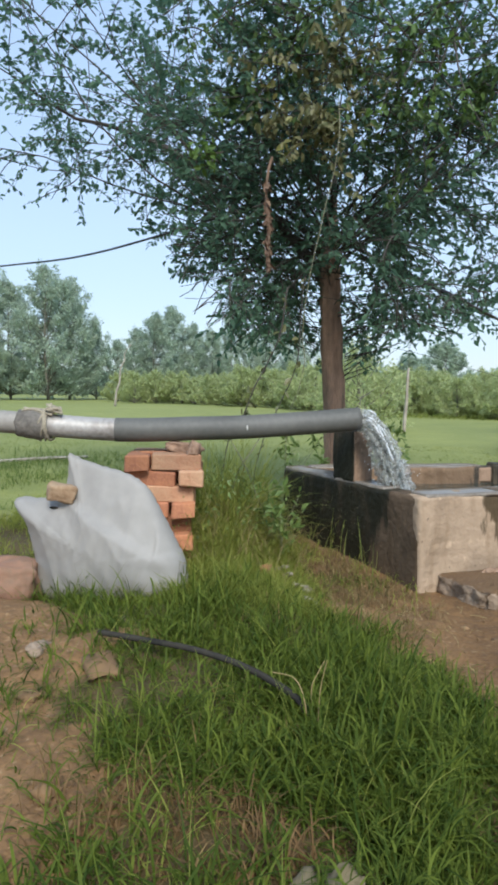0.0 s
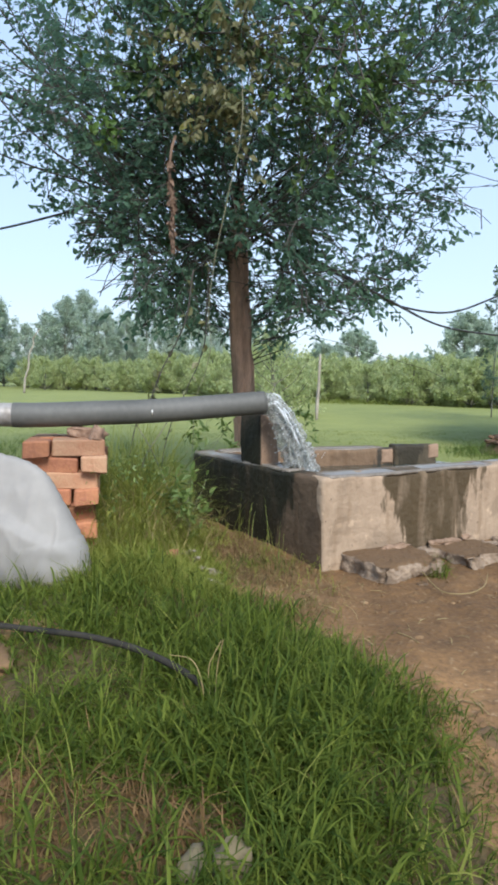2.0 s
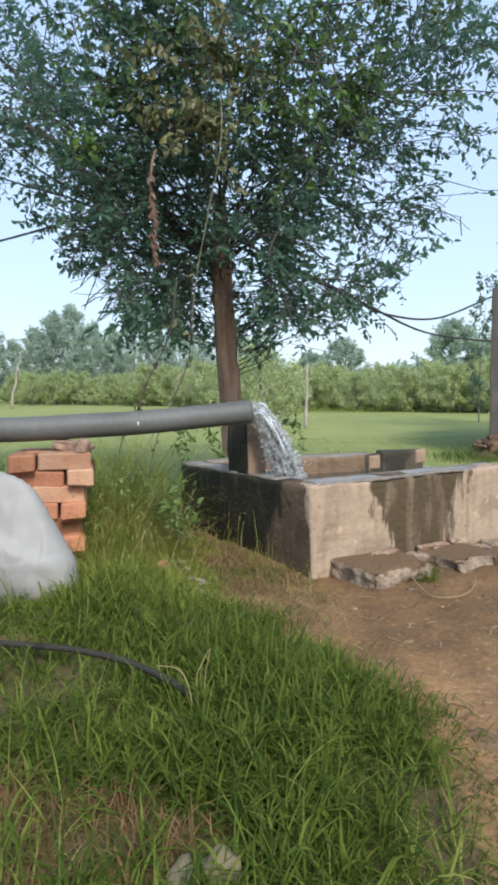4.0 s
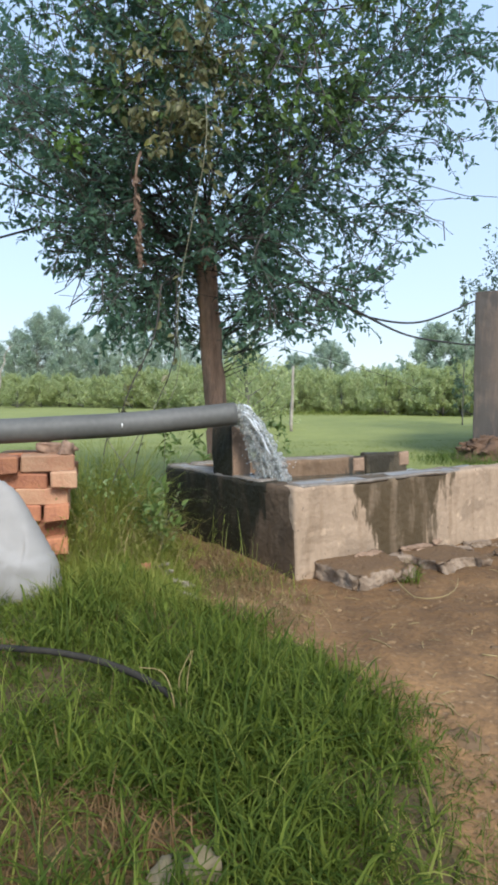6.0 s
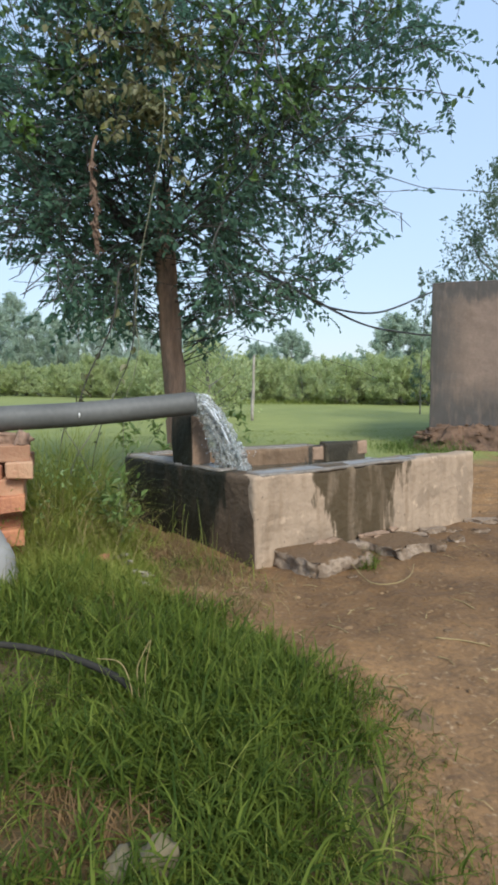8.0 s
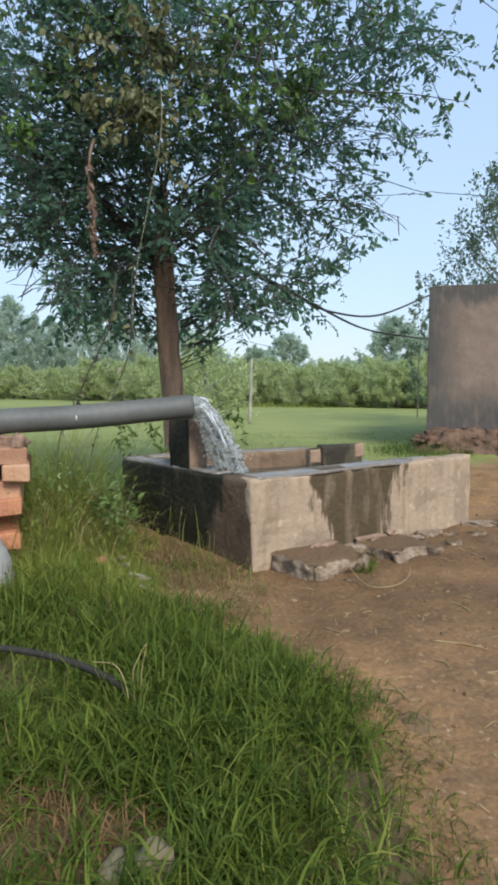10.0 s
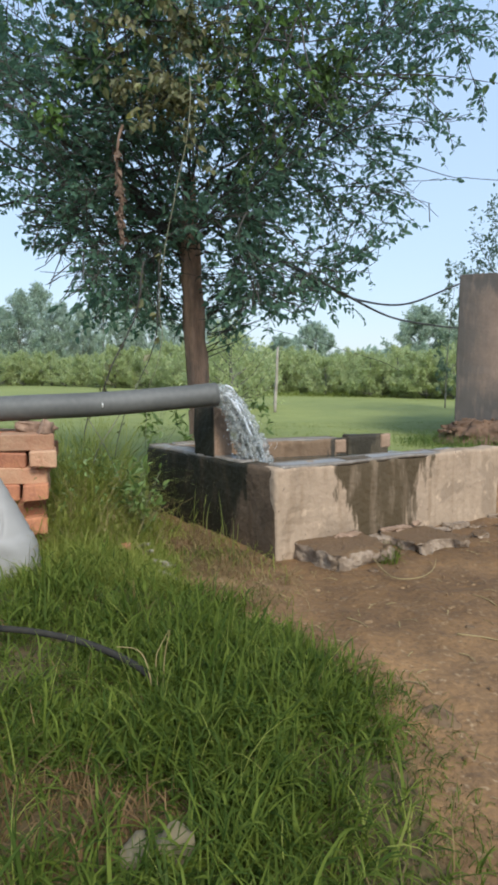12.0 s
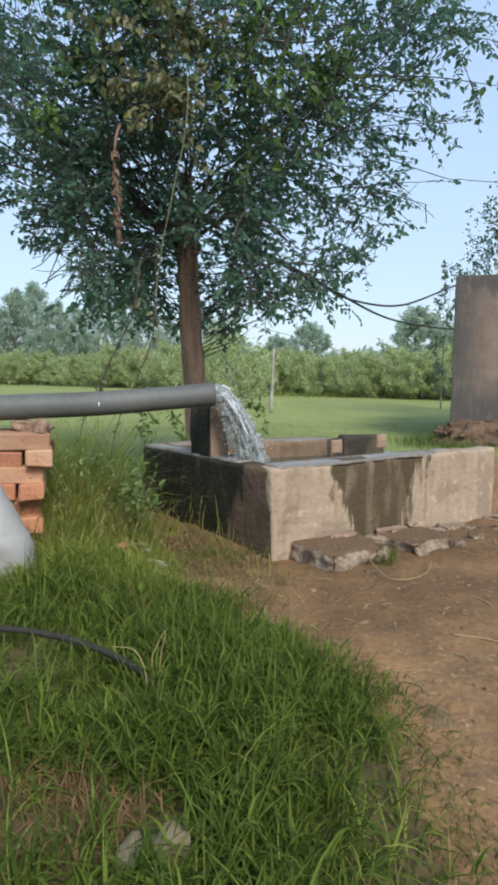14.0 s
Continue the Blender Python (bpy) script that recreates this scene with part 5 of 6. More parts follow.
# ---- plants ----
def far_tree(name, label, height, radius, base, n_leaves, leaf, material, seed, trunk_r=0.12, flat=1.0, clumps=40, group="far trees", category="tree"):
    rng = np.random.default_rng(seed)
    tree = thing(name, pose(0, 0, 0), label, category, group)
    pieces = []
    top = np.array([rng.normal(0, 0.1), rng.normal(0, 0.1), height * 0.9])
    v, f = tube_np(spline([(0, 0, -0.1), (rng.normal(0, 0.05 * radius), rng.normal(0, 0.05 * radius), height * 0.4), top], 9), [trunk_r * (1 - 0.85 * k / 8) for k in range(9)], 8)
    pieces.append((v, f))
    # boughs rise from the trunk and carry branchlets; the leaves sit along them
    tips, ways = [], []
    low = max(0.04, base * 0.6)
    for k in range(clumps):
        u = (k + rng.uniform(0, 1)) / clumps
        az = k * 2.399 + rng.normal(0, 0.4)
        wide = 0.62 + 0.38 * u / 0.3 if u < 0.3 else 1 - abs((u - 0.3) / 0.7) ** (2.5 - flat)
        reach = radius * max(0.12, wide) * rng.uniform(0.72, 1.12)
        z1 = base + (height - base) * (0.06 + 0.94 * u) * rng.uniform(0.94, 1.03)
        z0 = max(low, z1 - reach * rng.uniform(0.5, 1.0) - 0.12 * height)
        a, c = np.array([0, 0, z0]), np.array([math.cos(az) * reach, math.sin(az) * reach, z1])
        m = a * 0.5 + c * 0.5 + np.array([math.cos(az) * reach * 0.12, math.sin(az) * reach * 0.12, -0.05 * reach])
        pieces.append(tube_np([a, m, c], [trunk_r * 0.26, trunk_r * 0.15, trunk_r * 0.04], 4, False))
        for w in range(5):
            t = rng.uniform(0.3, 1.0) if w else 0.9
            b0 = a + (m - a) * 2 * t if t < 0.5 else m + (c - m) * (2 * t - 1)
            d = unit(unit(c - a) + rng.normal(0, 0.55, 3) + np.array([0, 0, 0.1]))
            tips.append(b0)
            ways.append(d * radius * rng.uniform(0.16, 0.36))
    tips.append(top * np.array([1, 1, 0.98]))
    ways.append(np.array([0, 0, height * 0.12]))
    v, f = join_np(pieces)
    part_np("trunk", v, f, M_BARK_FAR, tree, smooth=True)
    tips, ways = np.array(tips), np.array(ways)
    pick = rng.integers(0, len(tips), n_leaves)
    t = rng.uniform(0, 1, n_leaves)[:, None]
    pos = tips[pick] + ways[pick] * t + rng.normal(0, 1, (n_leaves, 3)) * radius * (0.075 - 0.045 * t)
    pos[:, 2] = np.maximum(pos[:, 2], 0.05)
    al = unit(ways[pick]) + rng.normal(0, 0.7, (n_leaves, 3)) + np.array([0, 0, -0.1])
    nr = rng.normal(0, 0.5, (n_leaves, 3)) + np.array([0, 0, 1.0])
    le = rng.uniform(0.6, 1.3, n_leaves) * leaf
    v, f = leaves_np(pos, al, nr, le, le * 0.5)
    part_np("crown", v, f, material, tree, "light green leaves")
    return tree


def heading(deg, d):
    """A place at that heading from +y (right positive) and distance."""
    return d * math.sin(radians(deg)), d * math.cos(radians(deg))


rng = np.random.default_rng(44)
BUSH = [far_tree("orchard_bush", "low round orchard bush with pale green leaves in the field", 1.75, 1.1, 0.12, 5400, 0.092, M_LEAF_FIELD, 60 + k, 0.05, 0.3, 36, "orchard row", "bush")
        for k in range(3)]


def place(proto, used, x, y, s, rz, sz=None):
    m = pose(x, y, 0, 0, 0, rz) @ Matrix.Diagonal((s, s, sz or s, 1))
    if not used:
        proto.matrix_world = m
        return proto
    c = copy_thing(proto, pose(x, y, 0, 0, 0, rz))
    c.scale = (s, s, sz or s)
    return c


count = [0, 0, 0]
# the near orchard row comes closer towards the pump house; the rows behind fill the gaps
for h0, h1, d0, d1, n in ((-6, 17, 27.0, 22.5, 19), (-5, 18, 31.0, 26.0, 17), (-24, -5, 47, 30, 19), (-26, 0, 52, 36, 18), (-6, 15, 37, 32, 15)):
    for k in range(n):
        t = (k + 0.5) / n
        x, y = heading(h0 + (h1 - h0) * t + rng.normal(0, 0.35), d0 + (d1 - d0) * t + rng.normal(0, 0.7))
        b = int(rng.integers(0, 3))
        s = rng.uniform(0.85, 1.12) * (1.15 if h0 < -20 else 0.95 if d0 > 35 else 0.88)
        place(BUSH[b], count[b], x, y, s, rng.uniform(0, 360), s * rng.uniform(0.9, 1.1))
        count[b] += 1

POPLAR = [far_tree("poplar", "tall leafy tree at the far edge of the field", 9.5, 3.1, 0.5, 15000, 0.22, M_LEAF_FAR_HAZE, 80 + k, 0.12, 0.55, 60, "far trees") for k in range(3)]
count = [0, 0, 0]
for h, d, s in ((-37, 58, 0.95), (-34.5, 60, 1.1), (-31.4, 58, 1.18), (-29.6, 60, 1.12), (-27.3, 62, 0.75), (-25.4, 66, 0.62), (-23.6, 64, 0.72), (-22.0, 62, 0.85), (-20.4, 64, 0.95), (-18.6, 66, 0.80),
                (-16.8, 62, 0.72), (-15.0, 64, 0.88), (-13.0, 66, 0.72), (-11, 66, 0.82), (-9, 68, 0.7), (-5.5, 66, 0.75), (-41, 60, 1.1), (-45, 62, 1.2)):
    x, y = heading(h, d)
    b = int(rng.integers(0, 3))
    place(POPLAR[b], count[b], x, y, s * rng.uniform(0.95, 1.08), rng.uniform(0, 360), s)
    count[b] += 1
ROUND = [far_tree("round_tree", "round-headed tree beyond the orchard", 5.6, 2.6, 1.2, 14000, 0.24, M_LEAF_FAR_HAZE, 90 + k, 0.16, 0.35, 46, "far trees") for k in range(2)]
for k, (h, d, s) in enumerate(((4.2, 62, 0.96), (9.6, 100, 0.75), (13.5, 46, 0.92), (1.0, 40, 0.55), (-3.0, 42, 0.62), (18.5, 48, 1.0), (22.5, 50, 1.1), (27, 50, 1.2))):
    x, y = heading(h, d)
    place(ROUND[k % 2], k // 2, x, y, s, k * 77.0)
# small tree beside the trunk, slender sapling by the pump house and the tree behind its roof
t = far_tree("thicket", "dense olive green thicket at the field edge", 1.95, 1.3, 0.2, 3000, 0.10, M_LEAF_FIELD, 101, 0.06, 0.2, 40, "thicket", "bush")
t.matrix_world = pose(*heading(-3.6, 15.5), 0)
t = far_tree("sapling", "slender sapling with thin upright leafy shoots", 3.5, 0.42, 0.4, 1500, 0.07, M_LEAF_ROAD, 103, 0.02, 0.7, 18, "sapling")
t.matrix_world = pose(*heading(15.8, 16.0), 0)
t = far_tree("roadside_tree", "leafy tree rising behind the pump house roof", 5.0, 1.5, 1.0, 9000, 0.075, M_LEAF_ROAD, 104, 0.09, 0.6, 40, "far trees")
t.matrix_world = pose(*heading(23.2, 12.5), 0)

# ---- posts in the field ----
bm = bmesh.new()
bmesh.ops.create_cube(bm, size=1)
bmesh.ops.scale(bm, vec=(0.055, 0.055, 1.5), verts=bm.verts)
bmesh.ops.translate(bm, vec=(0, 0, 0.68), verts=bm.verts)
bmesh.ops.subdivide_edges(bm, edges=bm.edges[:], cuts=5, use_grid_fill=True)
for v in bm.verts:
    v.co += wob(v.co, 5, 0.03, 1)
    v.co.x *= 1 - 0.15 * v.co.z
post = part("fence_post", bm, M_POST)
post.matrix_world = pose(0.13, 13.65, 0, 0, 2.2, 20)
tagged(post, "weathered pale post standing in the grass field", "post")
v, f = tube_np(spline([(0, 0, -0.1), (0.07, 0, 0.6), (0.22, 0, 1.0), (0.25, 0, 1.5), (0.45, 0, 1.9), (0.42, 0, 2.1), (0.72, 0, 2.5)], 14), [0.05 - 0.0025 * k for k in range(14)], 8)
pole = part_np("stick", v, f, M_POST, smooth=True)
pole.matrix_world = pose(-15.6, 32.4, 0) @ Matrix.Scale(1.4, 4)
tagged(pole, "crooked bare pale stick standing in the field", "post")

# ---- grass ----
rng = np.random.default_rng(7)


def scatter(n, x0, x1, y0, y1, dens):
    x, y = rng.uniform(x0, x1, n), rng.uniform(y0, y1, n)
    ok = rng.uniform(0, 1, n) < dens(x, y)
    return np.stack([x[ok], y[ok], gz(x[ok], y[ok]) - 0.005], 1)


def clear(x, y):
    """0 inside the tank."""
    s, d = (x - C0[0]) * U[0] + (y - C0[1]) * U[1], (x - C0[0]) * V[0] + (y - C0[1]) * V[1]
    inside = (s > -0.62 * d / 1.2 * 0.62 - 0.02) & (s < 1.66) & (d > -0.01) & (d < 1.15)
    return np.where(inside, 0.0, 1.0)


def grass(name, label, pos, h, w, lean, material, segs=4, way=None):
    v, f = blades_np(rng, pos, h, w, lean, segs, way)
    return tagged(part_np(name, v, f, material), label, "grass", kind="stuff")


def wall_off(x, y):
    """How freely plants grow: low beside the dark wall, full half a metre from it."""
    d = (x - C0[0]) * -0.757 + (y - C0[1]) * -0.652
    return 0.22 + 0.78 * smoothstep(0.08, 0.5, d)


def leafy_stems(name, label, pos, length, material, per=(4, 8), leaf=(0.05, 0.11), width=(0.003, 0.0068), tilt=(0.2, 1.2)):
    """Leaning stems with long narrow leaves that spread to both sides and arch over."""
    n = len(pos)
    az, th = rng.uniform(0, 2 * np.pi, n), rng.uniform(tilt[0], tilt[1], n)
    o = np.stack([np.cos(az), np.sin(az), 0 * az], 1)
    lo = np.stack([-o[:, 1], o[:, 0], 0 * az], 1)

    def at(s, k):
        rise, go = length[k] * s * np.cos(th[k]) * (1 - 0.3 * s), length[k] * s * np.sin(th[k]) * (0.7 + 0.5 * s)
        return pos[k] + o[k] * go[:, None] + np.array([0, 0, 1.0]) * rise[:, None]
    k = np.repeat(np.arange(n), rng.integers(per[0], per[1], n))
    sp = rng.uniform(0.08, 1.0, len(k))
    way = az[k] + np.where(rng.uniform(0, 1, len(k)) < 0.5, 1, -1) * rng.uniform(0.1, 1.5, len(k))
    v, f = blades_np(rng, at(sp, k), rng.uniform(leaf[0], leaf[1], len(k)) * (1.15 - 0.45 * sp), rng.uniform(width[0], width[1], len(k)), 1.25, 5, way)
    every = np.arange(n)
    rows_v = np.stack([at(np.full(n, q), every) + sgn * lo * 0.0011 for q in (0.0, 0.33, 0.66, 1.0) for sgn in (-1, 1)], 1).reshape(-1, 3)
    base = np.arange(n)[:, None] * 8 + len(v)
    f = f + np.concatenate([base + 2 * q + np.array([0, 1, 3, 2]) for q in range(3)], 0).tolist()
    return tagged(part_np(name, np.concatenate([v, rows_v]), f, material), label, "grass", kind="stuff")


def tall(x, y):
    xe = np.interp(y, EDGE_Y, EDGE_X)
    return grassy(x, y) * smoothstep(0.03, -0.05, x - xe + 0.03) * clear(x, y) * (0.2 + 0.8 * smoothstep(0.32, 0.6, vnoise(x, y, 5, 21)))


def by_hose(x, y):
    """1 well away from the hose, less beside it and on the near side."""
    d = np.min([np.hypot(x - q[0], (y - q[1] + 0.10) * 0.62) for q in hp[:27:3]], axis=0)
    return 0.5 + 0.5 * smoothstep(0.03, 0.14, d)


def rusty(x, y):
    """1 on the dead rust-brown patch low on the bank."""
    return smoothstep(0.28, 0.13, np.hypot((x + 0.44) * 0.75, (y - 0.99) * 1.6) + 0.12 * (vnoise(x, y, 12, 70) - 0.5))


def worn(x, y):
    """Thinner growth low on the bank, in patches."""
    low = np.maximum(smoothstep(1.12, 0.92, y) * smoothstep(0.05, -0.3, x), smoothstep(1.45, 1.1, y) * smoothstep(-0.02, 0.22, x))
    return 1 - 0.8 * low * smoothstep(0.2, 0.55, vnoise(x, y, 6, 91))


def tufts(n, x0, x1, y0, y1, dens, per):
    """Roots of blades gathered in tufts, with a lean shared by each tuft."""
    c = scatter(n, x0, x1, y0, y1, dens)
    k = np.repeat(np.arange(len(c)), rng.integers(per[0], per[1], len(c)))
    off = rng.normal(0, 0.016, (len(k), 2))
    p = c[k] + np.concatenate([off, np.zeros((len(k), 1))], 1)
    p[:, 2] = gz(p[:, 0], p[:, 1]) - 0.005
    drift = rng.uniform(0, 2 * np.pi, len(c))[k]              # the side to which the whole tuft has sunk
    way = np.arctan2(off[:, 1] + 0.014 * np.sin(drift), off[:, 0] + 0.014 * np.cos(drift))
    return p, rng.uniform(0.5, 1.4, len(c))[k], way


p, size, way = tufts(2300, -1.35, 0.45, 0.7, 2.4, lambda x, y: tall(x, y) * (1 - 0.9 * rusty(x, y)) * worn(x, y), (6, 16))
short = (0.5 + 0.5 * smoothstep(-0.8, -0.15, p[:, 0] - 0.25 * (p[:, 1] - 1.4))) * by_hose(p[:, 0], p[:, 1])
short *= 0.45 + 0.55 * smoothstep(0.0, -0.25, p[:, 0] - np.interp(p[:, 1], EDGE_Y, EDGE_X))
short *= 1 - 0.5 * smoothstep(-0.05, 0.3, p[:, 0]) * smoothstep(1.45, 1.05, p[:, 1])
grass("tall_grass", "lush green long-bladed grass on the earth bank", p, rng.uniform(0.06, 0.16, len(p)) * size * short, rng.uniform(0.0028, 0.0085, len(p)) * (0.5 + 0.5 * short), 1.6, M_GRASS, 6, way)
p = scatter(6800, -1.35, 0.45, 0.7, 2.4, lambda x, y: tall(x, y) * by_hose(x, y) * (1 - 0.85 * rusty(x, y)) * worn(x, y) * (0.45 + 0.55 * smoothstep(-0.75, -0.2, x - 0.25 * (y - 1.4))))
leafy_stems("leafy_grass", "leafy green grass stems sprawling over the bank", p, rng.uniform(0.05, 0.17, len(p)), M_GRASS, tilt=(0.35, 1.4))
p = scatter(16000, -1.4, 0.5, 0.7, 2.4, lambda x, y: grassy(x, y) * (1 - 0.7 * rusty(x, y)) * worn(x, y))
grass("low_grass", "fine low green grass under the long blades", p, rng.uniform(0.03, 0.10, len(p)) * by_hose(p[:, 0], p[:, 1]), rng.uniform(0.0016, 0.0042, len(p)), 1.3, M_GRASS, 3)
p, size, way = tufts(330, -1.3, 0.42, 0.7, 2.4, lambda x, y: tall(x, y) * by_hose(x, y), (3, 8))
grass("yellow_grass", "yellowing grass blades among the green", p, rng.uniform(0.06, 0.15, len(p)) * size, rng.uniform(0.0025, 0.006, len(p)), 1.5, M_GRASS2, 6, way)
p = scatter(1300, -1.2, 0.4, 0.7, 2.3, lambda x, y: tall(x, y) * by_hose(x, y) * worn(x, y))
grass("arching_grass", "long green blades arching over the bank", p, rng.uniform(0.15, 0.27, len(p)), rng.uniform(0.004, 0.0085, len(p)), 1.55, M_GRASS, 8)
p = scatter(420, -1.2, 0.35, 0.75, 2.4, tall)
grass("seed_stems", "thin upright grass stems above the bank", p, rng.uniform(0.12, 0.24, len(p)), rng.uniform(0.0014, 0.0026, len(p)), 0.6, M_GRASS2, 5)
p = scatter(2600, -1.3, 0.5, 0.7, 2.4, lambda x, y: grassy(x, y) * smoothstep(0.42, 0.7, vnoise(x, y, 6, 77)))
grass("dead_grass", "dry brown blades low in the grass", p, rng.uniform(0.03, 0.12, len(p)), rng.uniform(0.0018, 0.0045, len(p)), 1.4, M_THATCH, 4)
p = scatter(42000, -2.6, 0.1, 2.3, 5.4, tall)
h = rng.uniform(0.05, 0.19, len(p)) * (0.5 + vnoise(p[:, 0], p[:, 1], 2.6, 32)) * wall_off(p[:, 0], p[:, 1])
grass("bank_grass", "tangled green grass between the bricks and the tank", p, h, rng.uniform(0.0022, 0.006, len(p)), 1.25, M_GRASS2, 4)
p = scatter(24000, -1.15, -0.3, 2.15, 3.1, lambda x, y: grassy(x, y) * clear(x, y))
grass("short_grass", "dense short grass beside the worn path", p, rng.uniform(0.03, 0.13, len(p)) * wall_off(p[:, 0], p[:, 1]), rng.uniform(0.002, 0.0045, len(p)), 1.3, M_GRASS2, 4)
p = scatter(1500, -1.3, -0.2, 2.6, 4.0, lambda x, y: tall(x, y) * smoothstep(0.5, 0.7, vnoise(x, y, 5, 44)))
grass("dry_grass", "dry yellow stems among green grass", p, rng.uniform(0.08, 0.3, len(p)), rng.uniform(0.002, 0.004, len(p)), 0.8, M_STRAW, 4)
p = scatter(60000, -8, 6, 4.3, 11, lambda x, y: grassy(x, y) * clear(x, y))
grass("field_grass", "short pale green field grass", p, rng.uniform(0.012, 0.034, len(p)), rng.uniform(0.006, 0.012, len(p)), 1.9, M_FIELD, 2)
p = scatter(16000, -7.0, -1.5, 3.9, 8.4, lambda x, y: smoothstep(0.25, 0.6, vnoise(x, y, 1.6, 93)) * smoothstep(8.4, 7.0, y) * smoothstep(-1.5, -2.0, x + 0.12 * (y - 4)))
corner = scatter(2600, 1.5, 2.75, 6.9, 8.3, lambda x, y: smoothstep(0.75, 0.2, np.hypot(x - 2.2, (y - 7.7) * 0.8)))
grass("corner_grass", "rough grass at the pump house corner", corner, rng.uniform(0.05, 0.24, len(corner)), rng.uniform(0.004, 0.009, len(corner)), 1.1, M_ROUGH, 4)
edge = scatter(13000, -3.5, 8, 19.5, 27, lambda x, y: smoothstep(2.2, 0.3, np.abs(y - 24.2 + 0.22 * x)) * smoothstep(0.3, 0.6, vnoise(x, y, 0.8, 95)))
grass("hedge_grass", "long pale grass along the foot of the orchard", edge, rng.uniform(0.1, 0.38, len(edge)), rng.uniform(0.012, 0.028, len(edge)), 1.0, M_FIELD, 3)
grass("rough_grass", "rough green grass behind the sack at the field edge", p, rng.uniform(0.05, 0.2, len(p)), rng.uniform(0.004, 0.008, len(p)), 1.2, M_ROUGH, 4)
p = scatter(20000, -0.75, 0.15, 2.2, 3.4, lambda x, y: (1 - grassy(x, y)) * clear(x, y) * smoothstep(0.15, -0.2, x) * smoothstep(0.25, 0.55, vnoise(x, y, 6, 51)))
grass("matted_grass", "thin dry grass trodden flat on the path edge", p, rng.uniform(0.02, 0.09, len(p)), rng.uniform(0.0015, 0.0035, len(p)), 1.7, M_THATCH, 4)
p = scatter(7000, -0.75, 0.1, 2.2, 3.4, lambda x, y: (1 - grassy(x, y)) * clear(x, y) * smoothstep(0.1, -0.3, x) * smoothstep(0.35, 0.65, vnoise(x, y, 5, 52)))
grass("thin_grass", "thin green blades at the path edge", p, rng.uniform(0.02, 0.09, len(p)), rng.uniform(0.002, 0.005, len(p)), 1.2, M_GRASS, 4)
# thin fringe where the grass runs out on to the path
def fringe(x, y):
    d = x - np.interp(y, EDGE_Y, EDGE_X)
    return smoothstep(-0.12, 0.0, d) * smoothstep(0.20, 0.02, d) * smoothstep(0.3, 0.65, vnoise(x, y, 8, 78)) * clear(x, y)


p = scatter(16000, -0.5, 0.75, 0.75, 2.6, fringe)
grass("edge_grass", "sparse short grass creeping on to the path", p, rng.uniform(0.02, 0.07, len(p)), rng.uniform(0.0018, 0.004, len(p)), 1.4, M_GRASS, 4)
p = scatter(9000, -0.5, 0.75, 0.75, 2.6, fringe)
grass("edge_litter", "dry brown grass bits along the path edge", p, rng.uniform(0.02, 0.08, len(p)), rng.uniform(0.0015, 0.003, len(p)), 1.8, M_THATCH, 3)
# straw litter on the trodden path
n = 620
x, y = rng.uniform(-0.55, 1.6, n), rng.uniform(0.9, 3.2, n)
ok = (grassy(x, y) < 0.5) & (clear(x, y) > 0) & (rng.uniform(0, 1, n) < 0.25 + 0.75 * smoothstep(0.6, -0.2, x))
x, y = x[ok], y[ok]
az, le = rng.uniform(0, 6.28, len(x)), rng.uniform(0.012, 0.07, len(x))
pieces = []
for k in range(len(x)):
    dx, dy = math.cos(az[k]) * le[k] / 2, math.sin(az[k]) * le[k] / 2
    pts = [(x[k] + s * dx, y[k] + s * dy, float(gz(x[k] + s * dx, y[k] + s * dy)) + 0.003 + (0.012 if s == 0 else 0) * rng.uniform(0, 1)) for s in (-1, 0, 1)]
    pieces.append(tube_np(pts, [0.0012] * 3, 3, False))
v, f = join_np(pieces)
tagged(part_np("straw", v, f, M_STRAW), "dry straw bits strewn over the path", "straw", kind="stuff")


# ---- creepers, shoots and weeds ----
M_LEAF_OLIVE = mat("leaf_olive", (0.09, 0.11, 0.04), (0.20, 0.19, 0.08), 0.5, 3, 30, 0, island=0.85, translucent=0.35)
M_VINE = mat("vine", (0.25, 0.25, 0.155), (0.13, 0.125, 0.07), 0.8, 20, 60, 0.2)


def vine(points, r, label, leaf=0, seed=0, material=None, stem=None):
    """A thin hanging stem, bare or with small leaves."""
    rr = np.random.default_rng(seed)
    path = spline(points, 36)
    path = [p + np.array(wob(p, 7, r * 2.5, seed)) for p in path]
    t = thing("creeper", pose(*path[0]), label, "creeper", "creepers")
    org = np.array(path[0])
    v, f = tube_np([p - org for p in path], [r * (1 - 0.4 * k / 35) for k in range(36)], 6)
    part_np("stem", v, f, stem or M_VINE, t, smooth=True)
    if leaf:
        k = rr.integers(0, 36, leaf)
        pos = np.array(path)[k] - org + rr.normal(0, 0.008, (leaf, 3))
        le = rr.uniform(0.03, 0.06, leaf)
        v, f = leaves_np(pos, rr.normal(0, 1, (leaf, 3)) + np.array([0, 0, -0.4]), rr.normal(0, 0.5, (leaf, 3)) + np.array([0, 0, 1.0]), le, le * 0.6)
        part_np("leaves", v, f, material or M_LEAF, t)
    return t


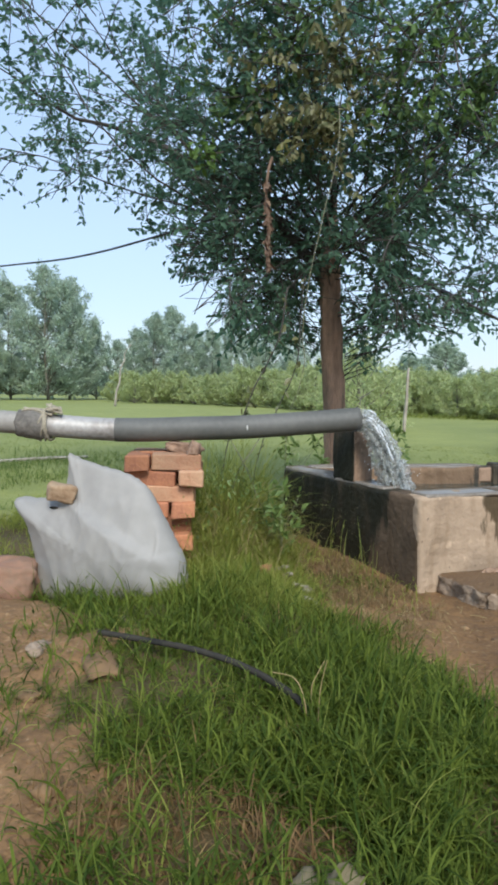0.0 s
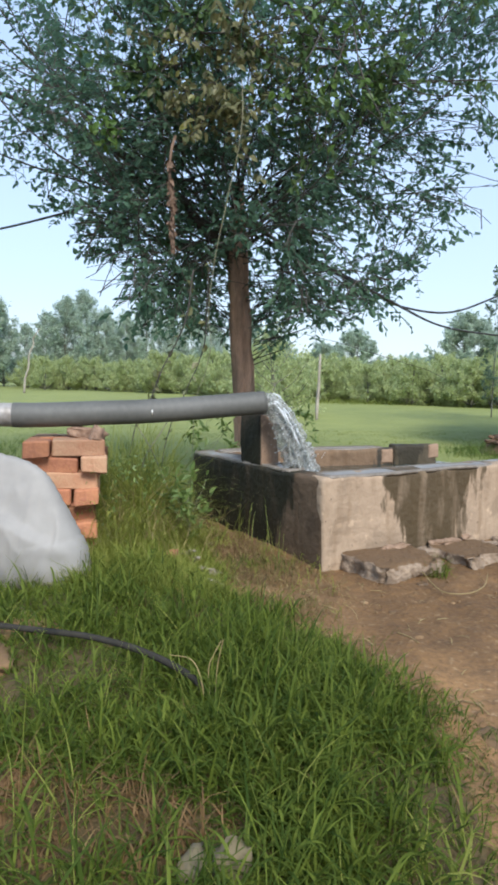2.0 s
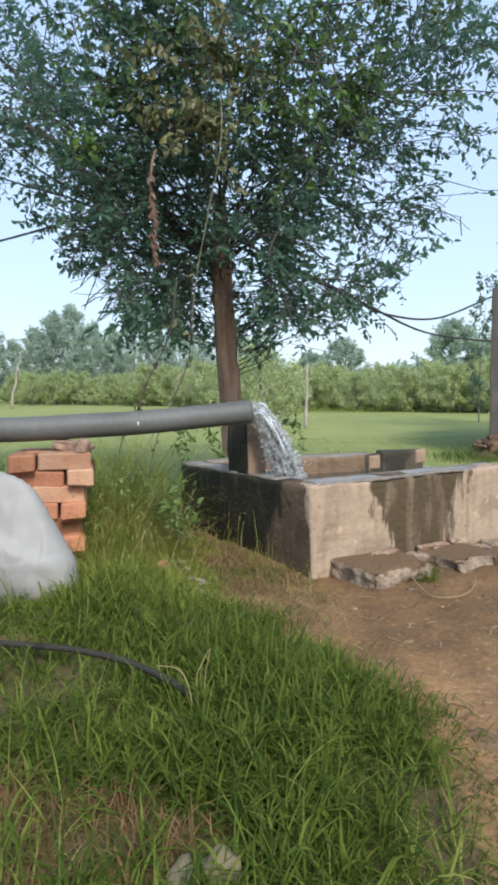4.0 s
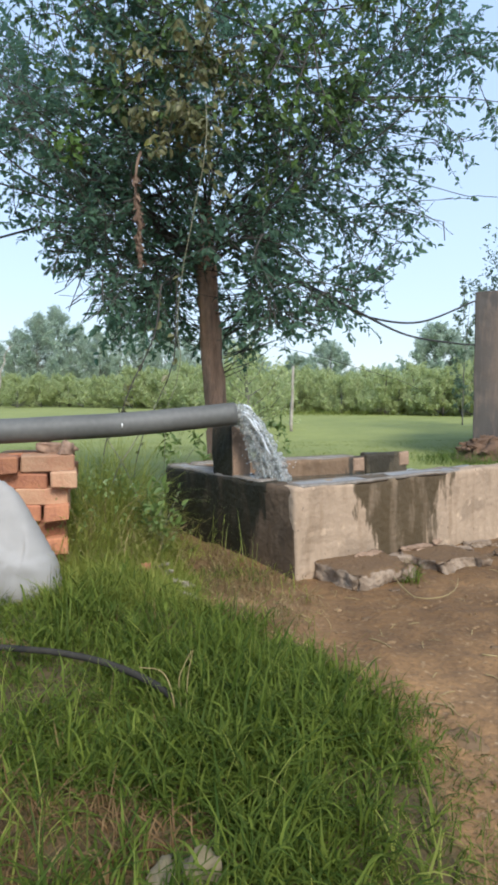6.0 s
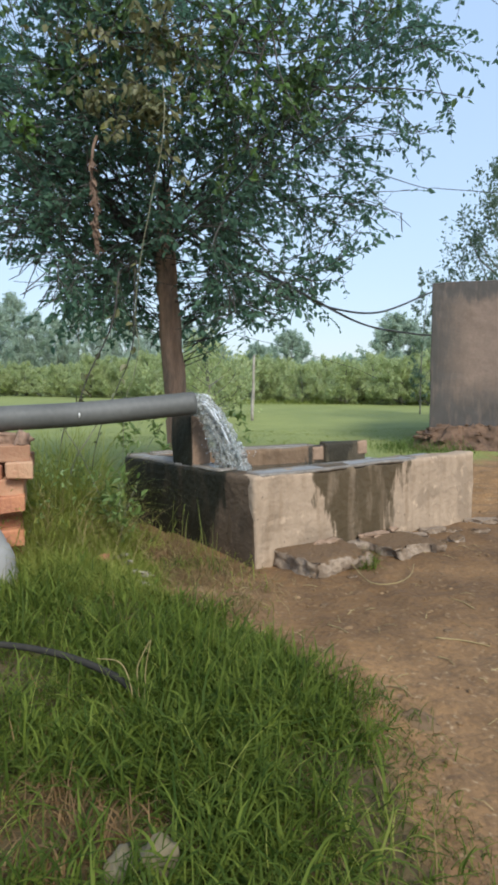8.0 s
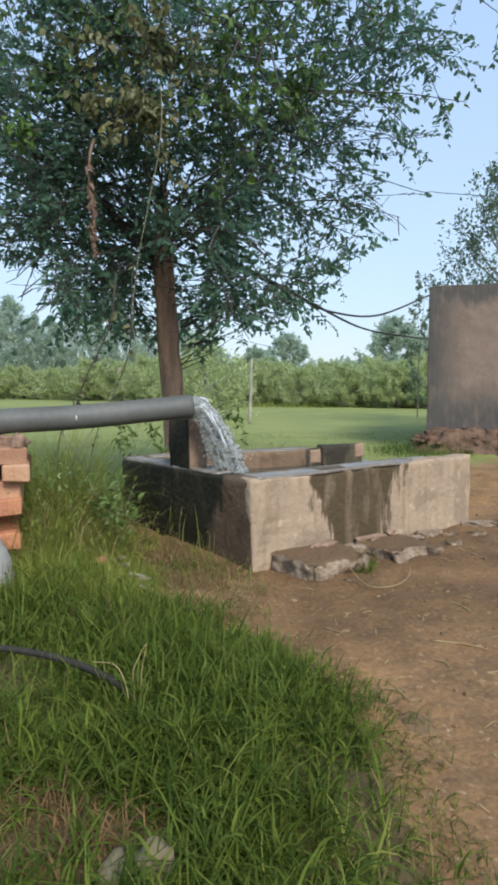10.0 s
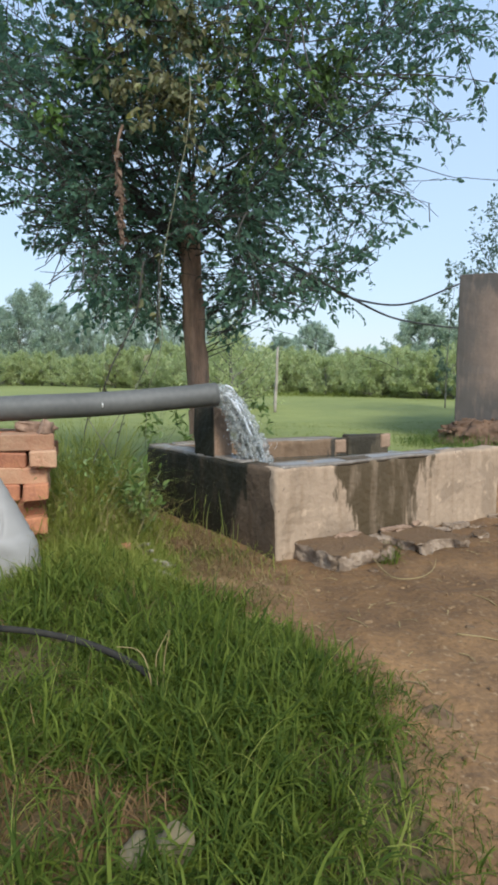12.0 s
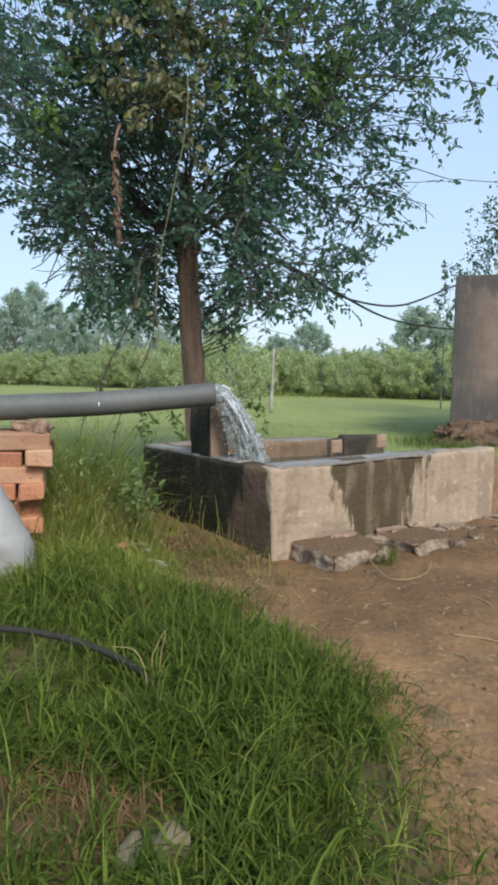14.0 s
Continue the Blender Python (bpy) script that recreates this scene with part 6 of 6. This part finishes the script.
vine([(-0.43, 3.5, 2.5), (-0.407, 3.3, 2.197), (-0.452, 3.3, 1.945), (-0.534, 3.3, 1.573), (-0.567, 3.3, 1.368), (-0.579, 3.3, 1.189), (-0.565, 3.3, 1.069), (-0.593, 3.3, 0.917), (-0.644, 3.3, 0.794), (-0.663, 3.3, 0.609),
      (-0.675, 3.3, 0.358), (-0.68, 3.3, 0.15)], 0.0024, "pale thin creeper stem hanging from the tree past the pipe")
vine([(-0.70, 3.5, 1.5), (-0.736, 3.5, 1.24), (-0.807, 3.5, 1.079), (-0.906, 3.5, 0.883), (-0.962, 3.5, 0.75), (-1.058, 3.5, 0.547), (-1.1, 3.45, 0.2)], 0.005, "dark leafy creeper stem leaning down from the tree", 40, 4, M_LEAF_OLIVE, stem=M_TWIG)
vine([(-0.60, 3.5, 1.55), (-0.62, 3.5, 1.333), (-0.642, 3.5, 1.056), (-0.754, 3.5, 0.786), (-0.845, 3.5, 0.586), (-0.9, 3.45, 0.2)], 0.004, "dark thin creeper stem leaning down from the tree", 14, 5, M_LEAF_OLIVE, stem=M_TWIG)
vine([(-0.99, 3.2, 0.15), (-0.92, 3.25, 0.45), (-0.82, 3.3, 0.62), (-0.74, 3.32, 0.75)], 0.005, "dry bent stem among the weeds", 0, 6)
vine([(-0.7, 3.15, 0.12), (-0.82, 3.2, 0.4), (-0.93, 3.2, 0.6), (-0.99, 3.25, 0.68)], 0.004, "dry bent stem among the weeds", 0, 7)

# dead hanging spray of curled leaves
rr = np.random.default_rng(31)
spray = thing("dead_spray", pose(-0.79, 3.36, 2.15), "dead brown spray of curled leaves hanging from the crown", "dead branch")
path = spline([(0.0, 0.1, 0.05), (0, 0, -0.06), (-0.01, 0, -0.2), (0.008, 0, -0.34), (0.0, 0, -0.45), (0.01, 0, -0.56)], 40)
v, f = tube_np(path, [0.009 - 0.00012 * k for k in range(40)], 6)
part_np("stem", v, f, M_LEAF_DRY, spray, smooth=True)
n = 150
k = rr.integers(10, 40, n)
pos = np.array(path)[k]
le = rr.uniform(0.025, 0.055, n)
v, f = leaves_np(pos, rr.normal(0, 0.33, (n, 3)) + np.array([0, 0, -1.0]), rr.normal(0, 1, (n, 3)), le, le * 0.45)
part_np("leaves", v, f, M_LEAF_DRY, spray, "curled brown leaves")


def leafy_spray(name, label, centre, spread, stems, per, size, material, seed):
    """A low-hanging bunch of larger leaves on a few stems."""
    rr = np.random.default_rng(seed)
    t = thing(name, pose(*centre), label, "branch", "leafy sprays")
    pieces, lp, la, le = [], [], [], []
    for s in range(stems):
        start = np.array([rr.normal(0, spread[0] * 0.4), 0.15 + rr.uniform(0, 0.3), spread[2] * rr.uniform(0.3, 1.2)])
        end = np.array([rr.normal(0, spread[0]), rr.normal(0, spread[1]), rr.normal(0, spread[2])])
        path = np.array(spline([start, (start + end) / 2 + rr.normal(0, 0.04, 3), end], 12))
        pieces.append(tube_np(path, [0.006 - 0.0004 * k for k in range(12)], 5, False))
        k = rr.integers(3, 12, per)
        lp.append(path[k] + rr.normal(0, 0.02, (per, 3)))
        la.append(rr.normal(0, 0.7, (per, 3)) + np.array([0, -0.15, -0.55]))
        le.append(rr.uniform(0.6, 1.25, per) * size)
    v, f = join_np(pieces)
    tagged(part_np("stem", v, f, M_TWIG, t, smooth=True), kind="stuff")
    lp, la, le = np.concatenate(lp), np.concatenate(la), np.concatenate(le)
    v, f = leaves_np(lp, la, rr.normal(0, 0.6, (len(lp), 3)) + np.array([0, -0.5, 0.7]), le, le * 0.56)
    part_np("leaves", v, f, material, t)
    return t


M_LEAF_BRIGHT = mat("leaf_bright", (0.08, 0.16, 0.03), (0.14, 0.23, 0.05), 0.45, 3, 30, 0, island=0.8, translucent=0.45)
leafy_spray("olive_spray", "low hanging bunch of olive and yellowing leaves", (-0.56, 3.35, 2.33), (0.22, 0.1, 0.14), 16, 24, 0.052, M_LEAF_OLIVE, 1)
leafy_spray("olive_spray", "low hanging bunch of olive and yellowing leaves", (-0.46, 3.38, 2.66), (0.30, 0.12, 0.14), 14, 22, 0.052, M_LEAF_OLIVE, 2)
leafy_spray("bright_spray", "fresh bright green leaf spray in the crown", (-1.16, 3.36, 2.27), (0.10, 0.05, 0.03), 5, 12, 0.055, M_LEAF_BRIGHT, 3)
leafy_spray("yellow_spray", "small yellow-green leaf spray in the crown", (-0.67, 3.33, 2.30), (0.03, 0.03, 0.03), 2, 7, 0.05, M_LEAF_YELLOW, 4)
leafy_spray("yellow_spray", "small yellow-green leaf spray in the crown", (-0.80, 3.35, 2.57), (0.06, 0.03, 0.08), 3, 8, 0.05, M_LEAF_YELLOW, 5)
leafy_spray("green_spray", "fresh green leaf sprays in the crown", (0.11, 3.38, 2.57), (0.25, 0.1, 0.25), 9, 12, 0.055, M_LEAF_BRIGHT, 6)
M_LEAF_GREEN = mat("leaf_green", (0.06, 0.115, 0.04), (0.13, 0.20, 0.07), 0.6, 3, 30, 0, island=0.8, translucent=0.45, spec=0.2)
for k, (x, z, w) in enumerate(((-1.05, 2.62, 0.3), (-0.72, 2.85, 0.3), (-0.15, 2.72, 0.3), (0.35, 2.45, 0.25), (-0.9, 3.1, 0.35), (-0.3, 3.15, 0.35), (0.35, 3.0, 0.3), (-0.1, 2.35, 0.2))):
    leafy_spray("green_spray", "fresh green leaf sprays in the crown", (x, 3.55, z), (w, 0.12, 0.2), 14, 20, 0.05, M_LEAF_GREEN, 20 + k)
# shoots round the foot of the trunk and behind the tank
M_SHOOT = mat("shoot_leaf", (0.10, 0.165, 0.038), (0.21, 0.285, 0.08), 0.45, 3, 30, 0, island=0.8, translucent=0.35)
for x, y, h, r, n, sd in ((-0.70, 3.95, 0.72, 0.24, 260, 201), (-0.06, 4.72, 0.68, 0.16, 150, 203), (-0.64, 3.02, 0.40, 0.14, 110, 204)):
    t = far_tree("shoot", "leafy green shoot growing wild beside the tank", h, r, 0.12, n, 0.05, M_SHOOT, sd, 0.005, 0.2, 14, "shoots", "plant")
    for c in t.children:
        if c.name.startswith("trunk"):
            c.data.materials[0] = M_VINE
            tagged(c, kind="stuff")
    t.matrix_world = pose(x, y, float(gz(x, y)) - 0.01)
# tall seeding grass stems by the dark wall
rng = np.random.default_rng(70)
def by_wall(x, y):
    d = (x - C0[0]) * -0.757 + (y - C0[1]) * -0.652
    q = (x - C0[0]) * -0.652 + (y - C0[1]) * 0.757
    return smoothstep(0.01, 0.03, d) * smoothstep(0.22, 0.06, d) * smoothstep(0.02, 0.3, q) * smoothstep(1.3, 1.1, q)


p = scatter(2600, -1.0, 0.05, 2.75, 3.8, by_wall)
grass("wall_grass", "wispy pale grass stems against the dark wall", p, rng.uniform(0.02, 0.07, len(p)), rng.uniform(0.0015, 0.004, len(p)), 0.9, M_GRASS2, 4)
p = scatter(110, -1.0, -0.1, 2.75, 3.8, by_wall)
grass("wall_stems", "tall seeding grass stems against the dark wall", p, rng.uniform(0.15, 0.30, len(p)), rng.uniform(0.002, 0.004, len(p)), 0.4, M_FIELD, 4)
def strawy(x, y):
    """1 on the dry litter between the bank and the dark wall."""
    d = (x - C0[0]) * -0.757 + (y - C0[1]) * -0.652
    return smoothstep(0.01, 0.04, d) * smoothstep(0.62, 0.2, d + 0.25 * (vnoise(x, y, 7, 81) - 0.5)) * smoothstep(0.25, -0.1, x) * (0.3 + 0.7 * smoothstep(0.3, 0.6, vnoise(x, y, 9, 82)))


p = scatter(4200, -0.95, 0.25, 2.2, 3.5, strawy)
grass("brown_litter", "brown dead grass lying at the foot of the wall", p, rng.uniform(0.03, 0.12, len(p)), rng.uniform(0.0012, 0.003, len(p)), 1.9, M_THATCH, 5)
p = scatter(1900, -0.95, 0.25, 2.2, 3.5, strawy)
grass("straw_litter", "dry golden straw matted at the foot of the wall", p, rng.uniform(0.03, 0.12, len(p)), rng.uniform(0.0012, 0.003, len(p)), 1.9, M_STRAW, 5)
p = scatter(420, -0.95, 0.1, 2.2, 3.5, strawy)
leafy_stems("wall_weeds", "thin green grass stems standing in the straw", p, rng.uniform(0.03, 0.12, len(p)), M_GRASS2, (3, 6), (0.03, 0.07), (0.0018, 0.004), (0.1, 0.7))
p = scatter(90, -0.95, -0.2, 2.8, 3.8, by_wall)
leafy_stems("wall_stalks", "tall leafy grass stalks against the dark wall", p, rng.uniform(0.18, 0.34, len(p)), M_FIELD, (4, 7), (0.04, 0.09), (0.002, 0.005), (0.1, 0.6))
p, size, way = tufts(26, 0.50, 0.60, 2.80, 2.94, lambda x, y: 1 + 0 * x, (8, 12))
grass("tuft", "small green grass tuft by the broken plinth", p, rng.uniform(0.05, 0.11, len(p)), rng.uniform(0.003, 0.006, len(p)), 1.2, M_GRASS, 4)
p, size, way = tufts(420, -0.80, -0.15, 0.8, 1.2, rusty, (6, 12))
grass("rusty_grass", "rust-brown dead grass patch low on the bank", p, rng.uniform(0.03, 0.10, len(p)) * size, rng.uniform(0.002, 0.005, len(p)), 1.4, M_RUST, 4)
p, size, way = tufts(160, -1.05, -0.45, 0.85, 1.75, lambda x, y: smoothstep(0.5, 0.65, vnoise(x, y, 5, 72)), (9, 18))
grass("creeping_grass", "patches of fine low grass on the bare earth", p, rng.uniform(0.02, 0.07, len(p)) * size, rng.uniform(0.002, 0.004, len(p)), 1.4, M_GRASS, 4)
p, size, way = tufts(170, -1.5, -0.7, 1.75, 2.25, lambda x, y: smoothstep(0.35, 0.6, vnoise(x, y, 5, 73)), (7, 14))
grass("sack_grass", "thin dull grass at the foot of the sack", p, rng.uniform(0.05, 0.17, len(p)) * size, rng.uniform(0.002, 0.005, len(p)), 1.2, M_GRASS, 4)
# tangle of weeds between the bricks and the tank
def weedy(x, y):
    return smoothstep(0.34, 0.12, np.hypot((x + 0.86) * 0.7, (y - 3.2) * 0.5) + 0.2 * (vnoise(x, y, 6, 74) - 0.5)) * clear(x, y)


p = scatter(9000, -1.3, -0.4, 2.6, 3.9, weedy)
grass("weed_stems", "tangled tall weed stems and grass behind the bricks", p, rng.uniform(0.12, 0.62, len(p)) * wall_off(p[:, 0], p[:, 1]) * (0.6 + 0.4 * smoothstep(2.7, 3.1, p[:, 1])) * (0.45 + 0.55 * smoothstep(-0.6, -0.9, p[:, 0])), rng.uniform(0.002, 0.005, len(p)), 1.25, M_GRASS2, 7)
p = scatter(2600, -1.2, -0.76, 3.0, 3.7, lambda x, y: clear(x, y) * smoothstep(-0.76, -0.95, x) * smoothstep(0.25, 0.6, vnoise(x, y, 5, 75)))
grass("tall_weeds", "tall leaning grassy weeds under the pipe", p, rng.uniform(0.35, 0.78, len(p)), rng.uniform(0.0025, 0.006, len(p)), 0.95, M_GRASS2, 8)
p = scatter(3800, -1.25, -0.35, 2.5, 3.9, weedy)
leafy_stems("leafy_weeds", "sprawling leafy weeds between bricks and tank", p, rng.uniform(0.10, 0.42, len(p)) * wall_off(p[:, 0], p[:, 1]) * (0.45 + 0.55 * smoothstep(-0.6, -0.9, p[:, 0])), M_GRASS2, (5, 10), (0.03, 0.09), (0.0025, 0.006), (0.1, 1.0))
p = scatter(2000, -1.2, -0.4, 2.6, 3.9, weedy)
grass("dry_weeds", "dry yellow-brown stems tangled among the weeds", p, rng.uniform(0.25, 0.66, len(p)) * wall_off(p[:, 0], p[:, 1]), rng.uniform(0.0014, 0.0032, len(p)), 1.2, M_STRAW, 7)
p = scatter(3600, -1.2, -0.4, 2.6, 3.9, weedy)
p[:, 2] += rng.uniform(0, 1, len(p)) ** 1.3 * 0.42 * wall_off(p[:, 0], p[:, 1])
le = rng.uniform(0.012, 0.034, len(p))
v, f = leaves_np(p, rng.normal(0, 1, (len(p), 3)), rng.normal(0, 0.5, (len(p), 3)) + np.array([0, -0.3, 1.0]), le, le * 0.5)
tagged(part_np("weed_leaves", v, f, M_SHOOT), "small bright leaves of weeds behind the bricks", "weeds", kind="stuff")
# dry sticks dropped on the path
for a, b, w in (((0.63, 1.985), (0.79, 1.925), 0.0032), ((0.40, 1.66), (0.45, 1.60), 0.002), ((0.60, 1.86), (0.63, 1.80), 0.0022), ((0.70, 1.62), (0.83, 1.70), 0.002), ((0.28, 2.10), (0.34, 2.02), 0.0022), ((0.86, 2.26), (0.80, 2.36), 0.0024)):
    mid = ((a[0] + b[0]) / 2 + 0.008, (a[1] + b[1]) / 2 + 0.012)
    v, f = tube_np(spline([(x, y, float(gz(x, y)) + 0.005) for x, y in (a, mid, b)], 10), [w * (1 - 0.05 * k) for k in range(10)], 6)
    tagged(part_np("dry_stick", v, f, M_STRAW, smooth=True), "dry straw-coloured stick lying on the dirt path", "stick", "sticks on the path")
# dry bent blades by the hose end
vine([(-0.27, 1.36, 0.10), (-0.275, 1.365, 0.18), (-0.30, 1.38, 0.225), (-0.36, 1.40, 0.225)], 0.0019, "dry bent yellow grass stem over the hose", 0, 8, stem=M_STRAW)
vine([(-0.245, 1.37, 0.10), (-0.24, 1.37, 0.21), (-0.225, 1.37, 0.285)], 0.0016, "dry yellow grass stem by the hose", 0, 9, stem=M_STRAW)
vine([(0.480, 2.790, 0.025), (0.524, 2.541, 0.025), (0.608, 2.511, 0.025), (0.705, 2.599, 0.025), (0.778, 2.787, 0.025)], 0.0028, "dry bent stem lying on the trodden mud", 0, 10, stem=M_STRAW)
vine([(-0.255, 1.38, 0.10), (-0.262, 1.385, 0.2), (-0.25, 1.39, 0.24), (-0.235, 1.4, 0.27)], 0.0016, "dry yellow grass stem by the hose", 0, 12, stem=M_STRAW)
cable([(0.1, 6.0, 3.2), (2.68, 10.0, 3.914), (3.035, 10.0, 3.867), (3.613, 10.0, 3.818), (8.0, 10.0, 3.5)], 0.006, "thin far power line")
cable([(-1.5, 16.0, 2.3), (0.429, 16.0, 1.891), (2.175, 16.0, 1.368), (2.906, 16.0, 1.143), (3.4, 16.0, 0.9)], 0.006, "thin sagging wire in the orchard")

# pebbles and crumbs of earth on the path
rng = np.random.default_rng(90)
bm = bmesh.new()
for k in range(700):
    x, y = rng.uniform(-1.5, 1.9), rng.uniform(0.8, 4.6)
    if float(grassy(x, y)) > 0.4 or float(clear(x, y)) < 0.5:
        continue
    r = 0.003 + 0.011 * rng.uniform() ** 5
    m = pose(x, y, float(gz(x, y)) + r * 0.2, rng.uniform(0, 90), rng.uniform(0, 90), rng.uniform(0, 90)) @ Matrix.Diagonal((1, rng.uniform(0.6, 1), 0.6, 1))
    bmesh.ops.create_icosphere(bm, subdivisions=1, radius=r, matrix=m)
tagged(part("pebbles", bm, M_MUDSTONE, smooth=False), "small stones and earth crumbs on the path", "pebbles", kind="stuff")

def crumbs(name, label, n, x0, x1, y0, y1, r0, r1, dens):
    """Flattened uneven lumps pressed into the ground, as one mesh."""
    bm = bmesh.new()
    bmesh.ops.create_icosphere(bm, subdivisions=2, radius=1)
    unit_v = np.array([v.co[:] for v in bm.verts])
    unit_f = np.array([[v.index for v in f.verts] for f in bm.faces])
    bm.free()
    p = scatter(n, x0, x1, y0, y1, dens)
    vs, fs = [], []
    for k, c in enumerate(p):
        r = r0 + (r1 - r0) * rng.uniform() ** 3
        w = unit_v * (1 + 0.35 * np.sin(unit_v @ rng.normal(0, 2.2, 3) + rng.uniform(0, 6))[:, None]) + rng.normal(0, 0.06, unit_v.shape)
        a = rng.uniform(0, 6.28)
        s = np.array([rng.uniform(0.7, 1.4), rng.uniform(0.5, 0.9), rng.uniform(0.25, 0.5)]) * r
        w = w * s
        w = np.stack([w[:, 0] * math.cos(a) - w[:, 1] * math.sin(a), w[:, 0] * math.sin(a) + w[:, 1] * math.cos(a), w[:, 2]], 1) + c
        vs.append(w)
        fs.append(unit_f + k * len(unit_v))
    return tagged(part_np(name, np.concatenate(vs), np.concatenate(fs), M_CRUMB, smooth=True), label, "earth", kind="stuff")


bare = lambda x, y: (1 - grassy(x, y)) * clear(x, y)
crumbs("mud_crumbs", "trodden lumps of brown mud round the tank", 3000, 0.0, 2.2, 2.0, 4.2, 0.004, 0.020, lambda x, y: bare(x, y) * smoothstep(0.3, 0.6, vnoise(x, y, 3, 61)))
crumbs("earth_crumbs", "loose brown crumbs of earth on the path", 3600, -1.6, 1.4, 0.75, 2.6, 0.003, 0.016, lambda x, y: bare(x, y) * smoothstep(0.35, 0.65, vnoise(x, y, 4, 62)))

# the far wood that closes the horizon
rng = np.random.default_rng(91)
n = 26000
a = np.radians(rng.uniform(-62, 48, n))
d = rng.uniform(120, 160, n)
top = 3.2 + 3.2 * vnoise(np.degrees(a), 0 * a, 0.45, 5) + 1.2 * vnoise(np.degrees(a), 0 * a, 1.7, 6)
pos = np.stack([d * np.sin(a), d * np.cos(a), top * rng.uniform(0, 1, n) ** 0.8], 1)
le = rng.uniform(0.7, 1.5, n)
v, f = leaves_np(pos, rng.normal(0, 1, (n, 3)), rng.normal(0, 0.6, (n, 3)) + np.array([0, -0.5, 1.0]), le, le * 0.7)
tagged(part_np("far_wood", v, f, M_LEAF_FAR_HAZE), "green belt of woods along the horizon, paled for haze", "woods", kind="stuff")
